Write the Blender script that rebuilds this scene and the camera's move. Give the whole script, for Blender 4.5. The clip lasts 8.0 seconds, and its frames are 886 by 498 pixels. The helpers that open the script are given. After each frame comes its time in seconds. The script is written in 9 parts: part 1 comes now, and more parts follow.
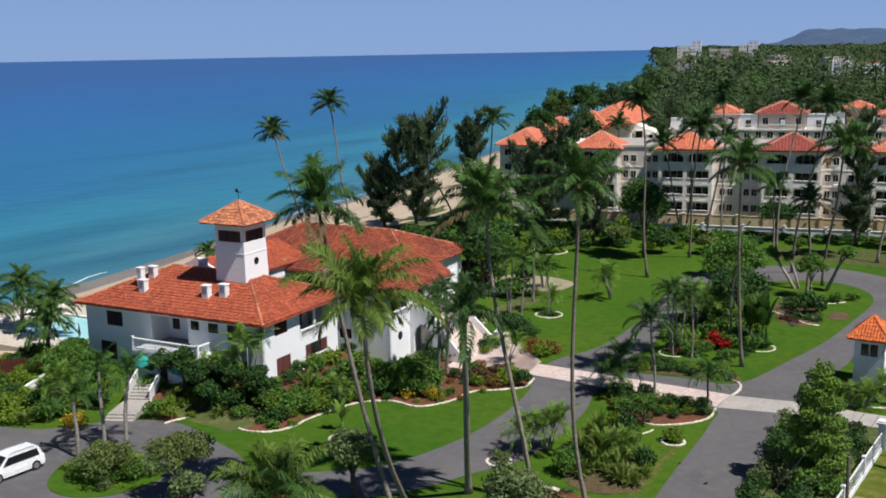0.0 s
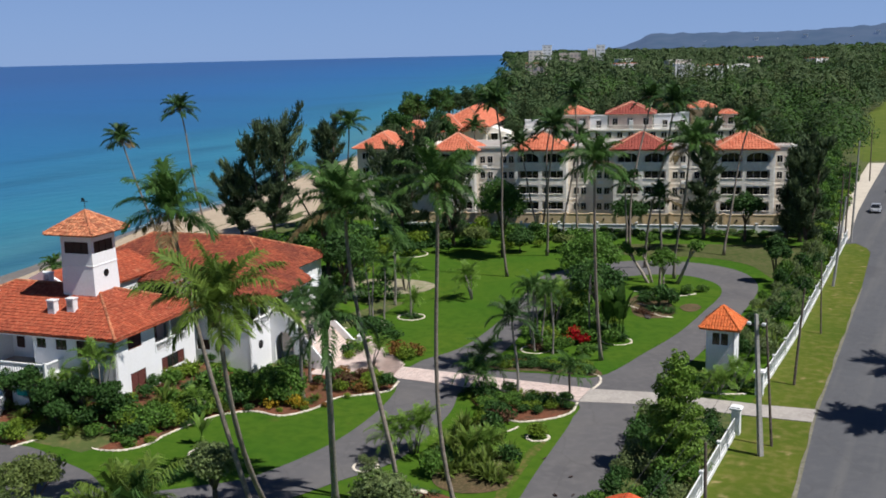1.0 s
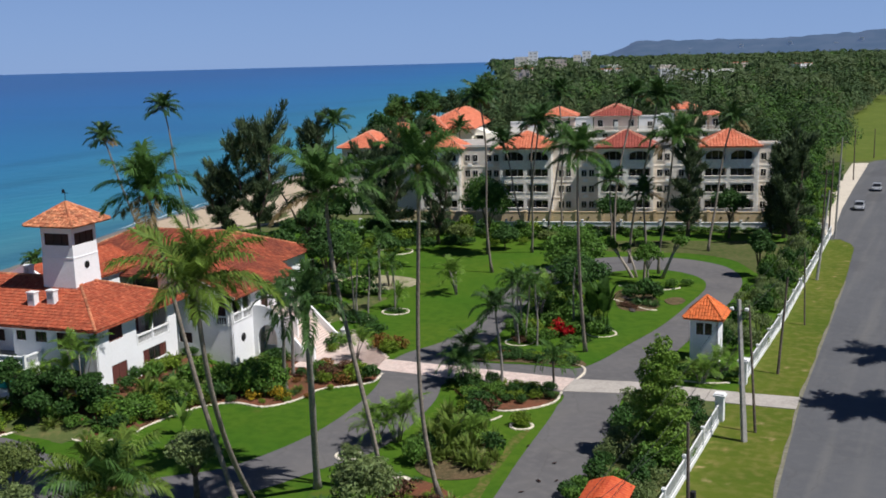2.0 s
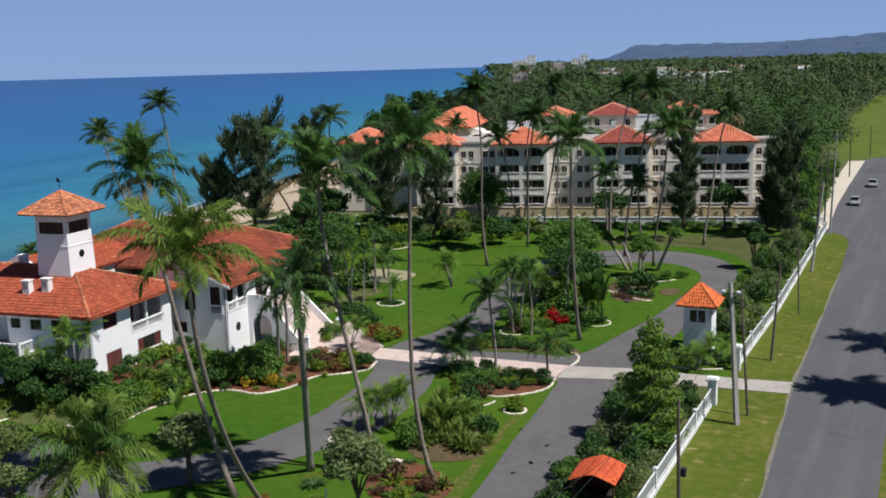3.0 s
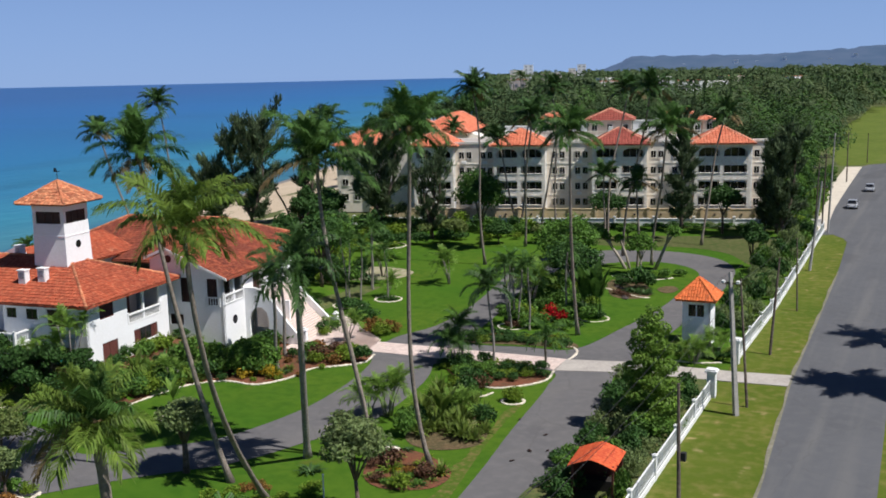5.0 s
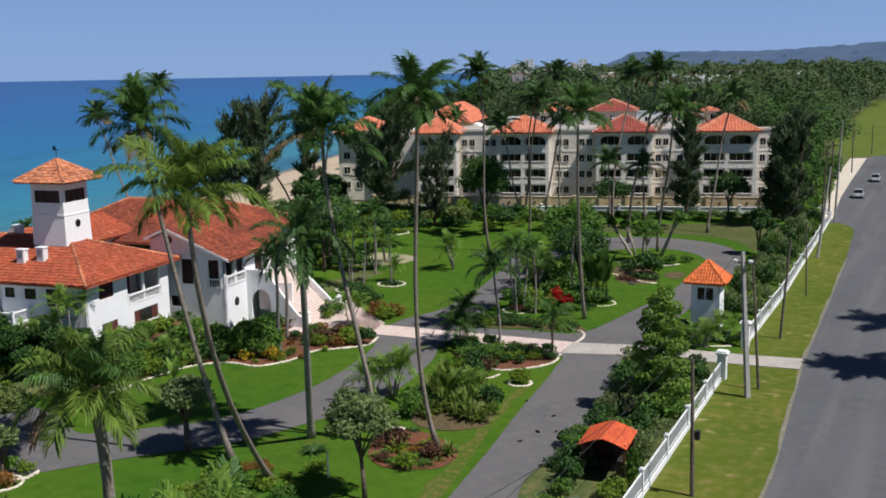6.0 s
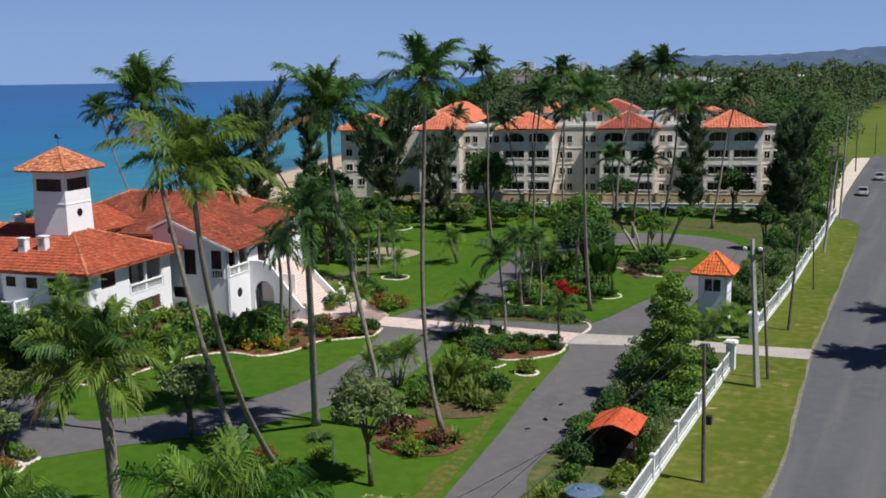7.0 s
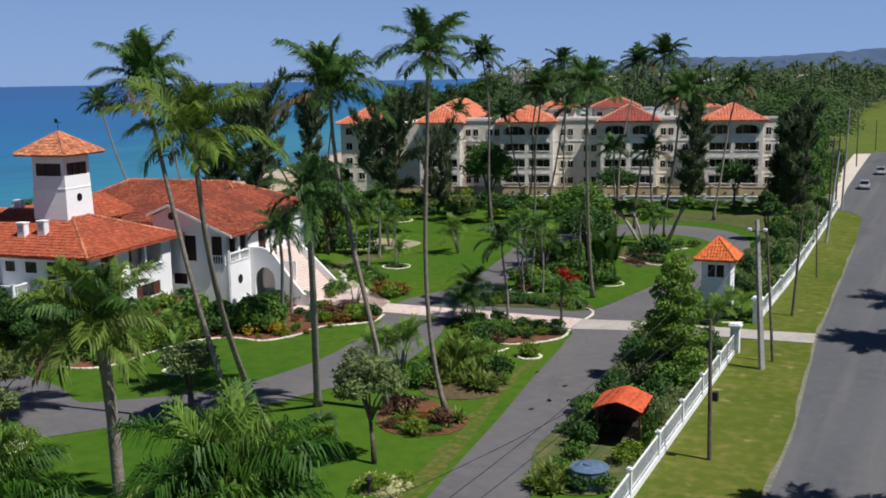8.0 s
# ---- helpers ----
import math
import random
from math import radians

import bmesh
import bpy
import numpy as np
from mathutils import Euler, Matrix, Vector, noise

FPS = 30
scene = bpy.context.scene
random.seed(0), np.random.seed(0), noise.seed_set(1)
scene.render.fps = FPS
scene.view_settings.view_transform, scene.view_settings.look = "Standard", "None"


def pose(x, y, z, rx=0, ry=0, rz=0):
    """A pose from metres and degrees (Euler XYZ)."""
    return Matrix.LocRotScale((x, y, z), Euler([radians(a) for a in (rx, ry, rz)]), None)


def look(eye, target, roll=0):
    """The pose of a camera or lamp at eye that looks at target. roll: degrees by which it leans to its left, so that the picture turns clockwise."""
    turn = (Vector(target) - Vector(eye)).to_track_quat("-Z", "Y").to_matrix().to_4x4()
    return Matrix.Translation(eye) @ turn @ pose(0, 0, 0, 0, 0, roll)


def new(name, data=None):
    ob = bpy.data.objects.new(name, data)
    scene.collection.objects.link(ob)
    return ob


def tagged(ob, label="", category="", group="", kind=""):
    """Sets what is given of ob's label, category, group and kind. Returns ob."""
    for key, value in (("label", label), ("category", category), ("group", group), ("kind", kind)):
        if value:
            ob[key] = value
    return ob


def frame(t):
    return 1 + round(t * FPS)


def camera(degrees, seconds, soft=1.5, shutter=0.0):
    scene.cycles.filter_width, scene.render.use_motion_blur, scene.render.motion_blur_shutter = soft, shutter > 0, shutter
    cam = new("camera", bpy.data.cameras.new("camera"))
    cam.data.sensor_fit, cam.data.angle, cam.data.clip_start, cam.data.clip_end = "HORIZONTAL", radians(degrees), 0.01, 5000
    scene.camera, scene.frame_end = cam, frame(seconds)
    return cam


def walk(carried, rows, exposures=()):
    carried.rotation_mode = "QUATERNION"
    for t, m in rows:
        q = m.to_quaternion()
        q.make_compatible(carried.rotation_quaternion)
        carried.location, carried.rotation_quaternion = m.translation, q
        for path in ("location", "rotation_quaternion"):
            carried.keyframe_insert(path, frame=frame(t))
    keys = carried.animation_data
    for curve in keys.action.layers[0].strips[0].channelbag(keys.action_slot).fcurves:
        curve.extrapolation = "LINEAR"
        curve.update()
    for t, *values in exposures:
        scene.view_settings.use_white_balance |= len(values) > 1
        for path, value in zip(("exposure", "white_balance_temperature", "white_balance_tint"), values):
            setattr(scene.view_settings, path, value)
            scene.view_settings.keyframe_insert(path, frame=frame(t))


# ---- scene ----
cam = camera(46.0, 8.0, soft=1.75)
PATH = [
    (0, (0.923, 1.229, 30.011), (-0.205, 2.836, 29.631), -1.1),
    (0.2, (0.541, 1.458, 30.029), (-0.497, 3.123, 29.643), -1.1),
    (0.5, (0.511, 1.629, 29.977), (-0.453, 3.339, 29.596), -1.3),
    (1, (0.564, 1.91, 29.657), (-0.337, 3.656, 29.281), -1.4),
    (1.5, (0.573, 2.068, 29.083), (-0.318, 3.825, 28.741), -1.4),
    (2, (0.85, 2.06, 28.102), (-0.03, 3.819, 27.74), -1.5),
    (3.5, (1.669, 1.614, 26.111), (0.789, 3.377, 25.771), -1.6),
    (4, (1.776, 1.509, 25.665), (0.896, 3.275, 25.336), -1.4),
    (4.5, (1.646, 1.509, 25.49), (0.77, 3.277, 25.16), -1.4),
    (6, (0.247, 2.586, 23.562), (-0.626, 4.353, 23.22), -1.1),
    (6.5, (-0.059, 2.808, 22.856), (-0.933, 4.574, 22.514), -1.1),
    (7, (-0.41, 2.941, 22.237), (-1.284, 4.709, 21.903), -1.0),
    (7.5, (-0.681, 3.043, 21.661), (-1.554, 4.812, 21.325), -1.0),
    (8, (-0.785, 3.055, 20.732), (-1.657, 4.824, 20.402), -1.0),
]
walk(cam, [(t, look(eye, target, roll)) for t, eye, target, roll in PATH], [(0, 0.08, 6250, 11), (2, 0.06, 6250, 11), (4, 0.08, 6250, 11), (4.5, 0.24, 6250, 11), (6, 0.08, 6250, 11), (8, 0.08, 6250, 11)])

# ---------------------------------------------------------------- light
SUN_DIR = Vector((0.999, -0.044, 0.0)).normalized() * math.cos(radians(57)) + Vector((0, 0, math.sin(radians(57))))
world = bpy.data.worlds.new("world")
scene.world = world
world.use_nodes = True
wn = world.node_tree.nodes
wn.clear()
w_out, w_bg, w_sky = wn.new("ShaderNodeOutputWorld"), wn.new("ShaderNodeBackground"), wn.new("ShaderNodeTexSky")
w_sky.sky_type, w_sky.sun_disc = "NISHITA", False
w_sky.sun_elevation, w_sky.sun_rotation = radians(57), radians(92.5)
w_sky.altitude, w_sky.air_density, w_sky.dust_density, w_sky.ozone_density = 6000, 1.0, 0.0, 8.0
w_bg.inputs[1].default_value = 0.070
# sea haze that thins out with height above the horizon
w_tc, w_sep, w_rng, w_mix = wn.new("ShaderNodeTexCoord"), wn.new("ShaderNodeSeparateXYZ"), wn.new("ShaderNodeMapRange"), wn.new("ShaderNodeMix")
w_mix.data_type, w_rng.interpolation_type = "RGBA", "SMOOTHSTEP"
w_rng.inputs[1].default_value, w_rng.inputs[2].default_value = -0.05, 0.32
w_rng.inputs[3].default_value, w_rng.inputs[4].default_value = 0.95, 0.0
wl = world.node_tree.links
wl.new(w_tc.outputs["Generated"], w_sep.inputs[0])
wl.new(w_sep.outputs[2], w_rng.inputs[0])
wl.new(w_rng.outputs[0], w_mix.inputs[0])
wl.new(w_sky.outputs[0], w_mix.inputs[6])
w_mix.inputs[7].default_value = (3.42, 5.05, 8.55, 1)
wl.new(w_mix.outputs[2], w_bg.inputs[0])
world.node_tree.links.new(w_bg.outputs[0], w_out.inputs[0])
sun_data = bpy.data.lights.new("sun", "SUN")
sun_data.energy, sun_data.angle, sun_data.color = 5.0, radians(0.5), (1.0, 0.955, 0.89)
sun = new("sun", sun_data)
sun.matrix_world = look(SUN_DIR * 100, (0, 0, 0))
scene.view_settings.exposure = 0.0


# ---------------------------------------------------------------- materials
def links_of(m):
    return m.node_tree.nodes, m.node_tree.links


def ramp_mix(nodes, links, fac, a, b):
    mix = nodes.new("ShaderNodeMix")
    mix.data_type = "RGBA"
    if fac is not None:
        links.new(fac, mix.inputs[0])
    for sock, v in ((mix.inputs[6], a), (mix.inputs[7], b)):
        if isinstance(v, (tuple, list)):
            sock.default_value = (*v[:3], 1)
        else:
            links.new(v, sock)
    return mix.outputs[2]


def noise_fac(nodes, links, scale, detail=3.0, lo=0.35, hi=0.65, coord=None, stretch=None):
    tc = nodes.new("ShaderNodeTexCoord")
    src = tc.outputs["Object"]
    if coord == "geo":
        g = nodes.new("ShaderNodeNewGeometry")
        src = g.outputs["Position"]
    if stretch:
        mp = nodes.new("ShaderNodeMapping")
        mp.inputs["Scale"].default_value = stretch
        links.new(src, mp.inputs[0])
        src = mp.outputs[0]
    n = nodes.new("ShaderNodeTexNoise")
    n.inputs["Scale"].default_value, n.inputs["Detail"].default_value = scale, detail
    links.new(src, n.inputs["Vector"])
    r = nodes.new("ShaderNodeMapRange")
    r.inputs[1].default_value, r.inputs[2].default_value = lo, hi
    links.new(n.outputs[0], r.inputs[0])
    return r.outputs[0]


def surface(name, base, dark=None, light=None, coarse=0.3, fine=6.0, rough=0.8, bump=0.0, bump_scale=20.0, metal=0.0,
            random_fac=0.0, island=False, coord="geo", spec=0.4, translucent=0.0):
    """Principled surface: base colour varied by a coarse and a fine noise, and by object or island randomness."""
    m = bpy.data.materials.new(name)
    m.use_nodes = True
    nodes, links = links_of(m)
    p = nodes["Principled BSDF"]
    dark = dark or tuple(c * 0.7 for c in base)
    light = light or tuple(min(1, c * 1.25) for c in base)
    col = ramp_mix(nodes, links, noise_fac(nodes, links, coarse, 4, 0.3, 0.7, coord), base, dark)
    col = ramp_mix(nodes, links, noise_fac(nodes, links, fine, 3, 0.45, 0.8, coord), col, light)
    if random_fac:
        src = nodes.new("ShaderNodeNewGeometry").outputs["Random Per Island"] if island else nodes.new("ShaderNodeObjectInfo").outputs["Random"]
        hsv = nodes.new("ShaderNodeHueSaturation")
        r = nodes.new("ShaderNodeMapRange")
        r.inputs[3].default_value, r.inputs[4].default_value = 1 - random_fac, 1 + random_fac
        links.new(src, r.inputs[0])
        links.new(r.outputs[0], hsv.inputs["Value"])
        links.new(col, hsv.inputs["Color"])
        col = hsv.outputs[0]
    links.new(col, p.inputs["Base Color"])
    p.inputs["Roughness"].default_value, p.inputs["Metallic"].default_value = rough, metal
    p.inputs["Specular IOR Level"].default_value = spec
    if bump:
        b = nodes.new("ShaderNodeBump")
        b.inputs["Strength"].default_value, b.inputs["Distance"].default_value = bump, 0.05
        links.new(noise_fac(nodes, links, bump_scale, 4, 0.2, 0.8, coord), b.inputs["Height"])
        links.new(b.outputs[0], p.inputs["Normal"])
    if translucent:
        tr = nodes.new("ShaderNodeBsdfTranslucent")
        links.new(col, tr.inputs[0])
        mx = nodes.new("ShaderNodeMixShader")
        mx.inputs[0].default_value = translucent
        links.new(p.outputs[0], mx.inputs[1])
        links.new(tr.outputs[0], mx.inputs[2])
        links.new(mx.outputs[0], nodes["Material Output"].inputs[0])
    return m


def worn(m, colour, scale, lo, hi, amount=1.0, stretch=None, cracks=0.0):
    """Lays worn patches (and, if wanted, thin cracks) over the base colour of a material."""
    nodes, links = links_of(m)
    p = nodes["Principled BSDF"]
    col = p.inputs["Base Color"].links[0].from_socket
    fac = noise_fac(nodes, links, scale, 5, lo, hi, "geo", stretch)
    k = nodes.new("ShaderNodeMath")
    k.operation = "MULTIPLY"
    k.use_clamp = True
    links.new(fac, k.inputs[0])
    k.inputs[1].default_value = amount
    col = ramp_mix(nodes, links, k.outputs[0], col, colour)
    if cracks:
        g = nodes.new("ShaderNodeNewGeometry")
        wobble = nodes.new("ShaderNodeTexNoise")
        wobble.inputs["Scale"].default_value = 0.9
        links.new(g.outputs["Position"], wobble.inputs["Vector"])
        add = nodes.new("ShaderNodeMix")
        add.data_type = "VECTOR"
        add.inputs[0].default_value = 0.45
        links.new(g.outputs["Position"], add.inputs[4])
        links.new(wobble.outputs["Color"], add.inputs[5])
        v = nodes.new("ShaderNodeTexVoronoi")
        v.feature = "DISTANCE_TO_EDGE"
        v.inputs["Scale"].default_value = cracks
        links.new(add.outputs[1], v.inputs["Vector"])
        r = nodes.new("ShaderNodeMapRange")
        r.inputs[1].default_value, r.inputs[2].default_value = 0.004, 0.012
        r.inputs[3].default_value, r.inputs[4].default_value = 0.22, 0.0
        links.new(v.outputs["Distance"], r.inputs[0])
        col = ramp_mix(nodes, links, r.outputs[0], col, tuple(c * 0.45 for c in colour))
    links.new(col, p.inputs["Base Color"])
    return m


def leaf(name, base, rnd=0.35, rough=0.55, tr=0.3, light=None):
    return surface(name, base, dark=tuple(c * 0.6 for c in base), light=light or (base[0] * 1.5, base[1] * 1.35, base[2] * 1.2), coarse=0.6,
                   fine=3.0, rough=rough, random_fac=rnd, island=True, spec=0.18, translucent=tr)


M_GROUND = surface("dry_grass_ground", (0.085, 0.11, 0.025), (0.05, 0.075, 0.018), (0.16, 0.14, 0.05), 0.12, 1.5, 0.95, 0.4, 8)
M_LAWN = surface("mown_lawn", (0.045, 0.116, 0.009), (0.076, 0.132, 0.012), (0.030, 0.088, 0.007), 0.09, 0.8, 0.95, 0.5, 14, spec=0.08)
M_VERGE = surface("verge_grass", (0.108, 0.132, 0.018), (0.074, 0.108, 0.012), (0.19, 0.165, 0.05), 0.22, 1.1, 0.95, 0.5, 12, spec=0.08)
M_SAND = surface("beach_sand", (0.48, 0.385, 0.27), (0.40, 0.31, 0.21), (0.57, 0.47, 0.35), 0.08, 2, 0.95, 0.3, 5)
M_WETSAND = surface("wet_sand", (0.23, 0.20, 0.16), None, None, 0.1, 2, 0.45)
M_SOIL = surface("bed_mulch", (0.115, 0.075, 0.035), (0.05, 0.05, 0.016), (0.20, 0.135, 0.07), 0.6, 5, 1.0, 0.8, 12)
M_REDMULCH = surface("red_mulch", (0.17, 0.055, 0.026), (0.08, 0.045, 0.02), (0.25, 0.09, 0.045), 0.6, 5, 1.0, 0.8, 12)
M_ASPHALT = surface("drive_asphalt", (0.121, 0.116, 0.117), (0.098, 0.094, 0.096), (0.140, 0.132, 0.131), 0.18, 1.2, 0.9, 0.12, 30)
M_ROAD = surface("road_asphalt", (0.098, 0.100, 0.107), (0.084, 0.086, 0.092), (0.110, 0.110, 0.114), 0.12, 1.0, 0.9, 0.12, 30)
worn(M_ROAD, (0.135, 0.132, 0.128), 0.5, 0.48, 0.72, 0.8, (1.3, 0.06, 1), cracks=0.35)
worn(M_ROAD, (0.066, 0.066, 0.070), 0.11, 0.57, 0.62, 0.5, (1.0, 0.35, 1))
worn(M_ASPHALT, (0.150, 0.140, 0.132), 0.16, 0.5, 0.75, 0.7, cracks=0.3)
worn(M_VERGE, (0.34, 0.27, 0.13), 0.55, 0.64, 0.72, 0.75)
worn(M_VERGE, (0.060, 0.105, 0.010), 0.06, 0.45, 0.65, 0.5)
worn(M_LAWN, (0.080, 0.145, 0.012), 0.05, 0.46, 0.66, 0.5)
worn(M_LAWN, (0.030, 0.085, 0.006), 1.3, 0.45, 0.75, 0.5)
worn(M_LAWN, (0.10, 0.105, 0.022), 0.35, 0.64, 0.76, 0.6)
M_CONCRETE = surface("concrete", (0.42, 0.38, 0.34), (0.32, 0.29, 0.26), (0.50, 0.46, 0.41), 0.4, 5, 0.9, 0.2, 20)
M_PAVER = surface("pink_paver", (0.66, 0.53, 0.47), (0.55, 0.43, 0.38), (0.70, 0.59, 0.53), 0.4, 3, 0.9, 0.1, 20, random_fac=0.07)
M_STONE = surface("white_stone", (0.68, 0.61, 0.50), (0.52, 0.45, 0.35), (0.76, 0.70, 0.60), 1.2, 7, 0.9, 0.5, 12, random_fac=0.15)
M_DARKROCK = surface("dark_rock", (0.07, 0.055, 0.05), (0.035, 0.03, 0.028), (0.14, 0.11, 0.10), 1.0, 6, 0.95, 0.6, 8, random_fac=0.3)
M_STUCCO = surface("white_stucco", (0.86, 0.86, 0.86), (0.80, 0.795, 0.785), (0.88, 0.88, 0.88), 0.35, 5, 0.9, 0.06, 25)
M_PINKSTUCCO = surface("pale_pink_stucco", (0.70, 0.58, 0.52), (0.62, 0.50, 0.44), (0.76, 0.65, 0.58), 0.5, 5, 0.9, 0.12, 25)
M_CREAM = surface("cream_stucco", (0.85, 0.77, 0.66), (0.78, 0.69, 0.58), (0.87, 0.81, 0.72), 0.15, 2, 0.9, 0.1, 10)
M_CREAMTRIM = surface("cream_trim", (0.86, 0.81, 0.73), (0.80, 0.74, 0.65), None, 0.2, 3, 0.9)
M_YELLOWWALL = surface("ochre_wall", (0.64, 0.49, 0.30), (0.54, 0.40, 0.23), (0.69, 0.55, 0.37), 0.25, 2, 0.9, 0.1, 10)
M_TILE = surface("terracotta_tile", (0.35, 0.070, 0.028), (0.24, 0.045, 0.02), (0.46, 0.14, 0.068), 0.28, 3.5, 0.85, random_fac=0.2, island=True)
M_TILEOLD = surface("weathered_terracotta", (0.28, 0.060, 0.027), (0.165, 0.036, 0.018), (0.40, 0.12, 0.055), 0.3, 3, 0.9, random_fac=0.3, island=True)
M_TILETOWER = surface("pale_terracotta", (0.50, 0.17, 0.075), (0.30, 0.09, 0.045), (0.66, 0.33, 0.17), 0.7, 4, 0.85, random_fac=0.35, island=True)
M_TILENEW = surface("orange_tile", (0.64, 0.15, 0.035), (0.54, 0.115, 0.03), (0.72, 0.21, 0.06), 0.3, 4, 0.8, random_fac=0.2, island=True)
M_TILECONDO = surface("condo_tile", (0.60, 0.17, 0.085), (0.48, 0.125, 0.065), (0.68, 0.25, 0.14), 0.15, 1.5, 0.85, random_fac=0.08, island=True)
worn(M_TILE, (0.56, 0.27, 0.15), 1.5, 0.64, 0.74, 0.5)
worn(M_TILEOLD, (0.13, 0.032, 0.02), 0.22, 0.48, 0.66, 0.7)
M_TILEPALE = surface("pale_ridge_tile", (0.66, 0.32, 0.21), (0.54, 0.24, 0.15), None, 0.5, 3, 0.85)
M_TILECONDODARK = surface("dark_red_tile", (0.29, 0.066, 0.046), (0.22, 0.05, 0.036), None, 0.15, 1.5, 0.85, random_fac=0.08, island=True)
M_WOOD = surface("dark_wood", (0.055, 0.022, 0.014), (0.03, 0.014, 0.01), (0.09, 0.04, 0.025), 0.8, 8, 0.65)
M_REDWOOD = surface("red_brown_wood", (0.11, 0.028, 0.02), (0.07, 0.02, 0.015), (0.15, 0.045, 0.03), 0.8, 8, 0.65)
M_GLASS = surface("dark_glass", (0.015, 0.016, 0.018), None, None, 1, 4, 0.12, spec=0.6)
# near-black; inside the villa it stands in for shade
M_DARK = surface("dark_interior", (0.03, 0.026, 0.022), None, None, 0.8, 4, 0.9)
M_WHITE = surface("white_paint", (0.80, 0.80, 0.79), (0.70, 0.70, 0.68), None, 0.6, 6, 0.6)
M_GREYMETAL = surface("grey_metal", (0.34, 0.34, 0.35), None, None, 1, 8, 0.45, metal=0.6)
M_BLACK = surface("black_rubber", (0.02, 0.02, 0.02), None, None, 1, 8, 0.8)
M_TEAL = surface("teal_canvas", (0.02, 0.34, 0.30), (0.015, 0.25, 0.22), None, 1, 8, 0.8)
M_POLEWOOD = surface("pole_wood", (0.13, 0.10, 0.08), (0.08, 0.06, 0.05), (0.19, 0.15, 0.12), 0.8, 6, 0.9, 0.3, 10)
M_POLECON = surface("pole_concrete", (0.36, 0.34, 0.32), (0.27, 0.26, 0.24), None, 0.6, 6, 0.9)
M_TRUNK = surface("palm_bark", (0.25, 0.21, 0.17), (0.16, 0.13, 0.105), (0.34, 0.29, 0.24), 0.7, 5, 0.95, 0.5, 9, random_fac=0.15)
M_ROYAL = surface("royal_palm_bark", (0.27, 0.24, 0.21), (0.18, 0.16, 0.14), (0.36, 0.33, 0.29), 0.7, 5, 0.9, 0.3, 8)
M_BARK = surface("tree_bark", (0.12, 0.085, 0.06), (0.07, 0.05, 0.04), (0.20, 0.15, 0.12), 0.9, 6, 0.95, 0.5, 10)
M_PALEBARK = surface("pale_bark", (0.36, 0.31, 0.25), (0.24, 0.20, 0.16), (0.46, 0.40, 0.33), 0.9, 6, 0.95, 0.4, 10)
M_FROND = leaf("coconut_frond", (0.082, 0.172, 0.040), 0.35, 0.5, 0.3)
M_FRONDY = leaf("yellow_green_frond", (0.17, 0.262, 0.048), 0.4, 0.5, 0.42)
M_FRONDDARK = leaf("dark_frond", (0.056, 0.118, 0.033), 0.3, 0.45, 0.2)
M_FRONDDRY = leaf("dry_frond", (0.19, 0.145, 0.07), 0.3, 0.7, 0.2)
M_FRONDBRIGHT = leaf("bright_frond", (0.18, 0.31, 0.055), 0.3, 0.42, 0.35)
M_FRONDBIG = leaf("glossy_frond", (0.046, 0.128, 0.014), 0.4, 0.45, 0.3)
M_STRAP = leaf("strap_leaf", (0.17, 0.245, 0.05), tr=0.4)
M_VARIEGATED = leaf("variegated_leaf", (0.60, 0.62, 0.32), 0.4)
M_LEAF = leaf("shrub_leaf", (0.105, 0.215, 0.036), tr=0.36)
M_LEAFMID = leaf("mid_leaf", (0.072, 0.155, 0.03), tr=0.34)
M_LEAFDARK = leaf("dark_leaf", (0.050, 0.118, 0.028), tr=0.32)
M_LEAFLIME = leaf("lime_leaf", (0.185, 0.285, 0.032), tr=0.38)
M_LEAFYELLOW = leaf("yellow_leaf", (0.432, 0.312, 0.024))
M_LEAFRED = leaf("maroon_leaf", (0.125, 0.066, 0.040))
M_LEAFORANGE = leaf("orange_leaf", (0.235, 0.125, 0.035))
M_LEAFGREY = leaf("grey_green_leaf", (0.20, 0.27, 0.105), tr=0.45)
M_LEAFOLIVE = leaf("olive_leaf", (0.175, 0.235, 0.07), tr=0.38)
M_BLOOM = leaf("red_bloom", (0.504, 0.014, 0.022), 0.3)
M_NEEDLE = leaf("casuarina_needle", (0.095, 0.14, 0.068), 0.4, 0.7, 0.25)
M_FOREST = surface("forest_leaf", (0.054, 0.094, 0.034), (0.034, 0.064, 0.024), (0.08, 0.118, 0.042), 0.03, 0.25, 0.75, random_fac=0.18, island=True, spec=0.2, translucent=0.2)
M_FORESTOLIVE = surface("olive_forest_leaf", (0.085, 0.115, 0.04), (0.05, 0.075, 0.026), (0.12, 0.145, 0.06), 0.05, 0.3, 0.75, random_fac=0.18, island=True, spec=0.2, translucent=0.2)
M_FORESTGREEN = surface("green_forest_leaf", (0.065, 0.135, 0.028), (0.036, 0.085, 0.018), (0.10, 0.17, 0.04), 0.05, 0.3, 0.75, random_fac=0.18, island=True, spec=0.2, translucent=0.25)
M_FARPALM = leaf("far_palm_leaf", (0.095, 0.145, 0.058), 0.3, 0.6, 0.35)
M_DUST = surface("road_dust", (0.20, 0.18, 0.13), (0.13, 0.13, 0.08), (0.27, 0.25, 0.20), 0.8, 3, 0.95)
M_GREYSAND = surface("grey_sandy_soil", (0.34, 0.29, 0.20), (0.20, 0.20, 0.09), (0.44, 0.39, 0.29), 0.5, 2, 0.95, 0.3, 5)


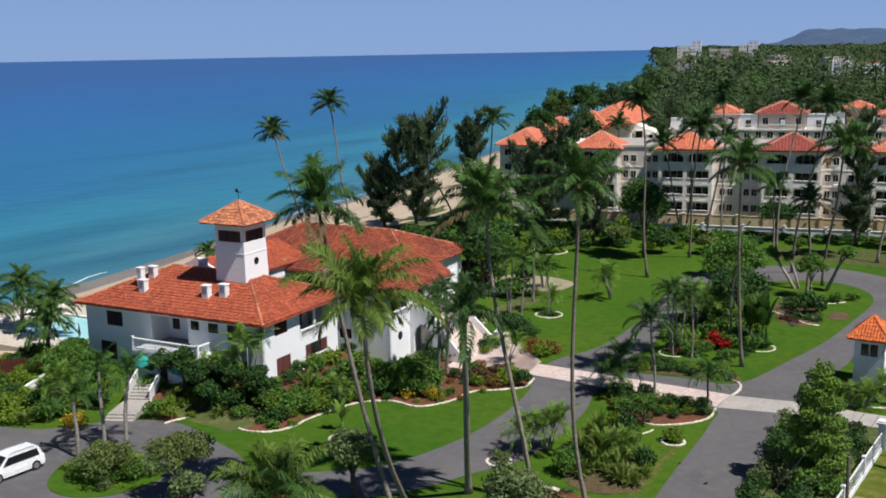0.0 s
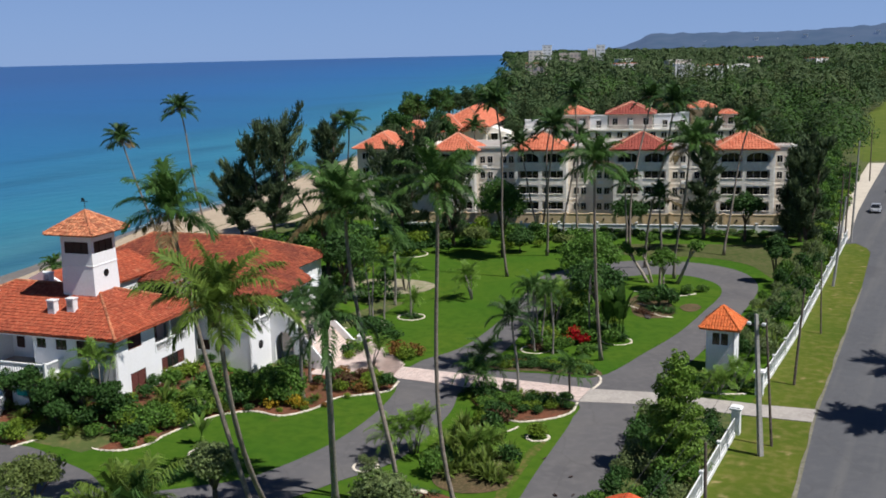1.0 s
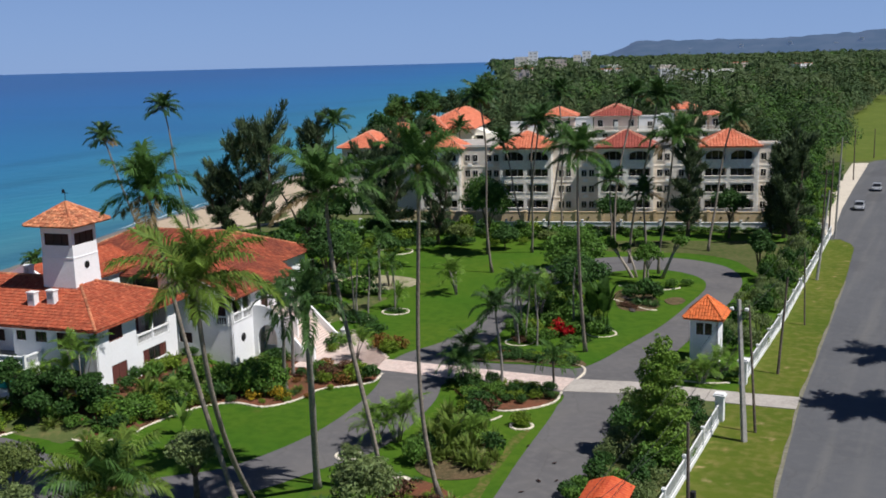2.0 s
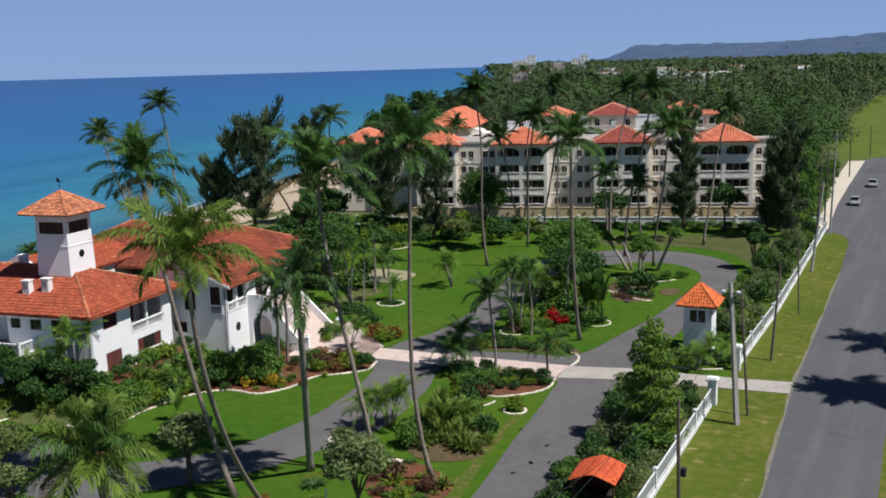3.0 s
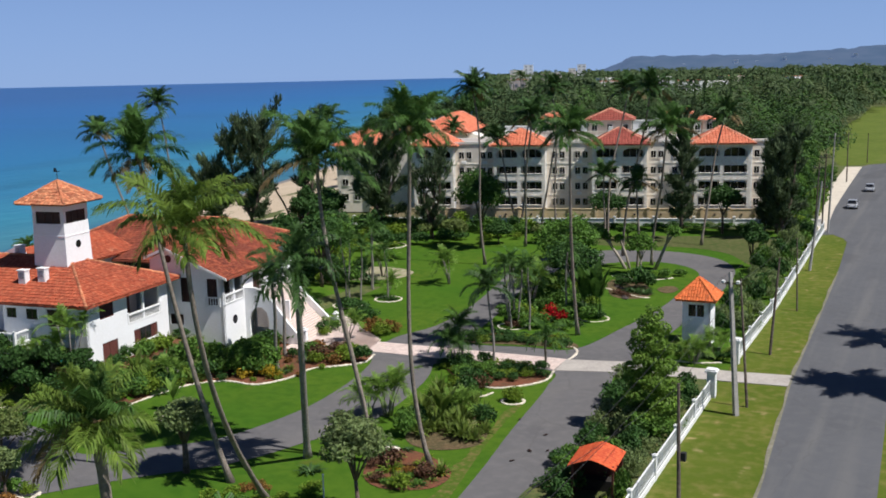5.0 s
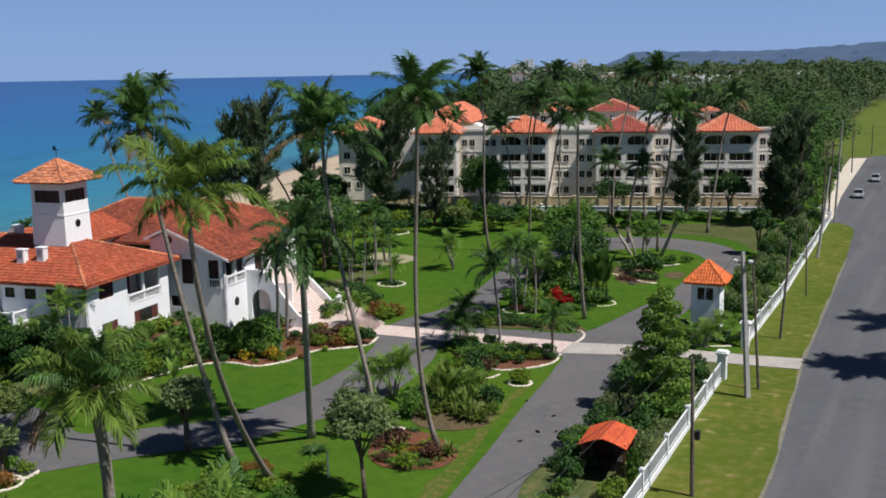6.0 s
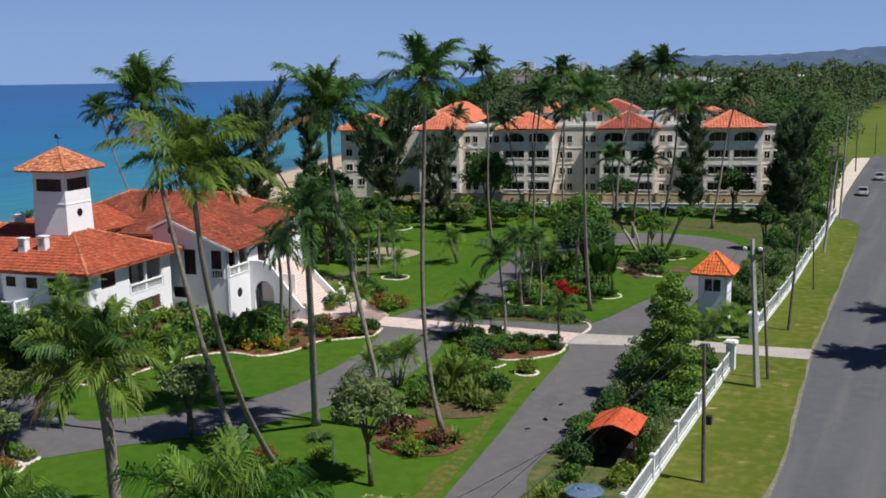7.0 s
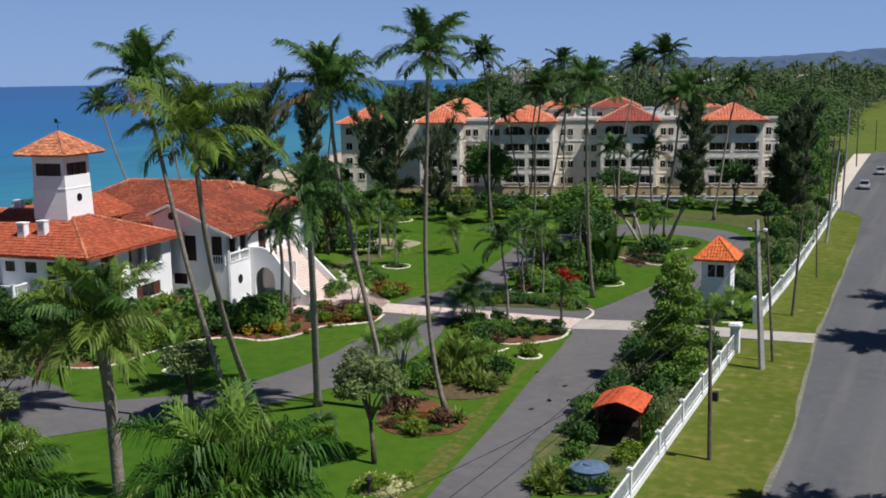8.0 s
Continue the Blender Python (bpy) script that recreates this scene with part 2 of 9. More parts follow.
# ---------------------------------------------------------------- mesh helpers
def mesh_from(name, verts, faces, mats, smooth=False, index=None):
    me = bpy.data.meshes.new(name)
    me.from_pydata([tuple(v) for v in verts], [], [tuple(f) for f in faces])
    for m in mats if isinstance(mats, (list, tuple)) else [mats]:
        me.materials.append(m)
    if index is not None:
        me.polygons.foreach_set("material_index", np.asarray(index, dtype=np.int32))
    if smooth:
        me.polygons.foreach_set("use_smooth", np.ones(len(me.polygons), dtype=bool))
    me.update()
    return me


def put(name, me, parent=None, m=None, label=""):
    ob = new(name, me)
    if parent is not None:
        ob.parent = parent
    if m is not None:
        ob.matrix_basis = m
    if label:
        ob["label"] = label
    return ob


def part(name, bm, material, parent, label="", m=None, smooth=False):
    """Links a bmesh as one mesh object under a thing or a part."""
    me = bpy.data.meshes.new(name)
    if name.endswith("wall"):
        bmesh.ops.remove_doubles(bm, verts=bm.verts, dist=1e-4)
    bm.normal_update()
    bm.to_mesh(me)
    bm.free()
    for mt in material if isinstance(material, (list, tuple)) else [material]:
        me.materials.append(mt)
    if smooth:
        me.polygons.foreach_set("use_smooth", np.ones(len(me.polygons), dtype=bool))
    return put(name, me, parent, m, label)


def empty(name, m, label, category, group="", kind=""):
    ob = new(name)
    ob.empty_display_size = 0.2
    ob.matrix_basis = m
    return tagged(ob, label, category, group, kind)


def box(bm, x0, x1, y0, y1, z0, z1, m=None, bevel=0.0):
    geo = bmesh.ops.create_cube(bm, size=1.0)
    vs = geo["verts"]
    for v in vs:
        v.co = Vector((x0 + (v.co.x + 0.5) * (x1 - x0), y0 + (v.co.y + 0.5) * (y1 - y0), z0 + (v.co.z + 0.5) * (z1 - z0)))
    if bevel:
        es = list({e for v in vs for e in v.link_edges})
        out = bmesh.ops.bevel(bm, geom=es, offset=bevel, segments=1, affect="EDGES", profile=0.5)
        vs = list({v for f in out["faces"] for v in f.verts} | {v for v in vs if v.is_valid})
    if m is not None:
        bmesh.ops.transform(bm, matrix=m, verts=[v for v in vs if v.is_valid])
    return vs


def boxes(*rows, bevel=0.0):
    bm = bmesh.new()
    for r in rows:
        box(bm, *r, bevel=bevel)
    return bm


def prism(bm, pts, z0, z1):
    a = [bm.verts.new((x, y, z0)) for x, y in pts]
    b = [bm.verts.new((x, y, z1)) for x, y in pts]
    bm.faces.new(a[::-1])
    bm.faces.new(b)
    n = len(pts)
    for i in range(n):
        bm.faces.new((a[i], a[(i + 1) % n], b[(i + 1) % n], b[i]))


def solid(bm, pts, shift):
    """A plate: a planar polygon of 3D points, thickened by the vector shift."""
    a = [bm.verts.new(p) for p in pts]
    b = [bm.verts.new(Vector(p) + Vector(shift)) for p in pts]
    bm.faces.new(a)
    bm.faces.new(b[::-1])
    n = len(pts)
    for i in range(n):
        bm.faces.new((a[(i + 1) % n], a[i], b[i], b[(i + 1) % n]))
    bmesh.ops.recalc_face_normals(bm, faces=bm.faces)


def tube(bm, pts, radii, sides=8, cap=True):
    """A tapered tube along a line of points."""
    rings = []
    n = len(pts)
    pts = [Vector(p) for p in pts]
    for i, p in enumerate(pts):
        d = (pts[min(i + 1, n - 1)] - pts[max(i - 1, 0)]).normalized()
        ref = Vector((1, 0, 0)) if abs(d.x) < 0.8 else Vector((0, 1, 0))
        a = d.cross(ref).normalized()
        b = d.cross(a)
        r = radii[i] if isinstance(radii, (list, tuple)) else radii
        rings.append([bm.verts.new(p + (a * math.cos(t) + b * math.sin(t)) * r) for t in (2 * math.pi * k / sides for k in range(sides))])
    for i in range(n - 1):
        for k in range(sides):
            bm.faces.new((rings[i][k], rings[i][(k + 1) % sides], rings[i + 1][(k + 1) % sides], rings[i + 1][k]))
    if cap:
        bm.faces.new(rings[0][::-1])
        bm.faces.new(rings[-1])


def wall(bm, length, z0, z1, thick, holes, m):
    """A wall along x from 0 to length, outer face at y = 0 and thickness towards +y, with holes (s0, s1, za, zb) through it."""
    ss = sorted({0.0, length, *(h[0] for h in holes), *(h[1] for h in holes)})
    for s0, s1 in zip(ss, ss[1:]):
        if s1 - s0 < 1e-4:
            continue
        mid = (s0 + s1) / 2
        cuts = sorted((h[2], h[3]) for h in holes if h[0] < mid < h[1])
        z = z0
        for za, zb in cuts:
            if za > z + 1e-4:
                box(bm, s0, s1, 0, thick, z, za, m)
            z = max(z, zb)
        if z < z1 - 1e-4:
            box(bm, s0, s1, 0, thick, z, z1, m)


def poly_inside(px, py, poly):
    poly = np.asarray(poly, float)
    inside = np.zeros(np.shape(px), bool)
    j = len(poly) - 1
    for i in range(len(poly)):
        xi, yi = poly[i]
        xj, yj = poly[j]
        cross = (yi > py) != (yj > py)
        with np.errstate(divide="ignore", invalid="ignore"):
            t = (xj - xi) * (py - yi) / (yj - yi + 1e-12) + xi
        inside ^= cross & (px < t)
        j = i
    return inside


def tiles_on(pts, name, mat, parent, wide=0.32, course=0.42, rise=0.075, label="", seed=1):
    """Barrel tiles over one planar roof slope given by its 3D corners: one joined mesh."""
    rng = np.random.default_rng(seed)
    P = np.array([tuple(p) for p in pts], float)
    nrm = np.cross(P[1] - P[0], P[2] - P[0])
    nrm /= np.linalg.norm(nrm)
    if nrm[2] < 0:
        nrm = -nrm
    down = np.array([nrm[0], nrm[1], 0.0])
    down /= np.linalg.norm(down)
    down = down - nrm * (down @ nrm)
    down /= np.linalg.norm(down)
    side = np.cross(nrm, down)
    o = P[0]
    q = np.c_[(P - o) @ side, (P - o) @ down]
    a0, b0 = q.min(0)
    a1, b1 = q.max(0)
    ca = np.arange(a0 + wide / 2, a1, wide)
    cb = np.arange(b0 + course / 2, b1, course)
    A, B = np.meshgrid(ca, cb)
    A, B = A.ravel(), B.ravel()
    keep = poly_inside(A, B, q)
    A, B = A[keep], B[keep]
    A = A + rng.normal(0, 0.012, len(A))
    B = B + rng.normal(0, 0.02, len(A))
    ang = np.linspace(0, math.pi, 5)
    prof = np.c_[np.cos(ang) * wide * 0.52, np.sin(ang) * rise]
    n = len(A)
    verts = np.zeros((n, 10, 3))
    tilt = rng.normal(0, 0.01, n)
    for e, (db, lift) in enumerate(((-course * 0.55, 0.0), (course * 0.58, 0.035))):
        for k in range(5):
            off = (A + prof[k, 0] * (0.92 if e == 0 else 1.0))[:, None] * side + (B + db)[:, None] * down + (0.02 + prof[k, 1] + lift + tilt * (1 if e else 0))[:, None] * nrm
            verts[:, e * 5 + k] = o + off
    base = (np.arange(n) * 10)[:, None]
    quads = np.concatenate([base + np.array([k, k + 5, k + 6, k + 1]) for k in range(4)])
    ends = base + np.array([9, 8, 7, 6, 5])
    me = mesh_from(name, verts.reshape(-1, 3), list(map(tuple, quads)) + list(map(tuple, ends)), mat)
    ob = put(name, me, parent, None, label)
    ob["kind"] = "stuff"
    return ob


def ridge_caps(line, mat, parent, name="ridge_cap", r=0.16):
    """A row of overlapping half-round caps along a ridge or hip."""
    bm = bmesh.new()
    p, q = Vector(line[0]), Vector(line[1])
    n = max(1, int((q - p).length / 0.42))
    d = (q - p).normalized()
    side = d.cross(Vector((0, 0, 1))).normalized()
    up = side.cross(d)
    for i in range(n):
        a, b = p + (q - p) * (i / n), p + (q - p) * ((i + 1.12) / n)
        rings = []
        for c, s in ((a, 1.0), (b, 0.82)):
            rings.append([bm.verts.new(c + side * math.cos(t) * r * s + up * (math.sin(t) * r * s + 0.03)) for t in (0, 0.8, 1.57, 2.34, 3.14)])
        for k in range(4):
            bm.faces.new((rings[0][k], rings[0][k + 1], rings[1][k + 1], rings[1][k]))
        bm.faces.new(rings[0])
    ob = part(name, bm, mat, parent)
    ob["kind"] = "stuff"
    return ob


# ---------------------------------------------------------------- terrain
SEA_Z = -3.0
SHORE = [(-110, -400), (-118, -100), (-122, 40), (-126, 89), (-132, 116), (-142, 153), (-150, 197), (-160, 232), (-188, 330), (-245, 500), (-335, 760),
         (-480, 1100), (-1010, 2300), (-2060, 4650), (-2300, 5200)]
VILLA = (-61.0, 62.6, 7.0)
VC, VS = math.cos(radians(VILLA[2])), math.sin(radians(VILLA[2]))


def shore_x(y):
    return np.interp(y, [p[1] for p in SHORE], [p[0] for p in SHORE])


def smooth01(t):
    t = np.clip(t, 0, 1)
    return t * t * (3 - 2 * t)


def villa_uv(x, y):
    dx, dy = x - VILLA[0], y - VILLA[1]
    return dx * VC + dy * VS, -dx * VS + dy * VC


def villa_xy(u, v):
    return VILLA[0] + u * VC - v * VS, VILLA[1] + u * VS + v * VC


def height(x, y):
    """Ground height: a beach that falls to the sea, flat gardens, and the low rise on which the villa stands."""
    x, y = np.asarray(x, float), np.asarray(y, float)
    d = x - shore_x(y)
    far = np.clip(y / 400.0, 1.0, 6.0)
    z = np.where(d < 0, -3.0 + d * 0.06, -3.0 + 2.0 * smooth01(d / (22 * far)) + 1.0 * smooth01((d - 20 * far) / 14))
    z = np.maximum(z, -9.0)
    u, v = villa_uv(x, y)
    du = np.maximum(np.maximum(u - 0.5, -24 - u), 0)
    dv = np.maximum(np.maximum(-0.6 - v, v - 40), 0)
    mound = 1.15 * smooth01(1 - np.hypot(du, dv) / 5.2)
    return z + mound


def h1(x, y):
    return float(height(x, y))


# ---------------------------------------------------------------- ground, sea, paving
from mathutils.geometry import delaunay_2d_cdt


def ground_sheet():
    xs = np.unique(np.concatenate([np.linspace(-5000, -700, 18), np.linspace(-700, -170, 40), np.arange(-170, -10, 3.0), np.linspace(-10, 60, 10), np.linspace(60, 5000, 24)]))
    ys = np.unique(np.concatenate([np.linspace(-5000, -40, 14), np.arange(-40, 262, 4.0), np.linspace(262, 1200, 60), np.linspace(1200, 5000, 24)]))
    X, Y = np.meshgrid(xs, ys)
    Z = height(X, Y)
    nx, ny = len(xs), len(ys)
    i = np.arange(nx * ny).reshape(ny, nx)
    faces = np.stack([i[:-1, :-1], i[:-1, 1:], i[1:, 1:], i[1:, :-1]], -1).reshape(-1, 4)
    me = mesh_from("ground", np.stack([X, Y, Z], -1).reshape(-1, 3), faces.tolist(), M_GROUND, True)
    tagged(put("ground", me), "grassy coastal ground running down to the beach", "ground", kind="structure")


def sheet(name, poly, lift, mat, label, category, kind="structure", step=2.0, holes=(), thick=0.0, parent=None):
    """A flat covering that follows the ground inside a polygon, with interior points so that it drapes."""
    poly = [tuple(p) for p in poly]
    xs, ys = zip(*poly)
    gx, gy = np.meshgrid(np.arange(min(xs), max(xs), step), np.arange(min(ys), max(ys), step))
    gx, gy = gx.ravel(), gy.ravel()
    ok = poly_inside(gx, gy, poly)
    verts = [Vector(p) for p in poly]
    edges = [(i, (i + 1) % len(poly)) for i in range(len(poly))]
    verts += [Vector((float(a), float(b))) for a, b in zip(gx[ok], gy[ok])]
    v2, _, f2, *_ = delaunay_2d_cdt(verts, edges, [], 1, 1e-4)
    V = np.array([(v.x, v.y) for v in v2])
    F = np.array([f for f in f2])
    c = V[F].mean(1)
    F = F[poly_inside(c[:, 0], c[:, 1], poly)]
    z = height(V[:, 0], V[:, 1]) + lift
    verts3 = np.c_[V, z]
    faces = [tuple(f) for f in F]
    if thick:
        n = len(poly)
        low = len(verts3)
        verts3 = np.r_[verts3, np.c_[V[:n], z[:n] - thick]]
        for k in range(n):
            faces.append((k, low + k, low + (k + 1) % n, (k + 1) % n))
    me = mesh_from(name, verts3, faces, mat)
    bm = bmesh.new()
    bm.from_mesh(me)
    bmesh.ops.recalc_face_normals(bm, faces=bm.faces)
    if sum(f.normal.z for f in bm.faces) < 0:
        bmesh.ops.reverse_faces(bm, faces=bm.faces)
    bm.to_mesh(me)
    bm.free()
    return tagged(put(name, me, parent), label, category, kind=kind)


def curve(points, closed=False, n=6):
    """A smooth line through the points (Catmull-Rom)."""
    P = [Vector((*p, 0)) for p in points]
    out, m = [], len(P)
    for i in range(m if closed else m - 1):
        p0 = P[(i - 1) % m] if closed or i > 0 else P[0]
        p1, p2 = P[i], P[(i + 1) % m]
        p3 = P[(i + 2) % m] if closed or i + 2 < m else P[-1]
        for k in range(n):
            t = k / n
            q = 0.5 * (2 * p1 + (p2 - p0) * t + (2 * p0 - 5 * p1 + 4 * p2 - p3) * t * t + (3 * p1 - p0 - 3 * p2 + p3) * t ** 3)
            out.append((q.x, q.y))
    if not closed:
        out.append((P[-1].x, P[-1].y))
    return out


def sea_sheet():
    xs = np.unique(np.concatenate([np.linspace(-5200, -400, 20), np.linspace(-400, -100, 30)]))
    ys = np.linspace(-3000, 5200, 60)
    X, Y = np.meshgrid(xs, ys)
    i = np.arange(X.size).reshape(X.shape)
    faces = np.stack([i[:-1, :-1], i[:-1, 1:], i[1:, 1:], i[1:, :-1]], -1).reshape(-1, 4)
    m = bpy.data.materials.new("sea_water")
    m.use_nodes = True
    nodes, links = links_of(m)
    p = nodes["Principled BSDF"]
    g = nodes.new("ShaderNodeNewGeometry")
    sep = nodes.new("ShaderNodeSeparateXYZ")
    links.new(g.outputs["Position"], sep.inputs[0])
    # depth of the water grows with the distance from the shore line, here x + 0.42 y
    far = nodes.new("ShaderNodeMath")
    far.operation = "MULTIPLY_ADD"
    links.new(sep.outputs[1], far.inputs[0])
    far.inputs[1].default_value = 0.30
    links.new(sep.outputs[0], far.inputs[2])
    wob = nodes.new("ShaderNodeMath")
    wob.operation = "MULTIPLY_ADD"
    links.new(noise_fac(nodes, links, 0.012, 4, 0.0, 1.0, "geo", (1, 0.35, 1)), wob.inputs[0])
    wob.inputs[1].default_value = 70
    links.new(far.outputs[0], wob.inputs[2])
    rng = nodes.new("ShaderNodeMapRange")
    rng.inputs[1].default_value, rng.inputs[2].default_value = -65, -900
    links.new(wob.outputs[0], rng.inputs[0])
    ramp = nodes.new("ShaderNodeValToRGB")
    e = ramp.color_ramp.elements
    e[0].position, e[0].color = 0.0, (0.062, 0.205, 0.245, 1)
    e[1].position, e[1].color = 1.0, (0.028, 0.092, 0.255, 1)
    for pos, c in ((0.035, (0.032, 0.195, 0.275, 1)), (0.13, (0.019, 0.140, 0.285, 1)), (0.35, (0.019, 0.115, 0.298, 1))):
        el = e.new(pos)
        el.color = c
    links.new(rng.outputs[0], ramp.inputs[0])
    dark = ramp_mix(nodes, links, noise_fac(nodes, links, 0.006, 4, 0.5, 0.75, "geo", (0.5, 1, 1)), ramp.outputs[0], (0.018, 0.10, 0.24))
    # reefs and weed in the shallows, in bands along the shore
    near = nodes.new("ShaderNodeMapRange")
    near.inputs[1].default_value, near.inputs[2].default_value = -75, -240
    near.inputs[3].default_value, near.inputs[4].default_value = 0.75, 0.0
    links.new(wob.outputs[0], near.inputs[0])
    reef = nodes.new("ShaderNodeMath")
    reef.operation = "MULTIPLY"
    links.new(near.outputs[0], reef.inputs[0])
    links.new(noise_fac(nodes, links, 0.03, 4, 0.5, 0.66, "geo", (1, 0.22, 1)), reef.inputs[1])
    dark = ramp_mix(nodes, links, reef.outputs[0], dark, (0.012, 0.085, 0.15))
    links.new(dark, p.inputs["Base Color"])
    p.inputs["Roughness"].default_value, p.inputs["IOR"].default_value = 0.35, 1.33
    p.inputs["Specular IOR Level"].default_value = 0.25
    b = nodes.new("ShaderNodeBump")
    b.inputs["Strength"].default_value, b.inputs["Distance"].default_value = 0.5, 0.4
    links.new(noise_fac(nodes, links, 0.25, 5, 0.2, 0.8, "geo", (1, 0.5, 1)), b.inputs["Height"])
    links.new(b.outputs[0], p.inputs["Normal"])
    me = mesh_from("sea", np.stack([X, Y, np.full_like(X, SEA_Z)], -1).reshape(-1, 3), faces.tolist(), m)
    tagged(put("sea", me), "calm turquoise to deep blue sea off the beach", "sea", kind="structure")


def strip(name, inner, outer, y0, y1, lift, mat, label, category, step=3.0, kind="structure"):
    """A band along the shore between two distances from the water's edge."""
    ys = np.arange(y0, y1, step)
    rows = []
    for k, t in enumerate(np.linspace(0, 1, 7)):
        off = [(inner(y) * (1 - t) + outer(y) * t) for y in ys]
        xs = shore_x(ys) + off
        rows.append(np.c_[xs, ys, height(xs, ys) + lift])
    V = np.concatenate(rows)
    n = len(ys)
    faces = [(r * n + i, (r + 1) * n + i, (r + 1) * n + i + 1, r * n + i + 1) for r in range(6) for i in range(n - 1)]
    me = mesh_from(name, V, faces, mat, True)
    return tagged(put(name, me), label, category, kind=kind)


ground_sheet()
sea_sheet()
strip("beach", lambda y: -4 + math.sin(y * 0.09), lambda y: 32 + 3 * math.sin(y * 0.13), -60, 330, 0.05, M_SAND, "pale golden sand beach beside the sea", "beach")
strip("wet_sand", lambda y: -3 + math.sin(y * 0.09), lambda y: (11.0 if y < 108 else max(0.9, 11.0 - (y - 108) * 0.3)) + 0.6 * math.sin(y * 0.11), -60, 330, 0.08, M_WETSAND, "dark wet sand at the water's edge", "beach")
M_FOAM = surface("sea_foam", (0.75, 0.78, 0.78), (0.6, 0.66, 0.68), None, 0.5, 3, 0.8)
for ya, yb, off in ((86, 101, -0.8), (150, 190, -0.6), (196, 232, -0.4)):
    s = strip("surf_line", lambda y, o=off: o - 2.2 + 0.6 * math.sin(y * 0.5), lambda y, o=off, a=ya, b=yb: o - 2.2 + 0.6 * math.sin(y * 0.5) + 0.35 * math.sin(math.pi * (y - a) / (b - a)) ** 0.5 + 0.05,
              ya, yb, 0, M_FOAM, "thin white line of breaking surf", "surf", 1.0)
    s.data.vertices.foreach_set("co", np.array([(v.co.x, v.co.y, SEA_Z + 0.06) for v in s.data.vertices]).ravel())

# the garden: lawn, drives, islands, beds
sheet("lawn", [(-106, 20), (-14.9, 20), (-14.9, 84), (-15.0, 120), (-16.4, 166), (-60, 164), (-104, 158), (-100, 120), (-96, 70)], 0.02, M_LAWN,
      "close-mown bright green garden lawn", "lawn")
sheet("verge", [(-14.7, 15), (-8.0, 15), (-8.3, 63), (-9.7, 86), (-10.2, 107), (-10.9, 134), (-11.9, 156), (-12.7, 160.8), (-14.6, 164.2), (-16.2, 162.8), (-16.1, 158), (-15.0, 110)], 0.02, M_VERGE,
      "yellowish roadside grass verge beside the white fence", "verge")
ROAD_L = [(-7.6, -60), (-8.0, 15), (-8.3, 63), (-9.7, 86), (-10.2, 107), (-10.9, 134), (-12.0, 158)]
ROAD_BEND = [(-12.8, 161), (-14.6, 164.4), (-16.3, 163.2), (-16.5, 166), (-15.9, 167), (-16.6, 178), (-17.5, 195), (-18.3, 225), (-19.3, 275), (-18.2, 281), (-14, 285.5), (-6, 288), (10, 289.5), (60, 291)]
ROAD_R = [(60, 280), (10, 277.5), (-4, 273), (-8.2, 262), (-8.6, 240), (-7.6, 208), (-5.0, 160), (-4.0, 134), (-2.8, 100), (-1.8, 63), (-1.0, 15), (-0.6, -60)]
sheet("road", ROAD_L + ROAD_BEND + ROAD_R, 0.03, M_ROAD, "grey asphalt two-lane coastal road bending inland", "road", step=6.0)
sheet("east_verge", ROAD_R[::-1] + [(60, -60)], 0.02, M_VERGE, "open grass along the road", "field", step=12.0)
M_FIELD = surface("meadow_grass", (0.105, 0.142, 0.024), (0.078, 0.115, 0.018), (0.15, 0.165, 0.045), 0.05, 0.4, 0.95, 0.4, 6, spec=0.08)
sheet("meadow", [(-24.5, 276), (-18.4, 282), (-14, 286.5), (-6, 289), (10, 290.5), (60, 292), (60, 660), (-44, 660), (-40, 520), (-40, 440), (-36, 360), (-29, 300)], 0.03, M_FIELD, "bright green meadow beyond the bend of the road", "field", step=12.0)
DRIVE = curve([(-17.6, 30), (-18.5, 45), (-19.5, 59), (-21.1, 73.3), (-23.0, 81.7), (-23.0, 88), (-22.4, 95.7), (-21.9, 108), (-21.6, 118), (-22.4, 130.6), (-26.2, 138.8), (-33, 142.3), (-40.5, 141.2),
               (-45.7, 136.4), (-48.3, 131), (-49.4, 125.3), (-47.2, 114.6), (-45.3, 103.9), (-44.6, 96.5), (-44.8, 91.8), (-46.2, 87.1), (-45.8, 82), (-43.9, 78.1), (-42.6, 71.8), (-42.4, 64.8),
               (-44.0, 58.0), (-46.6, 54.9), (-49.3, 52.6), (-51.3, 51.4), (-55.2, 53.4), (-60.1, 54.6), (-62.5, 55.3), (-65.2, 55.2), (-68.8, 53.2), (-72.5, 48.5), (-79, 45), (-79, 36), (-66, 34), (-56, 37), (-50, 43),
               (-45.1, 49.0), (-40.3, 54.2), (-38.0, 59.5), (-36.0, 65), (-36.9, 74.6), (-38.6, 80)])
DRIVE += curve([(-37.5, 82.0), (-33, 82.4), (-28.2, 81.6), (-27.3, 78), (-26.8, 74.7), (-25.9, 66.8), (-24.9, 59.7), (-24.0, 52), (-22.6, 40), (-21.6, 30)])
sheet("driveway", DRIVE, 0.05, M_ASPHALT, "grey asphalt driveway looping through the garden", "driveway")
ISLAND = curve([(-28.9, 89.2), (-27.1, 98.5), (-26.0, 106.7), (-25.7, 116), (-25.7, 125.0), (-27.5, 130.4), (-31.6, 133.6), (-35.9, 133), (-39.6, 129.6), (-42.6, 123), (-43.8, 117), (-42.1, 106.6), (-40.5, 97.3),
                (-39.4, 88.6), (-37.8, 87.4), (-33.5, 88.2)], True)
sheet("island_lawn", ISLAND, 0.09, M_LAWN, "lawn island inside the driveway loop", "lawn", thick=0.1)
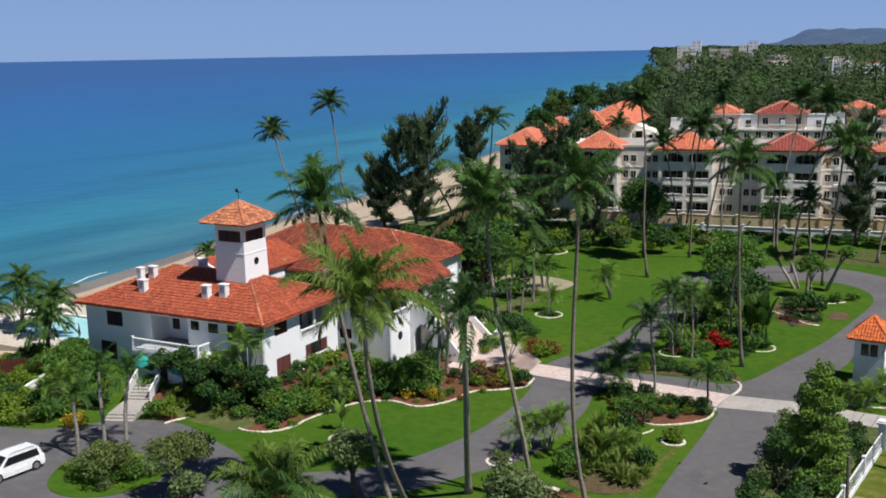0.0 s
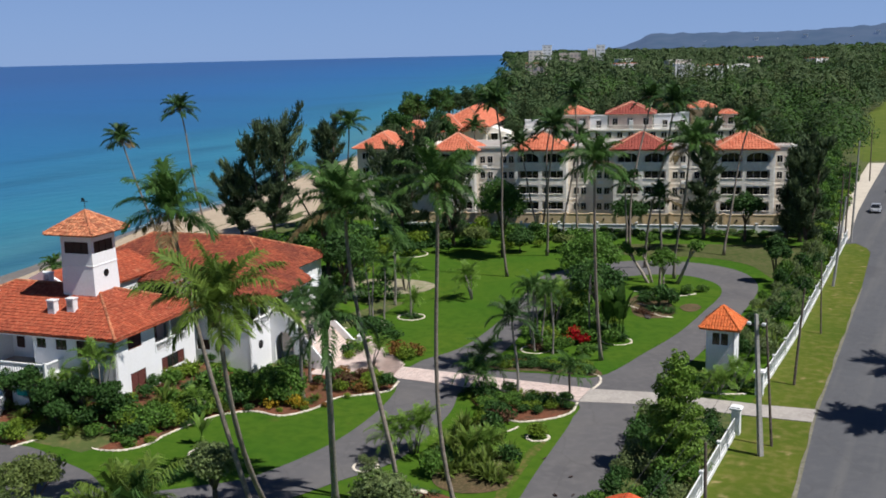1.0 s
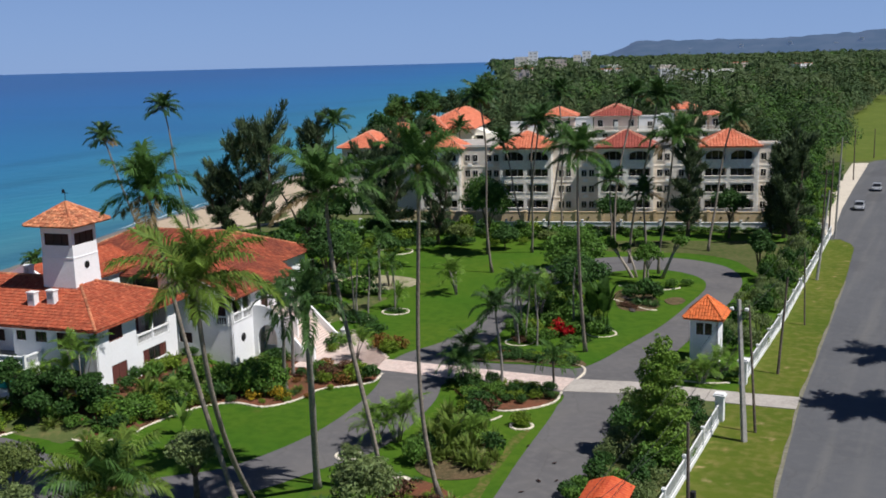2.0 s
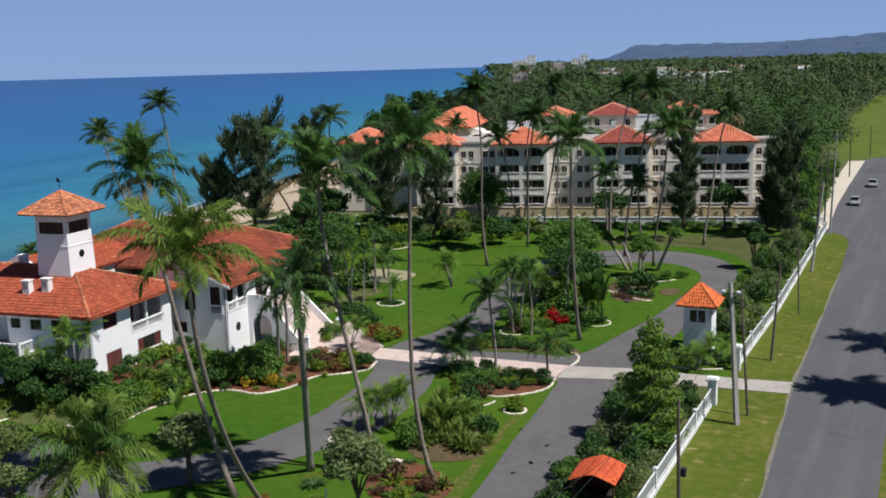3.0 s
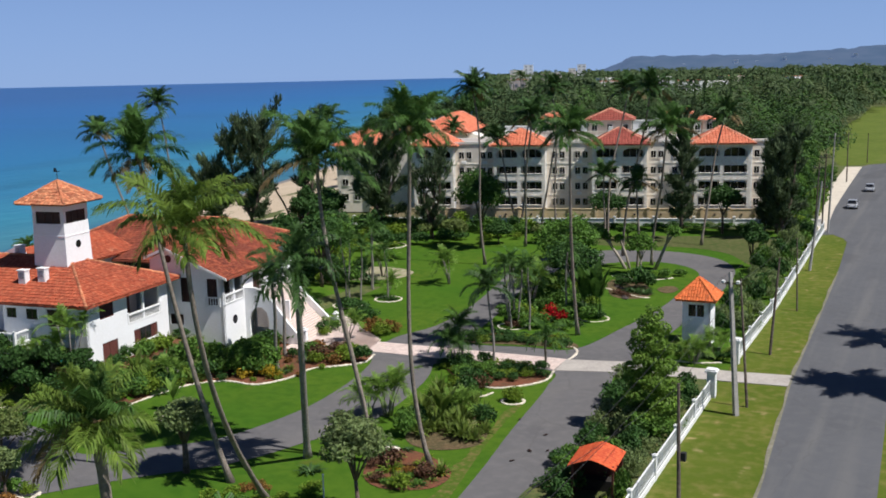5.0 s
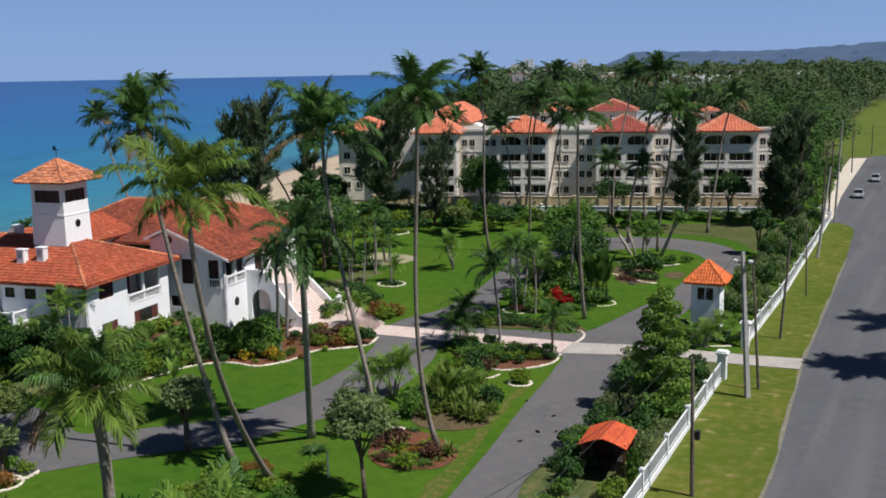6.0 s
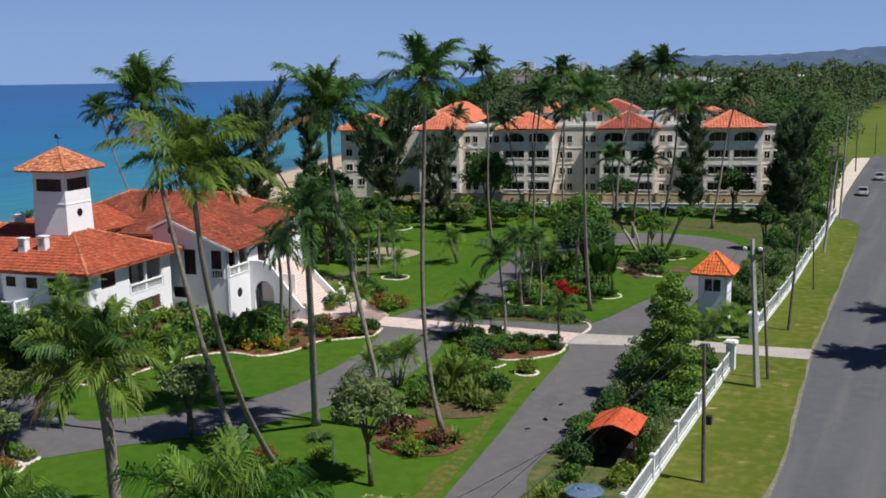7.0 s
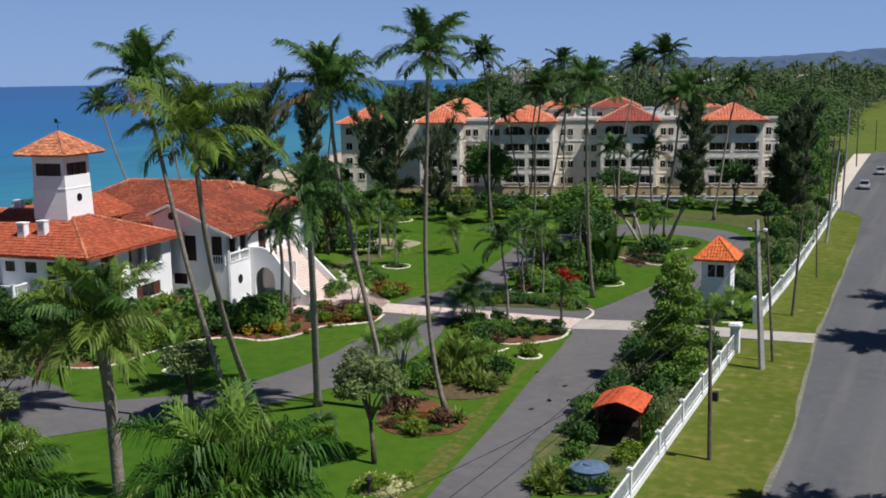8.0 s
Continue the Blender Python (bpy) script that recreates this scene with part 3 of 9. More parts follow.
sheet("roundabout_lawn", curve([(-61.2, 41.4), (-63.4, 42.9), (-64.7, 45.6), (-63.3, 48.2), (-59.8, 49.2), (-56.4, 47.2), (-56.6, 43.8), (-58.6, 41.7)], True), 0.09, M_LAWN,
      "round grass island in the turning circle", "lawn", thick=0.1)


# ---------------------------------------------------------------- villa
def rot_z(deg):
    return Matrix.Rotation(radians(deg), 4, "Z")


FACES = {"front": lambda u, v: Matrix.Translation((u, v, 0)), "right": lambda u, v: Matrix.Translation((u, v, 0)) @ rot_z(90)}


def opening(parent, m, s0, s1, za, zb, kind="louver"):
    """Fills one hole of a wall, seen from outside (y < 0 is out): frame, panes or louvred shutters."""
    w, h = s1 - s0, zb - za
    base = m @ Matrix.Translation((s0, 0, za))
    wood = M_WOOD if kind != "red" else M_REDWOOD
    f = 0.07
    win = part("window" if kind != "door" else "door", boxes((0, w, 0.06, 0.13, 0, f), (0, w, 0.06, 0.13, h - f, h), (0, f, 0.06, 0.13, f, h - f), (w - f, w, 0.06, 0.13, f, h - f),
               (w / 2 - 0.03, w / 2 + 0.03, 0.06, 0.12, f, h - f)), wood, parent, m=base)
    if kind == "glass":
        for a, b in ((f, w / 2 - 0.03), (w / 2 + 0.03, w - f)):
            part("pane", boxes((a, b, 0.09, 0.1, f, h - f)), M_GLASS, win)
    else:
        for a, b in ((f, w / 2 - 0.03), (w / 2 + 0.03, w - f)):
            bm = bmesh.new()
            n = max(3, int((h - 2 * f) / 0.16))
            for i in range(n):
                z = f + (h - 2 * f) * (i + 0.5) / n
                box(bm, a, b, -0.012, 0.012, -0.085, 0.085, Matrix.Translation((0, 0.1, z)) @ Matrix.Rotation(radians(-32), 4, "X"))
            box(bm, a, b, 0.13, 0.135, f, h - f)
            part("louver", bm, wood, win)
    return win


def balustrade(parent, m, length, z, high=0.85, mat=None, post=0.14):
    """A white balustrade along x: bottom rail, top rail, end posts and turned balusters."""
    mat = mat or M_WHITE
    b = part("balustrade", boxes((0, length, 0, 0.16, z, z + 0.1), (0, length, -0.03, 0.19, z + high - 0.12, z + high)), mat, parent, m=m)
    n = max(2, int(length / 0.24))
    me = None
    for i in range(n):
        x = (i + 0.5) * length / n
        if me is None:
            bm = bmesh.new()
            tube(bm, [(0, 0, 0), (0, 0, high * 0.25), (0, 0, high * 0.5), (0, 0, high - 0.22)], [0.045, 0.06, 0.035, 0.045], 6, False)
            o = part("baluster", bm, mat, b, m=Matrix.Translation((x, 0.08, z + 0.1)), smooth=True)
            me = o.data
        else:
            put("baluster", me, b, Matrix.Translation((x, 0.08, z + 0.1)))
    for x in (-post, length):
        part("post", boxes((x, x + post, -0.02, 0.18, z - 0.05, z + high + 0.08), (x - 0.03, x + post + 0.03, -0.05, 0.21, z + high + 0.08, z + high + 0.14)), mat, b)
    return b


def hip_roof(parent, u0, u1, v0, v1, ze, zr, ridge, mat, name="roof", wide=0.32, course=0.42, thick=0.16, sides="nsew", label="", caps=True, seed=1):
    """Hip roof over a rectangle, the ridge from ridge[0] to ridge[1] (points of u, v at height zr)."""
    a, b = (*ridge[0], zr), (*ridge[1], zr)
    c = [(u0, v0, ze), (u1, v0, ze), (u1, v1, ze), (u0, v1, ze)]
    along_u = abs(a[0] - b[0]) >= abs(a[1] - b[1])
    if along_u:
        slopes = {"s": [c[0], c[1], b, a], "e": [c[1], c[2], b], "n": [c[2], c[3], a, b], "w": [c[3], c[0], a]}
        hips = [(c[0], a), (c[1], b), (c[2], b), (c[3], a), (a, b)]
    else:
        slopes = {"s": [c[0], c[1], a], "e": [c[1], c[2], b, a], "n": [c[2], c[3], b], "w": [c[3], c[0], a, b]}
        hips = [(c[0], a), (c[1], a), (c[2], b), (c[3], b), (a, b)]
    bm = bmesh.new()
    for k in sides:
        pts = []
        for p in slopes[k]:
            if not pts or (Vector(p) - Vector(pts[-1])).length > 1e-3:
                pts.append(p)
        if (Vector(pts[0]) - Vector(pts[-1])).length < 1e-3:
            pts.pop()
        slopes[k] = pts
        solid(bm, pts, (0, 0, -thick))
    roof = part(name, bm, mat, parent, label)
    for i, k in enumerate(sides):
        tiles_on(slopes[k], "roof_tiles", mat, roof, wide, course, seed=seed * 10 + i)
    if caps:
        for ln in hips:
            if (Vector(ln[0]) - Vector(ln[1])).length > 0.5:
                ridge_caps(ln, M_TILETOWER if mat in (M_TILE, M_TILEOLD) else M_TILEPALE if mat in (M_TILECONDO, M_TILECONDODARK) else mat, roof)
    return roof


def ac_unit(name, x, y, z, rz, w=0.75, d=0.6, h=1.0):
    """A white box-shaped roof vent with a cap and a dark grille."""
    th = empty(name, pose(x, y, z, 0, 0, rz), "white roof vent box with a flat cap on the tiled roof", "roof vent", "roof vents")
    part("body", boxes((-w / 2, w / 2, -d / 2, d / 2, -0.35, h), bevel=0.03), M_WHITE, th)
    part("cap", boxes((-w / 2 - 0.06, w / 2 + 0.06, -d / 2 - 0.06, d / 2 + 0.06, h - 0.02, h + 0.09), bevel=0.02), M_WHITE, th)
    part("grille", boxes(*[(-w * 0.32, w * 0.32, -d / 2 - 0.02, -d / 2 + 0.01, h * 0.35 + i * 0.1, h * 0.35 + i * 0.1 + 0.05) for i in range(5)]), M_GREYMETAL, th)
    return th


def build_villa():
    vz = 1.1
    vm = pose(VILLA[0], VILLA[1], 0, 0, 0, VILLA[2])
    th = empty("villa", vm, "white stucco two-storey villa with terracotta hip roofs and a square tower", "villa")
    T, ZT = 0.3, 6.95
    # front wing: outer box u -21.6 .. -0.8, v 0.8 .. 12.6
    front = [(-19.0, -17.0, 4.9, 6.3), (-13.4, -9.1, 3.75, 6.45), (-8.75, -7.75, 5.55, 6.4), (-6.75, -5.6, 5.5, 6.4), (-4.6, -2.6, 5.0, 6.45),
             (-20.0, -18.0, 1.5, 3.3), (-7.4, -6.0, 2.2, 3.2), (-3.8, -2.4, 2.0, 3.3)]
    m = FACES["front"](-21.6, 0.8)
    f2 = [(a + 21.6, b + 21.6, c, d) for a, b, c, d in front] + [(21.6 - 11.6, 21.6 - 10.3, 1.0, 3.6)]
    bm = bmesh.new()
    wall(bm, 20.8, 0.3, ZT, T, f2, m)
    w1 = part("wall", bm, M_STUCCO, th, "white stucco wall in shade")
    for i, h in enumerate(f2):
        if i == 1:
            continue
        opening(w1, m, *h, kind="louver" if i not in (2, 3) else "glass")
    # loggia behind the balcony: back wall with a dark door
    bm = boxes((-13.7, -8.8, 3.2, 3.45, 3.6, 6.6))
    part("loggia_wall", bm, M_STUCCO, th)
    part("loggia_door", boxes((-10.4, -9.0, 3.12, 3.2, 3.75, 6.2), (-13.0, -12.2, 3.12, 3.2, 4.6, 5.6)), M_WOOD, th)
    part("loggia_floor", boxes((-13.7, -8.8, 1.1, 3.2, 3.55, 3.72)), M_CONCRETE, th)
    part("loggia_side", boxes((-13.75, -13.55, 1.1, 3.2, 3.6, 6.6), (-8.95, -8.75, 1.1, 3.2, 3.6, 6.6)), M_STUCCO, th)
    # porch with balcony
    pm = FACES["front"](-13.7, -1.5)
    bm = bmesh.new()
    wall(bm, 7.6, 0.3, 3.7, 0.3, [(1.2, 2.2, 1.9, 2.9), (2.9, 4.0, 0.9, 3.1), (5.0, 6.2, 1.9, 2.9)], pm)
    porch = part("porch", bm, M_STUCCO, th)
    part("arch", boxes((2.9, 3.15, 0.02, 0.28, 2.7, 3.1), (3.75, 4.0, 0.02, 0.28, 2.7, 3.1)), M_STUCCO, porch, m=pm)
    part("porch_floor", boxes((-13.75, -6.05, -1.55, 0.8, 3.6, 3.8)), M_STUCCO, th)
    part("porch_side", boxes((-13.7, -13.4, -1.2, 0.8, 0.3, 3.6)), M_STUCCO, th)
    part("porch_side", boxes((-6.4, -6.1, -1.2, 0.8, 0.3, 3.6)), M_STUCCO, th)
    part("porch_door", boxes((-10.8, -9.7, -1.2, -1.1, 0.9, 3.1)), M_WOOD, th)
    balustrade(th, Matrix.Translation((-13.6, -1.5, 0)), 7.4, 3.85, 1.0)
    balustrade(th, Matrix.Translation((-6.1, -1.3, 0)) @ rot_z(90), 2.0, 3.85, 1.0)
    # right side of the front wing
    right = [(2.6, 4.5, 5.3, 6.6), (6.3, 11.2, 4.0, 6.6), (2.7, 4.8, 0.9, 3.25), (7.1, 10.6, 2.15, 3.35)]
    m = FACES["right"](-0.8, 0.8)
    r2 = [(a - 0.8, b - 0.8, c, d) for a, b, c, d in right]
    bm = bmesh.new()
    wall(bm, 11.6, 0.3, ZT, T, r2, m)
    w2 = part("wall", bm, M_STUCCO, th, "sunlit white stucco wall")
    opening(w2, m, *r2[0], kind="red")
    opening(w2, m, *r2[2], kind="red")
    opening(w2, m, r2[3][0] + 0.9, r2[3][1] - 0.9, 2.15, 3.35, kind="glass")
    for a in (r2[3][0], r2[3][1] - 0.9):
        opening(w2, m, a, a + 0.9, 2.15, 3.35, kind="red")
    balustrade(th, m @ Matrix.Translation((5.7, 0.0, 0)), 4.7, 4.05, 0.85)
    for s in (5.5, 8.0, 10.4):
        part("column", boxes((s - 0.1, s + 0.1, 0.04, 0.26, 4.0, 6.65)), M_STUCCO, th, m=m)
    part("balcony_floor", boxes((5.5, 10.4, 0.3, 2.6, 3.85, 4.0)), M_CONCRETE, th, m=m)
    part("balcony_wall", boxes((5.4, 10.5, 2.6, 2.8, 4.0, 6.6)), M_PINKSTUCCO, th, m=m)
    part("balcony_window", boxes((6.0, 7.2, 2.55, 2.62, 4.2, 6.2), (8.4, 9.4, 2.55, 2.62, 4.2, 6.2)), M_REDWOOD, th, m=m)
    part("wall", boxes((-21.6, -21.3, 1.1, 12.6, 0.3, ZT), (-21.6, -3.2, 12.3, 12.6, 0.3, ZT), (-3.2, -1.1, 12.3, 12.6, 3.0, ZT)), M_STUCCO, th)
    part("eave_trim", boxes((-22.0, -0.2, 0.15, 0.8, 6.82, 6.94), (-0.8, -0.2, 0.8, 13.0, 6.82, 6.94)), M_WHITE, th)
    hip_roof(th, -22.2, 0.05, -0.05, 13.4, 6.98, 9.75, ((-15.6, 6.6), (-6.6, 6.6)), M_TILE, seed=2, label="sunlit terracotta barrel-tile hip roof")
    # tower
    bm = bmesh.new()
    tu, tv = -7.3, 6.7
    b, t = 1.78, 1.62
    for z0, z1, s0, s1 in ((6.5, 12.9, b, t), (13.95, 14.85, t, t)):
        lo = [bm.verts.new((tu + sx * s0, tv + sy * s0, z0)) for sx, sy in ((-1, -1), (1, -1), (1, 1), (-1, 1))]
        hi = [bm.verts.new((tu + sx * s1, tv + sy * s1, z1)) for sx, sy in ((-1, -1), (1, -1), (1, 1), (-1, 1))]
        bm.faces.new(hi)
        bm.faces.new(lo[::-1])
        for i in range(4):
            bm.faces.new((lo[i], lo[(i + 1) % 4], hi[(i + 1) % 4], hi[i]))
    for sx, sy in ((-1, -1), (1, -1), (1, 1), (-1, 1)):
        cx, cy = tu + sx * (t - 0.17), tv + sy * (t - 0.17)
        box(bm, cx - 0.17, cx + 0.17, cy - 0.17, cy + 0.17, 12.9, 13.95)
    tower = part("tower", bm, M_STUCCO, th, "square white tower with a belvedere")
    part("string_course", boxes((tu - 1.68, tu + 1.68, tv - 1.68, tv + 1.68, 11.75, 11.9), bevel=0.02), M_STUCCO, tower)
    part("belvedere_screen", boxes((tu - t + 0.3, tu + t - 0.3, tv - t + 0.12, tv - t + 0.18, 12.9, 13.95), (tu + t - 0.18, tu + t - 0.12, tv - t + 0.3, tv + t - 0.3, 12.9, 13.95),
         (tu - t + 0.12, tu - t + 0.18, tv - t + 0.3, tv + t - 0.3, 12.9, 13.95), (tu - t + 0.3, tu + t - 0.3, tv + t - 0.18, tv + t - 0.12, 12.9, 13.95)), M_WOOD, tower)
    part("mullion", boxes(*[(tu - t + 0.3 + i * 0.85, tu - t + 0.38 + i * 0.85, tv - t + 0.06, tv - t + 0.12, 12.9, 13.95) for i in range(4)],
         *[(tu + t - 0.12, tu + t - 0.06, tv - t + 0.3 + i * 0.85, tv - t + 0.38 + i * 0.85, 12.9, 13.95) for i in range(4)]), M_WOOD, tower)
    bm = bmesh.new()
    bmesh.ops.create_circle(bm, cap_ends=True, radius=0.33, segments=16, matrix=Matrix.Translation((tu + 1.715, tv, 11.0)) @ Matrix.Rotation(radians(90), 4, "Y") @ Matrix.Rotation(radians(90), 4, "Z"))
    bmesh.ops.solidify(bm, geom=bm.faces[:], thickness=0.05)
    part("round_window", bm, M_GLASS, tower)
    hip_roof(tower, tu - 2.55, tu + 2.55, tv - 2.55, tv + 2.55, 14.75, 16.45, ((tu, tv), (tu, tv)), M_TILETOWER, wide=0.3, course=0.4, seed=3, label="pale mottled terracotta pyramid roof")
    bm = bmesh.new()
    tube(bm, [(tu, tv, 16.3), (tu, tv, 17.5)], 0.03, 6)
    box(bm, tu - 0.35, tu + 0.35, tv - 0.015, tv + 0.015, 17.25, 17.31)
    box(bm, tu - 0.3, tu - 0.05, tv - 0.01, tv + 0.01, 17.31, 17.6)
    part("weathervane", bm, M_BLACK, tower)
    # east wing with the gable towards the garden
    ge, gr, gu = 7.0, 9.65, -1.3
    m = FACES["front"](-5.2, 13.6)
    gh = [(5.1, 6.3, 4.55, 6.85), (7.9, 8.95, 4.35, 6.85), (3.8, 5.2, 2.35, 3.35), (8.0, 8.9, 1.2, 1.21)]
    bm = bmesh.new()
    wall(bm, 9.5, 0.3, 6.9, 0.3, gh[:3], m)
    solid(bm, [(4.3, 13.6, 6.9), (4.3, 13.6, 7.15), (gu, 13.6, 9.45), (-3.3, 13.6, 8.5), (-3.3, 13.6, 6.9)], (0, 0.3, 0))
    gw = part("gable_wall", bm, M_STUCCO, th, "shaded white gable wall")
    for h in gh[:3]:
        opening(gw, m, *h, kind="louver")
    bm = bmesh.new()
    bmesh.ops.create_circle(bm, cap_ends=True, radius=0.36, segments=16, matrix=Matrix.Translation((gu, 13.58, 8.55)) @ Matrix.Rotation(radians(90), 4, "X"))
    bmesh.ops.solidify(bm, geom=bm.faces[:], thickness=0.05)
    part("round_vent", bm, M_WOOD, gw)
    balustrade(th, m @ Matrix.Translation((7.8, -0.05, 0)), 1.3, 4.3, 0.85)
    m = FACES["right"](4.3, 13.6)
    bm = bmesh.new()
    eh = [(0.35, 1.9, 4.4, 6.75), (2.2, 3.7, 4.4, 6.75), (5.6, 7.0, 4.4, 6.7), (9.0, 10.4, 4.6, 6.5)]
    wall(bm, 14.0, 0.3, 6.9, 0.3, eh, m)
    ew = part("east_wall", bm, M_STUCCO, th)
    for h in eh[2:]:
        opening(ew, m, *h, kind="louver")
    solid_bm = bmesh.new()
    e1, w1_ = 5.1, -3.6
    zw = gr - (gu - w1_) * (gr - ge) / (e1 - gu)
    right_slope = [(e1, 13.1, ge), (e1, 25.0, ge), (gu + 0.0, 28.5, gr), (gu, 13.1, gr)]
    left_slope = [(gu, 13.1, gr), (gu, 28.5, gr), (w1_, 28.5, zw), (w1_, 13.1, zw)]
    solid(solid_bm, right_slope, (0, 0, -0.15))
    solid(solid_bm, left_slope, (0, 0, -0.15))
    er = part("gable_roof", solid_bm, M_TILEOLD, th, "weathered red-brown terracotta gable roof")
    tiles_on(right_slope, "roof_tiles", M_TILEOLD, er, seed=31)
    tiles_on(left_slope, "roof_tiles", M_TILEOLD, er, seed=32)
    ridge_caps(((gu, 13.1, gr), (gu, 28.5, gr)), M_TILEOLD, er)
    bm = bmesh.new()
    solid(bm, [(e1, 13.05, ge - 0.2), (e1, 13.05, ge + 0.03), (gu, 13.05, gr + 0.05), (w1_, 13.05, zw + 0.05), (w1_, 13.05, zw - 0.2), (gu, 13.05, gr - 0.2)], (0, 0.12, 0))
    part("rake_board", bm, M_WHITE, er)
    part("courtyard_wall", boxes((-3.4, -3.1, 13.9, 27.2, 0.3, 8.4)), M_STUCCO, th)
    # back wing
    part("back_wall", boxes((-22.5, 0.0, 27.2, 27.5, 0.3, 6.9), (-0.3, 0.0, 27.5, 37.2, 0.3, 6.9), (-22.5, -0.3, 36.9, 37.2, 0.3, 6.9), (-22.5, -22.2, 27.5, 36.9, 0.3, 6.9)), M_STUCCO, th)
    hip_roof(th, -24.0, 0.6, 24.8, 38.6, 6.95, 9.75, ((-18.5, 31.8), (-6.2, 31.8)), M_TILEOLD, seed=5, label="weathered red-brown terracotta hip roof")
    low = [(-19.0, 21.8, 6.5), (-3.4, 21.8, 6.5), (-3.4, 26.5, 7.55), (-19.0, 26.5, 7.55)]
    bm = bmesh.new()
    solid(bm, low, (0, 0, -0.15))
    lr = part("verandah_roof", bm, M_TILEOLD, th, "weathered terracotta verandah roof over the courtyard")
    tiles_on(low, "roof_tiles", M_TILEOLD, lr, seed=33)
    # wall coloured near-black for the shade under the verandah roof
    part("verandah_wall", boxes((-19.0, -3.5, 24.0, 24.2, 0.3, 6.6)), M_DARK, th)
    part("verandah_post", boxes(*[(u, u + 0.2, 22.1, 22.3, 0.3, 6.4) for u in (-18.8, -15.5, -12.2, -8.9, -5.9)]), M_WOOD, th)
    # west wing with a parapet gable
    part("west_wall", boxes((-21.5, -13.8, 12.6, 12.9, 0.3, 7.0), (-21.5, -21.2, 12.9, 24.8, 0.3, 7.0), (-14.1, -13.8, 12.9, 24.8, 0.3, 7.0)), M_STUCCO, th)
    wr = [(-13.4, 12.4, 7.1), (-13.4, 26.0, 7.1), (-17.6, 26.0, 9.0), (-17.6, 12.4, 9.0)]
    wl = [(-17.6, 12.4, 9.0), (-17.6, 26.0, 9.0), (-21.8, 26.0, 7.1), (-21.8, 12.4, 7.1)]
    bm = bmesh.new()
    solid(bm, wr, (0, 0, -0.15))
    solid(bm, wl, (0, 0, -0.15))
    ww = part("west_roof", bm, M_TILE, th)
    tiles_on(wr, "roof_tiles", M_TILE, ww, seed=34)
    tiles_on(wl, "roof_tiles", M_TILE, ww, seed=35)
    bm = bmesh.new()
    solid(bm, [(-22.1, 12.2, 6.9), (-13.1, 12.2, 6.9), (-13.1, 12.2, 7.2), (-17.6, 12.2, 9.35), (-22.1, 12.2, 7.2)], (0, 0.3, 0))
    part("parapet_gable", bm, M_STUCCO, th, "white parapet gable")
    # loggia over the garden and the broad outside stair that falls away from it
    m = FACES["right"](4.3, 13.6)
    balustrade(th, m @ Matrix.Translation((0.4, -0.06, 0)), 3.2, 4.4, 0.9)
    # loggia's shade put into the near-black of its back and floor
    part("loggia_back", boxes((0.3, 3.8, 1.5, 1.6, 4.2, 6.7), (0.3, 3.8, 0.3, 1.5, 4.2, 4.36)), M_DARK, th, m=m)
    bm = bmesh.new()
    bmesh.ops.create_circle(bm, cap_ends=True, radius=0.42, segments=16, matrix=Matrix.Translation((4.31, 15.6, 2.7)) @ Matrix.Rotation(radians(90), 4, "Y"))
    bmesh.ops.solidify(bm, geom=bm.faces[:], thickness=0.04)
    part("round_window", bm, M_GLASS, th)
    v0, v1, ua, ub, top = 17.6, 24.6, 5.4, 10.0, 4.3
    st = part("landing", boxes((4.3, ua, v0, v1, 3.9, top)), M_PINKSTUCCO, th)
    n = 24
    for i in range(n):
        a, b = ua + (ub - ua) * i / n, ua + (ub - ua) * (i + 1) / n
        part("tread", boxes((a, b + 0.02, v0 + 0.2, v1 - 0.2, 0.0 if i > 12 else 1.5, top - (top - 0.12) * (i + 1) / n)), M_PINKSTUCCO, st)
    # south parapet: an arched passage below, a rounded crest, then the rake of the stair
    near = [(4.3, 0.3), (4.75, 0.3), (4.75, 2.3), (5.0, 3.0), (5.5, 3.45), (6.1, 3.45), (6.6, 3.0), (6.8, 2.3), (6.8, 0.3), (10.3, 0.0), (10.3, 0.9), (9.6, 1.2), (8.6, 2.3), (7.6, 3.6), (6.8, 4.6), (6.1, 5.15), (5.3, 5.35), (4.3, 5.3)]
    bm = bmesh.new()
    solid(bm, [(u, v0 - 0.12, z) for u, z in near], (0, 0.28, 0))
    part("stair_parapet", bm, M_STUCCO, st, "white parapet with an arched passage")
    far = [(4.3, 3.9), (5.4, 3.9), (10.3, 0.0), (10.3, 1.0), (9.6, 1.2), (6.0, 4.6), (5.4, 5.0), (4.3, 5.2)]
    bm = bmesh.new()
    solid(bm, [(u, v1 - 0.16, z) for u, z in far], (0, 0.28, 0))
    part("stair_parapet", bm, M_STUCCO, st)
    part("passage_back", boxes((4.3, 8.0, 19.4, 19.6, 0.2, 3.8)), M_STUCCO, st)
    for v in (v0, v1):
        part("newel", boxes((10.2, 10.65, v - 0.22, v + 0.22, 0, 1.45), (10.14, 10.71, v - 0.28, v + 0.28, 1.45, 1.57), (10.3, 10.55, v - 0.12, v + 0.12, 1.57, 1.75), bevel=0.02), M_STUCCO, st)
    part("plinth", boxes((-21.5, -0.9, 0.9, 12.5, 0.2, 1.15), (-5.1, 4.2, 13.7, 27.0, 0.2, 1.15)), M_CONCRETE, th)
    # ceilings and partitions near-black in place of indoor shade
    part("inner_ceiling", boxes((-21.2, -1.2, 1.2, 12.2, 6.7, 6.8), (-5.0, 4.0, 13.9, 27.4, 6.7, 6.8), (-22.1, -0.4, 27.6, 36.8, 6.7, 6.8)), M_DARK, th)
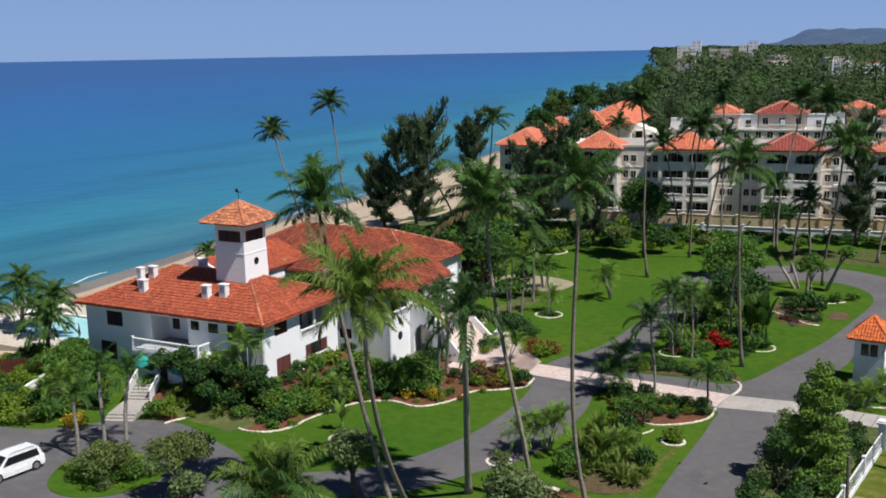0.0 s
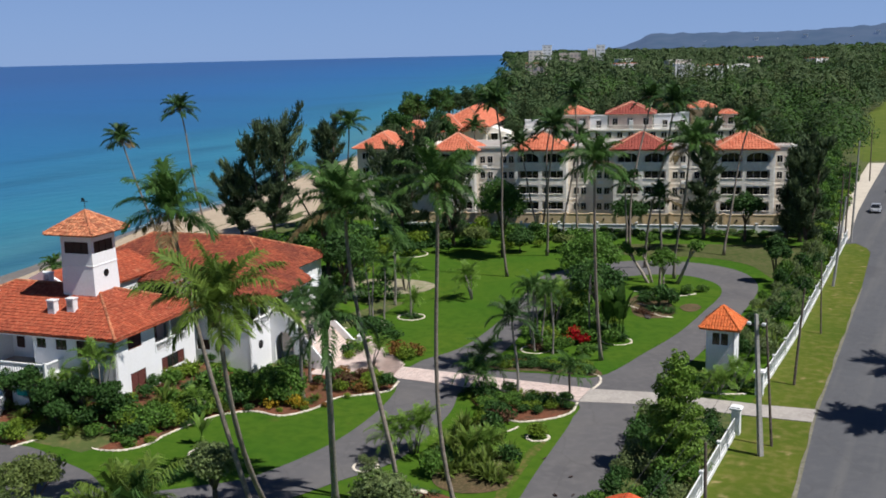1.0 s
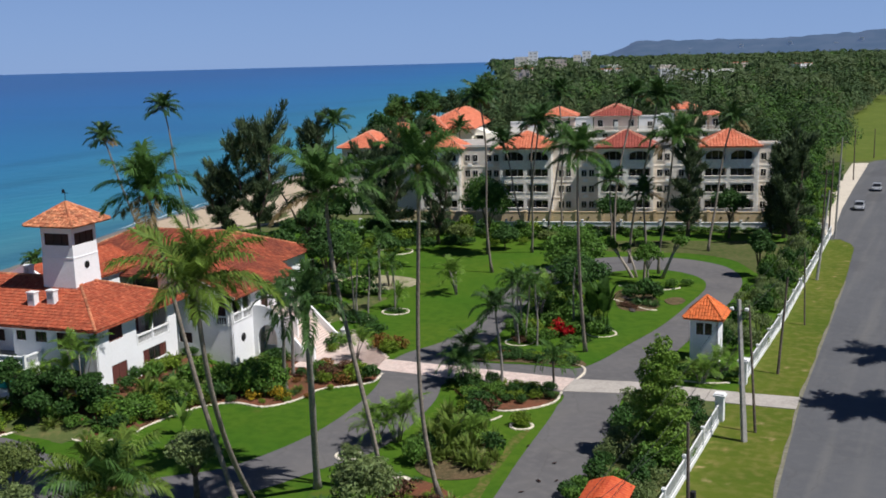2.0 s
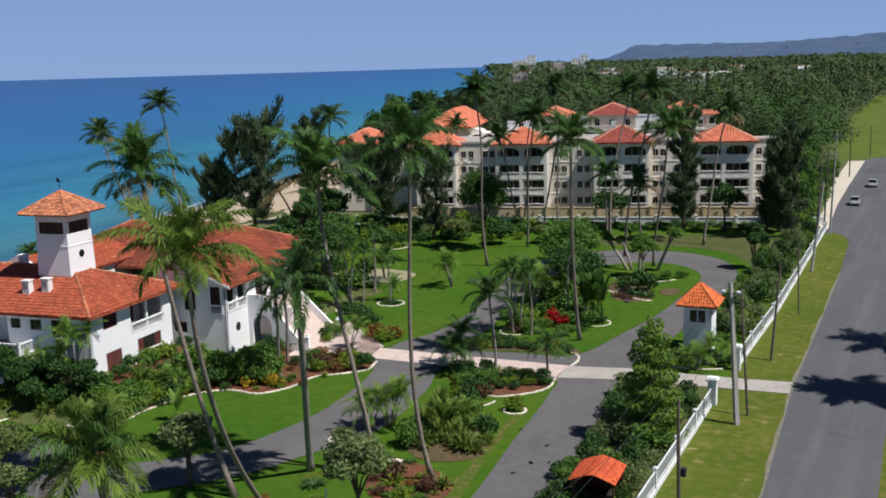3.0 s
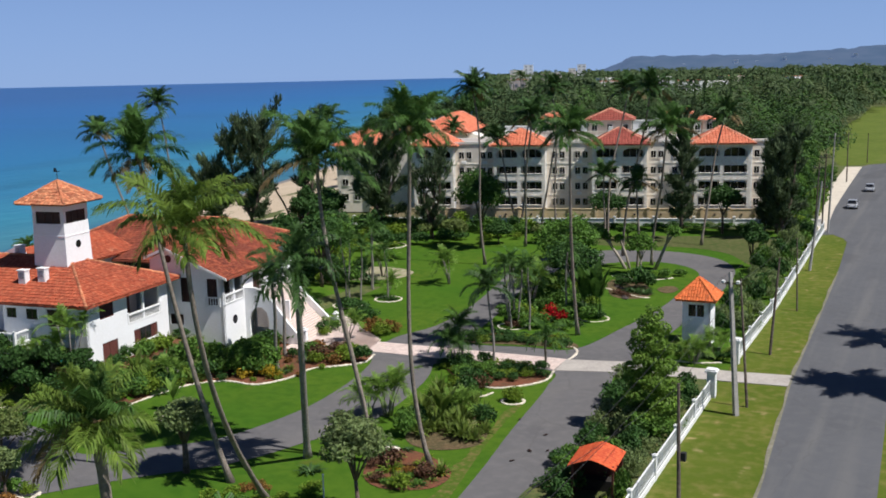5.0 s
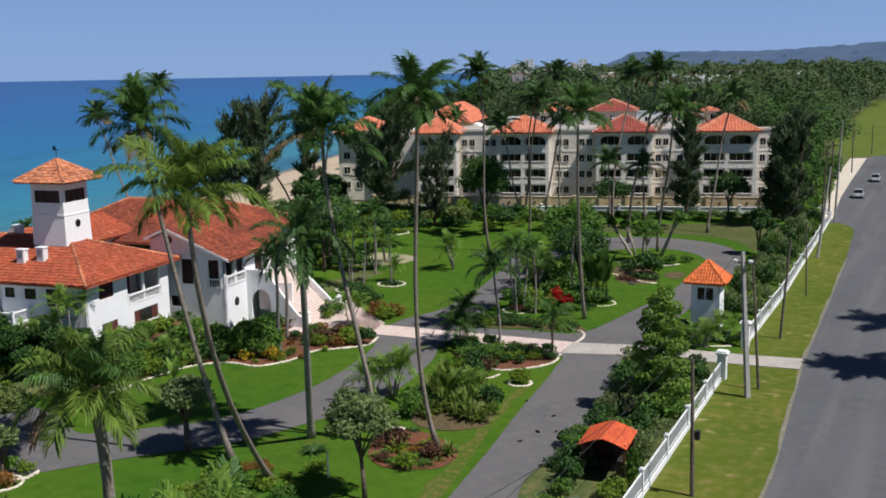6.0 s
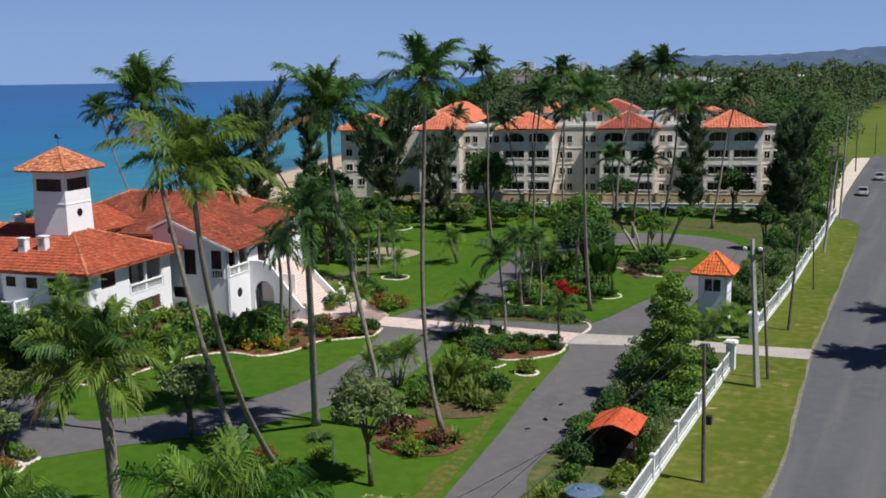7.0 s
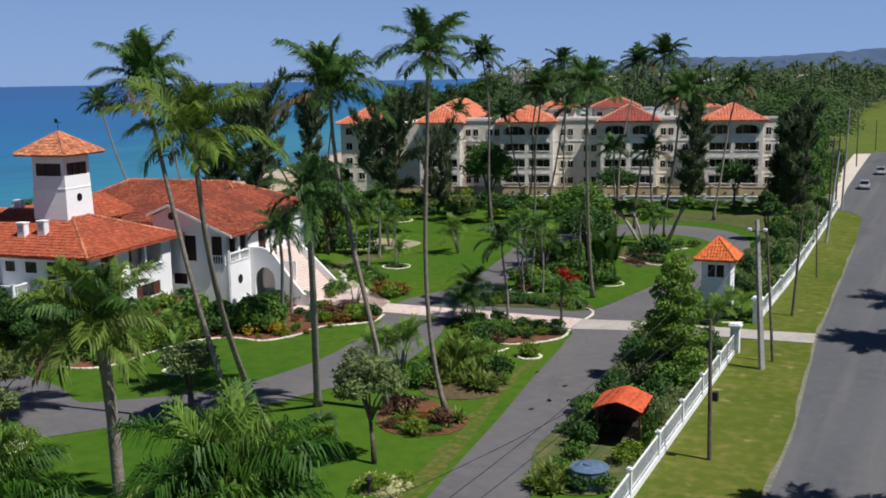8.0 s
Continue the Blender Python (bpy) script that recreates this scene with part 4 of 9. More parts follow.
    part("interior", boxes((-21.0, -14.0, 2.4, 2.6, 1.0, 6.7), (-8.6, -1.6, 2.4, 2.6, 1.0, 6.7), (-2.9, -2.7, 2.4, 6.0, 1.0, 6.7), (-5.0, 4.0, 15.2, 15.4, 1.0, 6.7), (-2.8, -2.6, 6.3, 12.0, 1.0, 3.7)), M_DARK, th)
    # teal umbrella-shaped awnings on the front
    for u, z in ((-12.5, 2.75), (-8.0, 2.6), (-4.0, 2.3)):
        bm = bmesh.new()
        rings = []
        for k in range(5):
            a = k / 4 * math.pi / 2
            rings.append([bm.verts.new((u + math.cos(t) * 0.95 * math.cos(a), (-1.5 if u < -6.5 else 0.8) - abs(math.sin(t)) * 0.9 * math.cos(a) - 0.01, z + 0.85 * math.sin(a) - 0.25)) for t in np.linspace(0, math.pi, 9)])
        for k in range(4):
            for j in range(8):
                bm.faces.new((rings[k][j], rings[k][j + 1], rings[k + 1][j + 1], rings[k + 1][j]))
        bmesh.ops.remove_doubles(bm, verts=bm.verts, dist=0.005)
        part("awning", bm, M_TEAL, th, "rounded teal canvas awning")
    for (u, v, hgt) in ((-15.7, 2.5, 1.0), (-16.4, 4.6, 0.95), (-8.3, 2.7, 1.0), (-6.6, 3.1, 1.0), (-12.8, 7.6, 0.9)):
        x, y = villa_xy(u, v)
        z = 6.98 + min(v + 0.05, 13.4 - v) / 6.65 * 2.77
        ac_unit("roof_vent", x, y, z + 0.1, VILLA[2], h=hgt)
    u, v = -16.6, 3.2
    x, y = villa_xy(u, v)
    ch = empty("chimney", pose(x, y, 8.3, 0, 0, VILLA[2]), "slim white chimney on the tiled roof", "chimney")
    part("shaft", boxes((-0.28, 0.28, -0.28, 0.28, -0.5, 1.75), bevel=0.02), M_WHITE, ch)
    part("cap", boxes((-0.34, 0.34, -0.34, 0.34, 1.75, 1.87), bevel=0.02), M_WHITE, ch)


build_villa()


# ---------------------------------------------------------------- apartment building
CONDO = (-60.5, 165.5, 15.5)
REAR = (-91.03, 247.3, -14.83, 1.5)


def condo_xy(s, y):
    c, n = math.cos(radians(CONDO[2])), math.sin(radians(CONDO[2]))
    return CONDO[0] + s * c - y * n, CONDO[1] + s * n + y * c


def condo_window(parent, s, y, z, w=1.0, h=1.2, cache={}):
    key = (w, h)
    if key not in cache:
        cache[key] = (boxes((-0.08, w + 0.08, -0.05, 0.04, -0.1, 0), (-0.05, w + 0.05, -0.03, 0.04, h, h + 0.08), (-0.05, 0, -0.03, 0.04, 0, h), (w, w + 0.05, -0.03, 0.04, 0, h), (w / 2 - 0.02, w / 2 + 0.02, -0.03, 0.0, 0, h)),
                      boxes((0, w, 0.0, 0.02, 0, h)))
        win = part("window", cache[key][0], M_CREAMTRIM, parent, m=Matrix.Translation((s, y, z)))
        pane = part("pane", cache[key][1], M_GLASS, win)
        cache[key] = (win.data, pane.data)
        return
    win = put("window", cache[key][0], parent, Matrix.Translation((s, y, z)))
    put("pane", cache[key][1], win)


FLOORS = (1.75, 4.4, 7.05, 9.7)


def balcony_block(th, s0, s1, bays, y, apex_y=3.6, dark=False):
    """A projecting four-storey stack of balconies with piers, parapets, an arched top storey and a hip roof."""
    yb = y + 1.9
    bm = boxes((s0, s1, yb, yb + 0.25, 0.2, 12.6), (s0, s0 + 0.3, y + 0.3, yb, 0.2, 12.6), (s1 - 0.3, s1, y + 0.3, yb, 0.2, 12.6))
    part("back_wall", bm, M_CREAM, th)
    edges = [s0] + [e for b in bays for e in b] + [s1]
    for a, b in zip(edges[::2], edges[1::2]):
        part("pier", boxes((a, b, y, y + 0.35, 0.2, 12.6)), M_CREAMTRIM, th)
    for a, b in bays:
        for i, z in enumerate(FLOORS):
            bal = part("balcony", boxes((a, b, y + 0.05, yb, z - 0.22, z), (a, b, y + 0.02, y + 0.14, z, z + 0.8), (a, b, y - 0.06, y + 0.2, z + 0.8, z + 0.92), (a, b, y - 0.03, y + 0.1, z - 0.3, z - 0.05)), M_CREAMTRIM, th)
            part("glazing", boxes((a + 0.15, b - 0.15, yb - 0.1, yb - 0.04, z + 0.05, z + 2.15)), M_GLASS, bal)
            n = max(2, int((b - a) / 1.1))
            for k in range(n + 1):
                xm = a + 0.15 + (b - a - 0.3) * k / n
                part("mullion", boxes((xm - 0.04, xm + 0.04, yb - 0.14, yb - 0.09, z + 0.05, z + 2.15)), M_CREAMTRIM, bal)
        # arched head of the top storey, flat heads below
        bm = bmesh.new()
        n, w = 10, b - a
        crown = [(b - w * k / n, 12.1 - 0.7 * (abs(k / n - 0.5) * 2) ** 2.6) for k in range(n + 1)]
        solid(bm, [(a, y + 0.03, 12.58), (b, y + 0.03, 12.58)] + [(c, y + 0.03, d) for c, d in crown], (0, 0.27, 0))
        part("arch", bm, M_CREAMTRIM, th)
        for z in FLOORS[1:]:
            part("lintel", boxes((a, b, y + 0.03, y + 0.3, z - 0.55, z - 0.3)), M_CREAMTRIM, th)
    part("cornice", boxes((s0 - 0.25, s1 + 0.25, y - 0.25, y + 6.2, 12.5, 12.72)), M_CREAMTRIM, th)
    mid = (s0 + s1) / 2
    half = 0.15
    hip_roof(th, s0 - 0.7, s1 + 0.7, y - 0.7, y + 7.9, 12.72, 15.3, ((mid - half, y + apex_y), (mid + half, y + apex_y)), M_TILECONDODARK if dark else M_TILECONDO, "roof", 0.5, 0.55, seed=int(s0) + 60)


def build_condo():
    th = empty("apartment_building", pose(*CONDO[:2], 0, 0, 0, CONDO[2]), "cream four-storey apartment building with orange tiled hip roofs and deep balconies", "apartment building")
    spans = [(-15.5, -8.6), (0.1, 7.9), (16.9, 24.5), (33.4, 37.0)]
    for a, b in spans:
        part("wall", boxes((a, b, 2.0, 2.3, 0.2, 12.9)), M_CREAM, th)
        part("parapet", boxes((a, b, 1.85, 2.1, 12.9, 13.25)), M_CREAMTRIM, th)
        for z in FLOORS:
            part("string_course", boxes((a, b, 1.94, 2.0, z - 0.28, z - 0.14)), M_CREAMTRIM, th)
    for s in (-14.7, -13.4, -11.0, -9.8, 1.25, 2.45, 5.05, 6.3, 17.5, 18.7, 21.0, 22.3, 34.0, 35.4):
        for z in FLOORS:
            condo_window(th, s, 1.95, z + 0.7, 0.82, 1.1)
    for s, z in ((-14.3, 9.75), (-10.7, 9.75), (1.6, 9.75), (5.3, 9.75), (5.3, 7.1), (5.3, 4.45), (18.9, 9.75), (18.9, 7.1)):
        part("air_conditioner", boxes((s, s + 0.8, 1.7, 2.0, z - 0.25, z + 0.2), bevel=0.02), M_WHITE, th)
    balcony_block(th, -22.4, -15.5, [(-21.9, -19.3), (-18.6, -16.0)], 0.5)
    balcony_block(th, -8.6, 0.1, [(-8.1, -4.6), (-4.0, -0.45)], 0.5)
    balcony_block(th, 7.9, 16.9, [(8.4, 12.0), (12.8, 16.4)], 0.5, dark=True)
    balcony_block(th, 24.5, 33.4, [(25.1, 28.5), (29.1, 32.8)], 0.5)
    for s in (-15.35, 0.25, 33.5):
        bm = bmesh.new()
        tube(bm, [(s, 0.9, 0.2), (s, 0.9, 12.5)], 0.09, 6)
        part("downpipe", bm, M_WHITE, th)
    part("flank_wall", boxes((36.7, 37.0, 2.3, 8.0, 0.2, 12.9), (33.1, 33.4, 8.3, 20.0, 0.2, 12.6), (33.4, 36.7, 8.0, 8.3, 0.2, 12.9), (-22.4, -22.1, 2.3, 20.0, 0.2, 12.9)), M_CREAM, th)
    part("flat_roof", boxes((-21.0, 33.1, 2.3, 20.0, 12.6, 12.75), (33.1, 36.7, 2.3, 8.0, 12.4, 12.55)), M_CONCRETE, th)
    part("rear_wall", boxes((-21.0, 33.4, 20.0, 20.3, 0.2, 12.75)), M_CREAM, th)
    # west wing and the end block by the beach
    part("west_wing_wall", boxes((-31.0, -22.4, 8.0, 22.0, 0.2, 12.4)), M_CREAM, th)
    part("end_block_wall", boxes((-38.6, -31.0, 9.0, 22.0, 0.2, 12.4)), M_CREAM, th)
    hip_roof(th, -39.3, -30.4, 8.2, 22.8, 12.4, 14.8, ((-34.9, 13.5), (-34.9, 17.5)), M_TILECONDO, "roof", 0.5, 0.55, seed=73)
    for s in (-37.6, -35.4, -33.2):
        for z in FLOORS:
            condo_window(th, s, 8.95, z + 0.65, 1.1, 1.15)
    # garden walls in front
    gw = empty("garden_wall", pose(*CONDO[:2], 0, 0, 0, CONDO[2]), "ochre rendered garden wall with square piers and small lamps", "garden wall")
    part("wall", boxes((-30, 38.5, -1.5, -1.25, 0, 2.2)), M_YELLOWWALL, gw)
    part("coping", boxes((-30, 38.5, -1.56, -1.19, 2.2, 2.28)), M_YELLOWWALL, gw)
    pm = None
    for s in np.arange(-29.6, 38.8, 4.25):
        if pm is None:
            o = part("pier", boxes((-0.22, 0.22, -1.68, -1.12, 0, 2.36), (-0.28, 0.28, -1.74, -1.06, 2.36, 2.46)), M_YELLOWWALL, gw, m=Matrix.Translation((float(s), 0, 0)))
            pm = o.data
            l = part("lamp", boxes((1.9, 2.15, -1.62, -1.5, 1.2, 1.5), bevel=0.02), M_BLACK, gw, m=Matrix.Translation((float(s), 0, 0)))
            lm = l.data
        else:
            put("pier", pm, gw, Matrix.Translation((float(s), 0, 0)))
            put("lamp", lm, gw, Matrix.Translation((float(s), 0, 0)))
    bw = empty("boundary_wall", pose(*CONDO[:2], 0, 0, 0, CONDO[2]), "low white boundary wall with posts behind shrubs", "boundary wall")
    part("wall", boxes((-32, 43.5, -5.6, -5.4, 0, 1.15)), M_WHITE, bw)
    part("coping", boxes((-32, 43.5, -5.68, -5.32, 1.15, 1.24)), M_WHITE, bw)
    pm = None
    for s in np.arange(-31.6, 43.6, 6.2):
        if pm is None:
            pm = part("post", boxes((-0.16, 0.16, -5.7, -5.3, 0, 1.5), (-0.22, 0.22, -5.76, -5.24, 1.5, 1.6)), M_WHITE, bw, m=Matrix.Translation((float(s), 0, 0))).data
        else:
            put("post", pm, bw, Matrix.Translation((float(s), 0, 0)))


def build_rear_row():
    """The long terraced row behind the front building, half as far again from the garden."""
    rr = empty("apartment_building", pose(*REAR[:3], 0, 0, CONDO[2]) @ Matrix.Scale(REAR[3], 4), "cream apartment row with tiled pavilions behind the front building", "apartment building")
    part("penthouse_wall", boxes((-9.0, 28.3, 17.0, 26.0, 9.8, 14.5)), M_CREAM, rr)
    part("terrace_slab", boxes((-9.2, 28.5, 16.8, 18.3, 14.5, 14.7)), M_CREAMTRIM, rr)
    balustrade(rr, Matrix.Translation((-8.8, 16.85, 0)), 36.9, 14.7, 0.85, M_CREAMTRIM)
    for s in np.arange(-7.8, 27.4, 1.95):
        condo_window(rr, float(s), 16.95, 13.2, 0.95, 1.05)
    for a, b, z in ((-9.0, -3.9, 16.4), (2.9, 6.0, 17.1), (14.2, 18.2, 17.2), (18.2, 20.4, 17.5), (24.9, 26.2, 16.6)):
        part("upper_wall", boxes((a, b, 18.3, 19.0, 14.7, z), (a - 0.06, b + 0.06, 18.2, 19.1, z, z + 0.14)), M_STUCCO, rr)
        condo_window(rr, (a + b) / 2 - 0.4, 18.25, 15.0, 0.85, 1.25)
    for s0, s1, ze, mt in ((5.9, 14.3, 17.4, M_PINKSTUCCO), (-3.9, 2.9, 17.3, M_PINKSTUCCO), (20.5, 24.9, 18.3, M_YELLOWWALL), (26.2, 28.4, 17.2, M_PINKSTUCCO)):
        part("pavilion_wall", boxes((s0 + 0.3, s1 - 0.3, 18.6, 26.0, 14.7, ze)), mt, rr)
        for s in np.linspace(s0 + 1.0, s1 - 1.9, 3 if s1 - s0 > 6 else 1):
            condo_window(rr, float(s), 18.55, 15.3, 0.9, 1.3)
        mid = (s0 + s1) / 2
        zr = ze + 0.24 * (s1 - s0) * 0.95
        hip_roof(rr, s0 - 0.3, s1 + 0.3, 18.1, 26.6, ze, zr, ((mid, 20.6), (mid, 24.2)), M_TILECONDODARK if s1 - s0 > 8 else M_TILECONDO, "roof", 0.5, 0.55, seed=int(s0) + 90)
        part("fascia", boxes((s0 - 0.35, s1 + 0.35, 18.0, 18.1, ze - 0.16, ze + 0.04)), M_CREAMTRIM, rr)
    for s in (9.9, 1.0, 17.0):
        part("chimney", boxes((s, s + 0.7, 16.9, 17.5, 14.7, 16.3), bevel=0.03), M_WHITE, rr)
    # cascading tiled roofs at the west end, and the stepped white walls beside them
    part("tower_wall", boxes((-24.5, -15.4, 13.0, 35.0, 9.8, 15.9), (-27.0, -19.4, 10.0, 13.0, 9.8, 15.3), (-31.6, -24.5, 8.0, 17.0, 9.8, 14.4)), M_CREAM, rr)
    hip_roof(rr, -25.4, -14.8, 11.5, 36.0, 15.9, 18.9, ((-19.2, 17.5), (-18.8, 30.0)), M_TILECONDO, "roof", 0.5, 0.55, seed=71)
    hip_roof(rr, -28.0, -18.5, 9.0, 20.0, 15.3, 18.0, ((-22.9, 14.0), (-22.3, 14.0)), M_TILECONDO, "roof", 0.5, 0.55, seed=74)
    hip_roof(rr, -32.5, -24.0, 6.5, 17.0, 14.4, 17.0, ((-28.6, 11.5), (-27.2, 11.5)), M_TILECONDO, "roof", 0.5, 0.55, seed=72)
    for a, b, y0, z, arc in ((-15.4, -13.2, 15.0, 14.9, 0.7), (-13.2, -11.4, 15.6, 14.2, 0.5), (-11.4, -9.0, 16.2, 13.6, 0.0)):
        bm = bmesh.new()
        crest = [(a + (b - a) * k / 8, z + arc * math.cos((k / 8) * math.pi / 2)) for k in range(9)]
        solid(bm, [(a, y0, 9.8), (b, y0, 9.8)] + [(c, y0, d) for c, d in crest[::-1]], (0, 5.0, 0))
        part("stepped_wall", bm, M_CREAMTRIM, rr)
        part("terrace_opening", boxes((a + 0.6, b - 0.4, y0 - 0.05, y0 + 0.05, z - 2.0, z - 0.5)), M_GLASS, rr)
        part("terrace_canopy", boxes((a + 0.4, b - 0.2, y0 - 0.9, y0, z - 0.45, z - 0.35)), M_CREAMTRIM, rr)


build_condo()
build_rear_row()


# ---------------------------------------------------------------- gate lodge, shed, fence, poles, cars
def build_lodge():
    x, y = -19.15, 95.5
    th = empty("guard_house", pose(x, y, 0, 0, 0, 2), "small white guard house with a bright orange pyramid tile roof", "guard house")
    b = 1.25
    bm = bmesh.new()
    wall(bm, 2 * b, 0, 4.25, 0.2, [(0.55, 1.2, 2.75, 3.85), (1.3, 1.95, 2.75, 3.85)], Matrix.Translation((-b, -b, 0)))
    wall(bm, 2 * b, 0, 4.25, 0.2, [(0.8, 1.7, 0.05, 2.15)], Matrix.Translation((b, -b, 0)) @ rot_z(90))
    box(bm, -b, b, b - 0.2, b, 0, 4.25)
    box(bm, -b, -b + 0.2, -b + 0.2, b - 0.2, 0, 4.25)
    w = part("wall", bm, M_STUCCO, th)
    for a in (0.55, 1.3):
        opening(w, Matrix.Translation((-b, -b, 0)), a, a + 0.65, 2.75, 3.85, "glass")
    part("door", boxes((b - 0.14, b - 0.08, -b + 0.8, -b + 1.7, 0.05, 2.15)), M_WHITE, th)
    part("eave_board", boxes((-1.68, 1.68, -1.68, 1.68, 4.2, 4.32)), M_REDWOOD, th)
    hip_roof(th, -1.8, 1.8, -1.8, 1.8, 4.36, 6.1, ((0, 0), (0, 0)), M_TILENEW, wide=0.26, course=0.36, seed=8, label="bright orange tile pyramid roof")
    M_TILESHED = surface("red_orange_tile", (0.58, 0.085, 0.022), (0.44, 0.06, 0.02), (0.68, 0.16, 0.05), 0.6, 5, 0.8)
    th2 = empty("garden_shed", pose(-16.95, 58.55, 0, 0, 0, 5), "open dark timber shelter with a bright orange curved roof", "shed")
    for sx in (-1.25, 1.15):
        for sy in (-1.3, 1.3):
            part("post", boxes((sx, sx + 0.12, sy - 0.06, sy + 0.06, 0, 2.35)), M_REDWOOD, th2)
    part("back_panel", boxes((-1.2, 1.2, 1.25, 1.3, 0.05, 2.2), (-1.25, -1.2, -1.2, 1.2, 0.05, 2.2)), M_REDWOOD, th2)
    part("bench", boxes((-1.0, 1.0, 0.3, 1.1, 0.0, 0.75), bevel=0.02), M_DARK, th2)
    for sgn in (-1, 1):
        bm = bmesh.new()
        prev = None
        for k in range(7):
            t = k / 6
            xx, zz = sgn * 1.42 * t, 2.75 - 0.5 * t ** 1.3
            row = [bm.verts.new((xx, yy, zz + 0.02 * ((j % 2) * 2 - 1))) for j, yy in enumerate(np.linspace(-1.65, 1.65, 23))]
            if prev:
                for j in range(22):
                    bm.faces.new((prev[j], prev[j + 1], row[j + 1], row[j]))
            prev = row
        bmesh.ops.recalc_face_normals(bm, faces=bm.faces)
        bmesh.ops.solidify(bm, geom=bm.faces[:], thickness=0.04)
        part("roof_sheet", bm, M_TILESHED, th2)
    bm = bmesh.new()
    bmesh.ops.create_cone(bm, cap_ends=True, radius1=0.95, radius2=0.95, depth=1.0, segments=28, matrix=Matrix.Translation((0, 0, 0.5)))
    tk = empty("water_tank", pose(-16.55, 51.4, 0), "round grey-blue water tank with a domed lid", "water tank")
    M_TANK = surface("tank_plastic", (0.12, 0.18, 0.27), None, None, 0.7, 5, 0.4)
    part("body", bm, M_TANK, tk, smooth=False)
    bm = bmesh.new()
    bmesh.ops.create_cone(bm, cap_ends=True, radius1=1.0, radius2=0.5, depth=0.12, segments=28, matrix=Matrix.Translation((0, 0, 1.06)))
    lid = part("lid", bm, M_TANK, tk)
    bm = bmesh.new()
    bmesh.ops.create_cone(bm, cap_ends=True, radius1=0.34, radius2=0.3, depth=0.08, segments=20, matrix=Matrix.Translation((0, 0, 1.15)))
    part("cap", bm, M_TANK, lid)


def fence_x(y):
    return float(np.interp(y, [40, 84, 110, 150, 190], [-13.95, -14.75, -14.7, -15.7, -16.8]))


def build_fence(ya, yb, gate_end, k):
    th = empty("fence", Matrix.Identity(4), "long white picket-and-rail fence on a low wall beside the road", "fence", "roadside fences")
    n = max(1, round((yb - ya) / 5.8))
    bal = None
    pme = None
    for i in range(n):
        y0, y1 = ya + (yb - ya) * i / n, ya + (yb - ya) * (i + 1) / n
        p0, p1 = Vector((fence_x(y0), y0, 0)), Vector((fence_x(y1), y1, 0))
        ang = math.degrees(math.atan2(p1.y - p0.y, p1.x - p0.x))
        L = (p1 - p0).length
        m = Matrix.Translation(p0) @ rot_z(ang)
        panel = part("panel", boxes((0.1, L - 0.1, -0.08, 0.08, 0, 0.36), (0.1, L - 0.1, -0.04, 0.04, 1.42, 1.5), (0.1, L - 0.1, -0.025, 0.025, 0.55, 0.6)), M_WHITE, th, m=m)
        if bal is None:
            bal = mesh_from("picket", *((lambda b: ([v.co[:] for v in b.verts], [[v.index for v in f.verts] for f in b.faces]))(_indexed(boxes((-0.024, 0.024, -0.024, 0.024, 0.36, 1.43))))), M_WHITE)
        for j in range(k):
            put("picket", bal, panel, Matrix.Translation((0.25 + (L - 0.5) * j / (k - 1), 0, 0)))
        if pme is None:
            pme = part("post", boxes((-0.11, 0.11, -0.11, 0.11, 0, 1.62), (-0.15, 0.15, -0.15, 0.15, 1.62, 1.7), (-0.09, 0.09, -0.09, 0.09, 1.7, 1.76)), M_WHITE, th, m=Matrix.Translation(p0)).data
        else:
            put("post", pme, th, Matrix.Translation(p0))
    pe = Vector((fence_x(gate_end), gate_end, 0))
    part("gate_pier", boxes((-0.32, 0.32, -0.32, 0.32, 0, 2.0), (-0.46, 0.46, -0.46, 0.46, 2.0, 2.14), (-0.36, 0.36, -0.36, 0.36, 2.14, 2.24)), M_WHITE, th, "thick white gate pier with a moulded cap", m=Matrix.Translation(pe))


def _indexed(b):
    b.verts.index_update()
    return b


def utility_pole(x, y, hgt, top, mat, label, r=0.14, arm=None, square=False):
    th = empty("utility_pole", pose(x, y, 0), label, "utility pole", "utility poles")
    bm = bmesh.new()
    tube(bm, [(0, 0, -0.3), (top[0], top[1], hgt)], [r, r * 0.62], 4 if square else 10)
    part("shaft", bm, mat, th)
    if arm:
        for z, w in arm:
            f = z / hgt
            part("crossarm", boxes((top[0] * f - w, top[0] * f + w, top[1] * f - 0.05, top[1] * f + 0.05, z, z + 0.1)), M_POLEWOOD, th)
            for s in (-w + 0.1, w - 0.1):
                bm = bmesh.new()
                tube(bm, [(top[0] * f + s, top[1] * f, z + 0.1), (top[0] * f + s, top[1] * f, z + 0.3)], [0.05, 0.03], 6)
                part("insulator", bm, M_GREYMETAL, th)
    return th


def wire(a, b, sag, group="overhead wires"):
    cu = bpy.data.curves.new("overhead_wire", "CURVE")
    cu.dimensions = "3D"
    cu.bevel_depth, cu.bevel_resolution = 0.014, 1
    sp = cu.splines.new("POLY")
    n = 16
    sp.points.add(n)
    A, B = Vector(a), Vector(b)
    for i in range(n + 1):
        t = i / n
        p = A.lerp(B, t) - Vector((0, 0, 4 * sag * t * (1 - t)))
        sp.points[i].co = (*p, 1)
    cu.materials.append(M_BLACK)
    tagged(new("overhead_wire", cu), "thin black overhead cable sagging between utility poles", "cable", group)


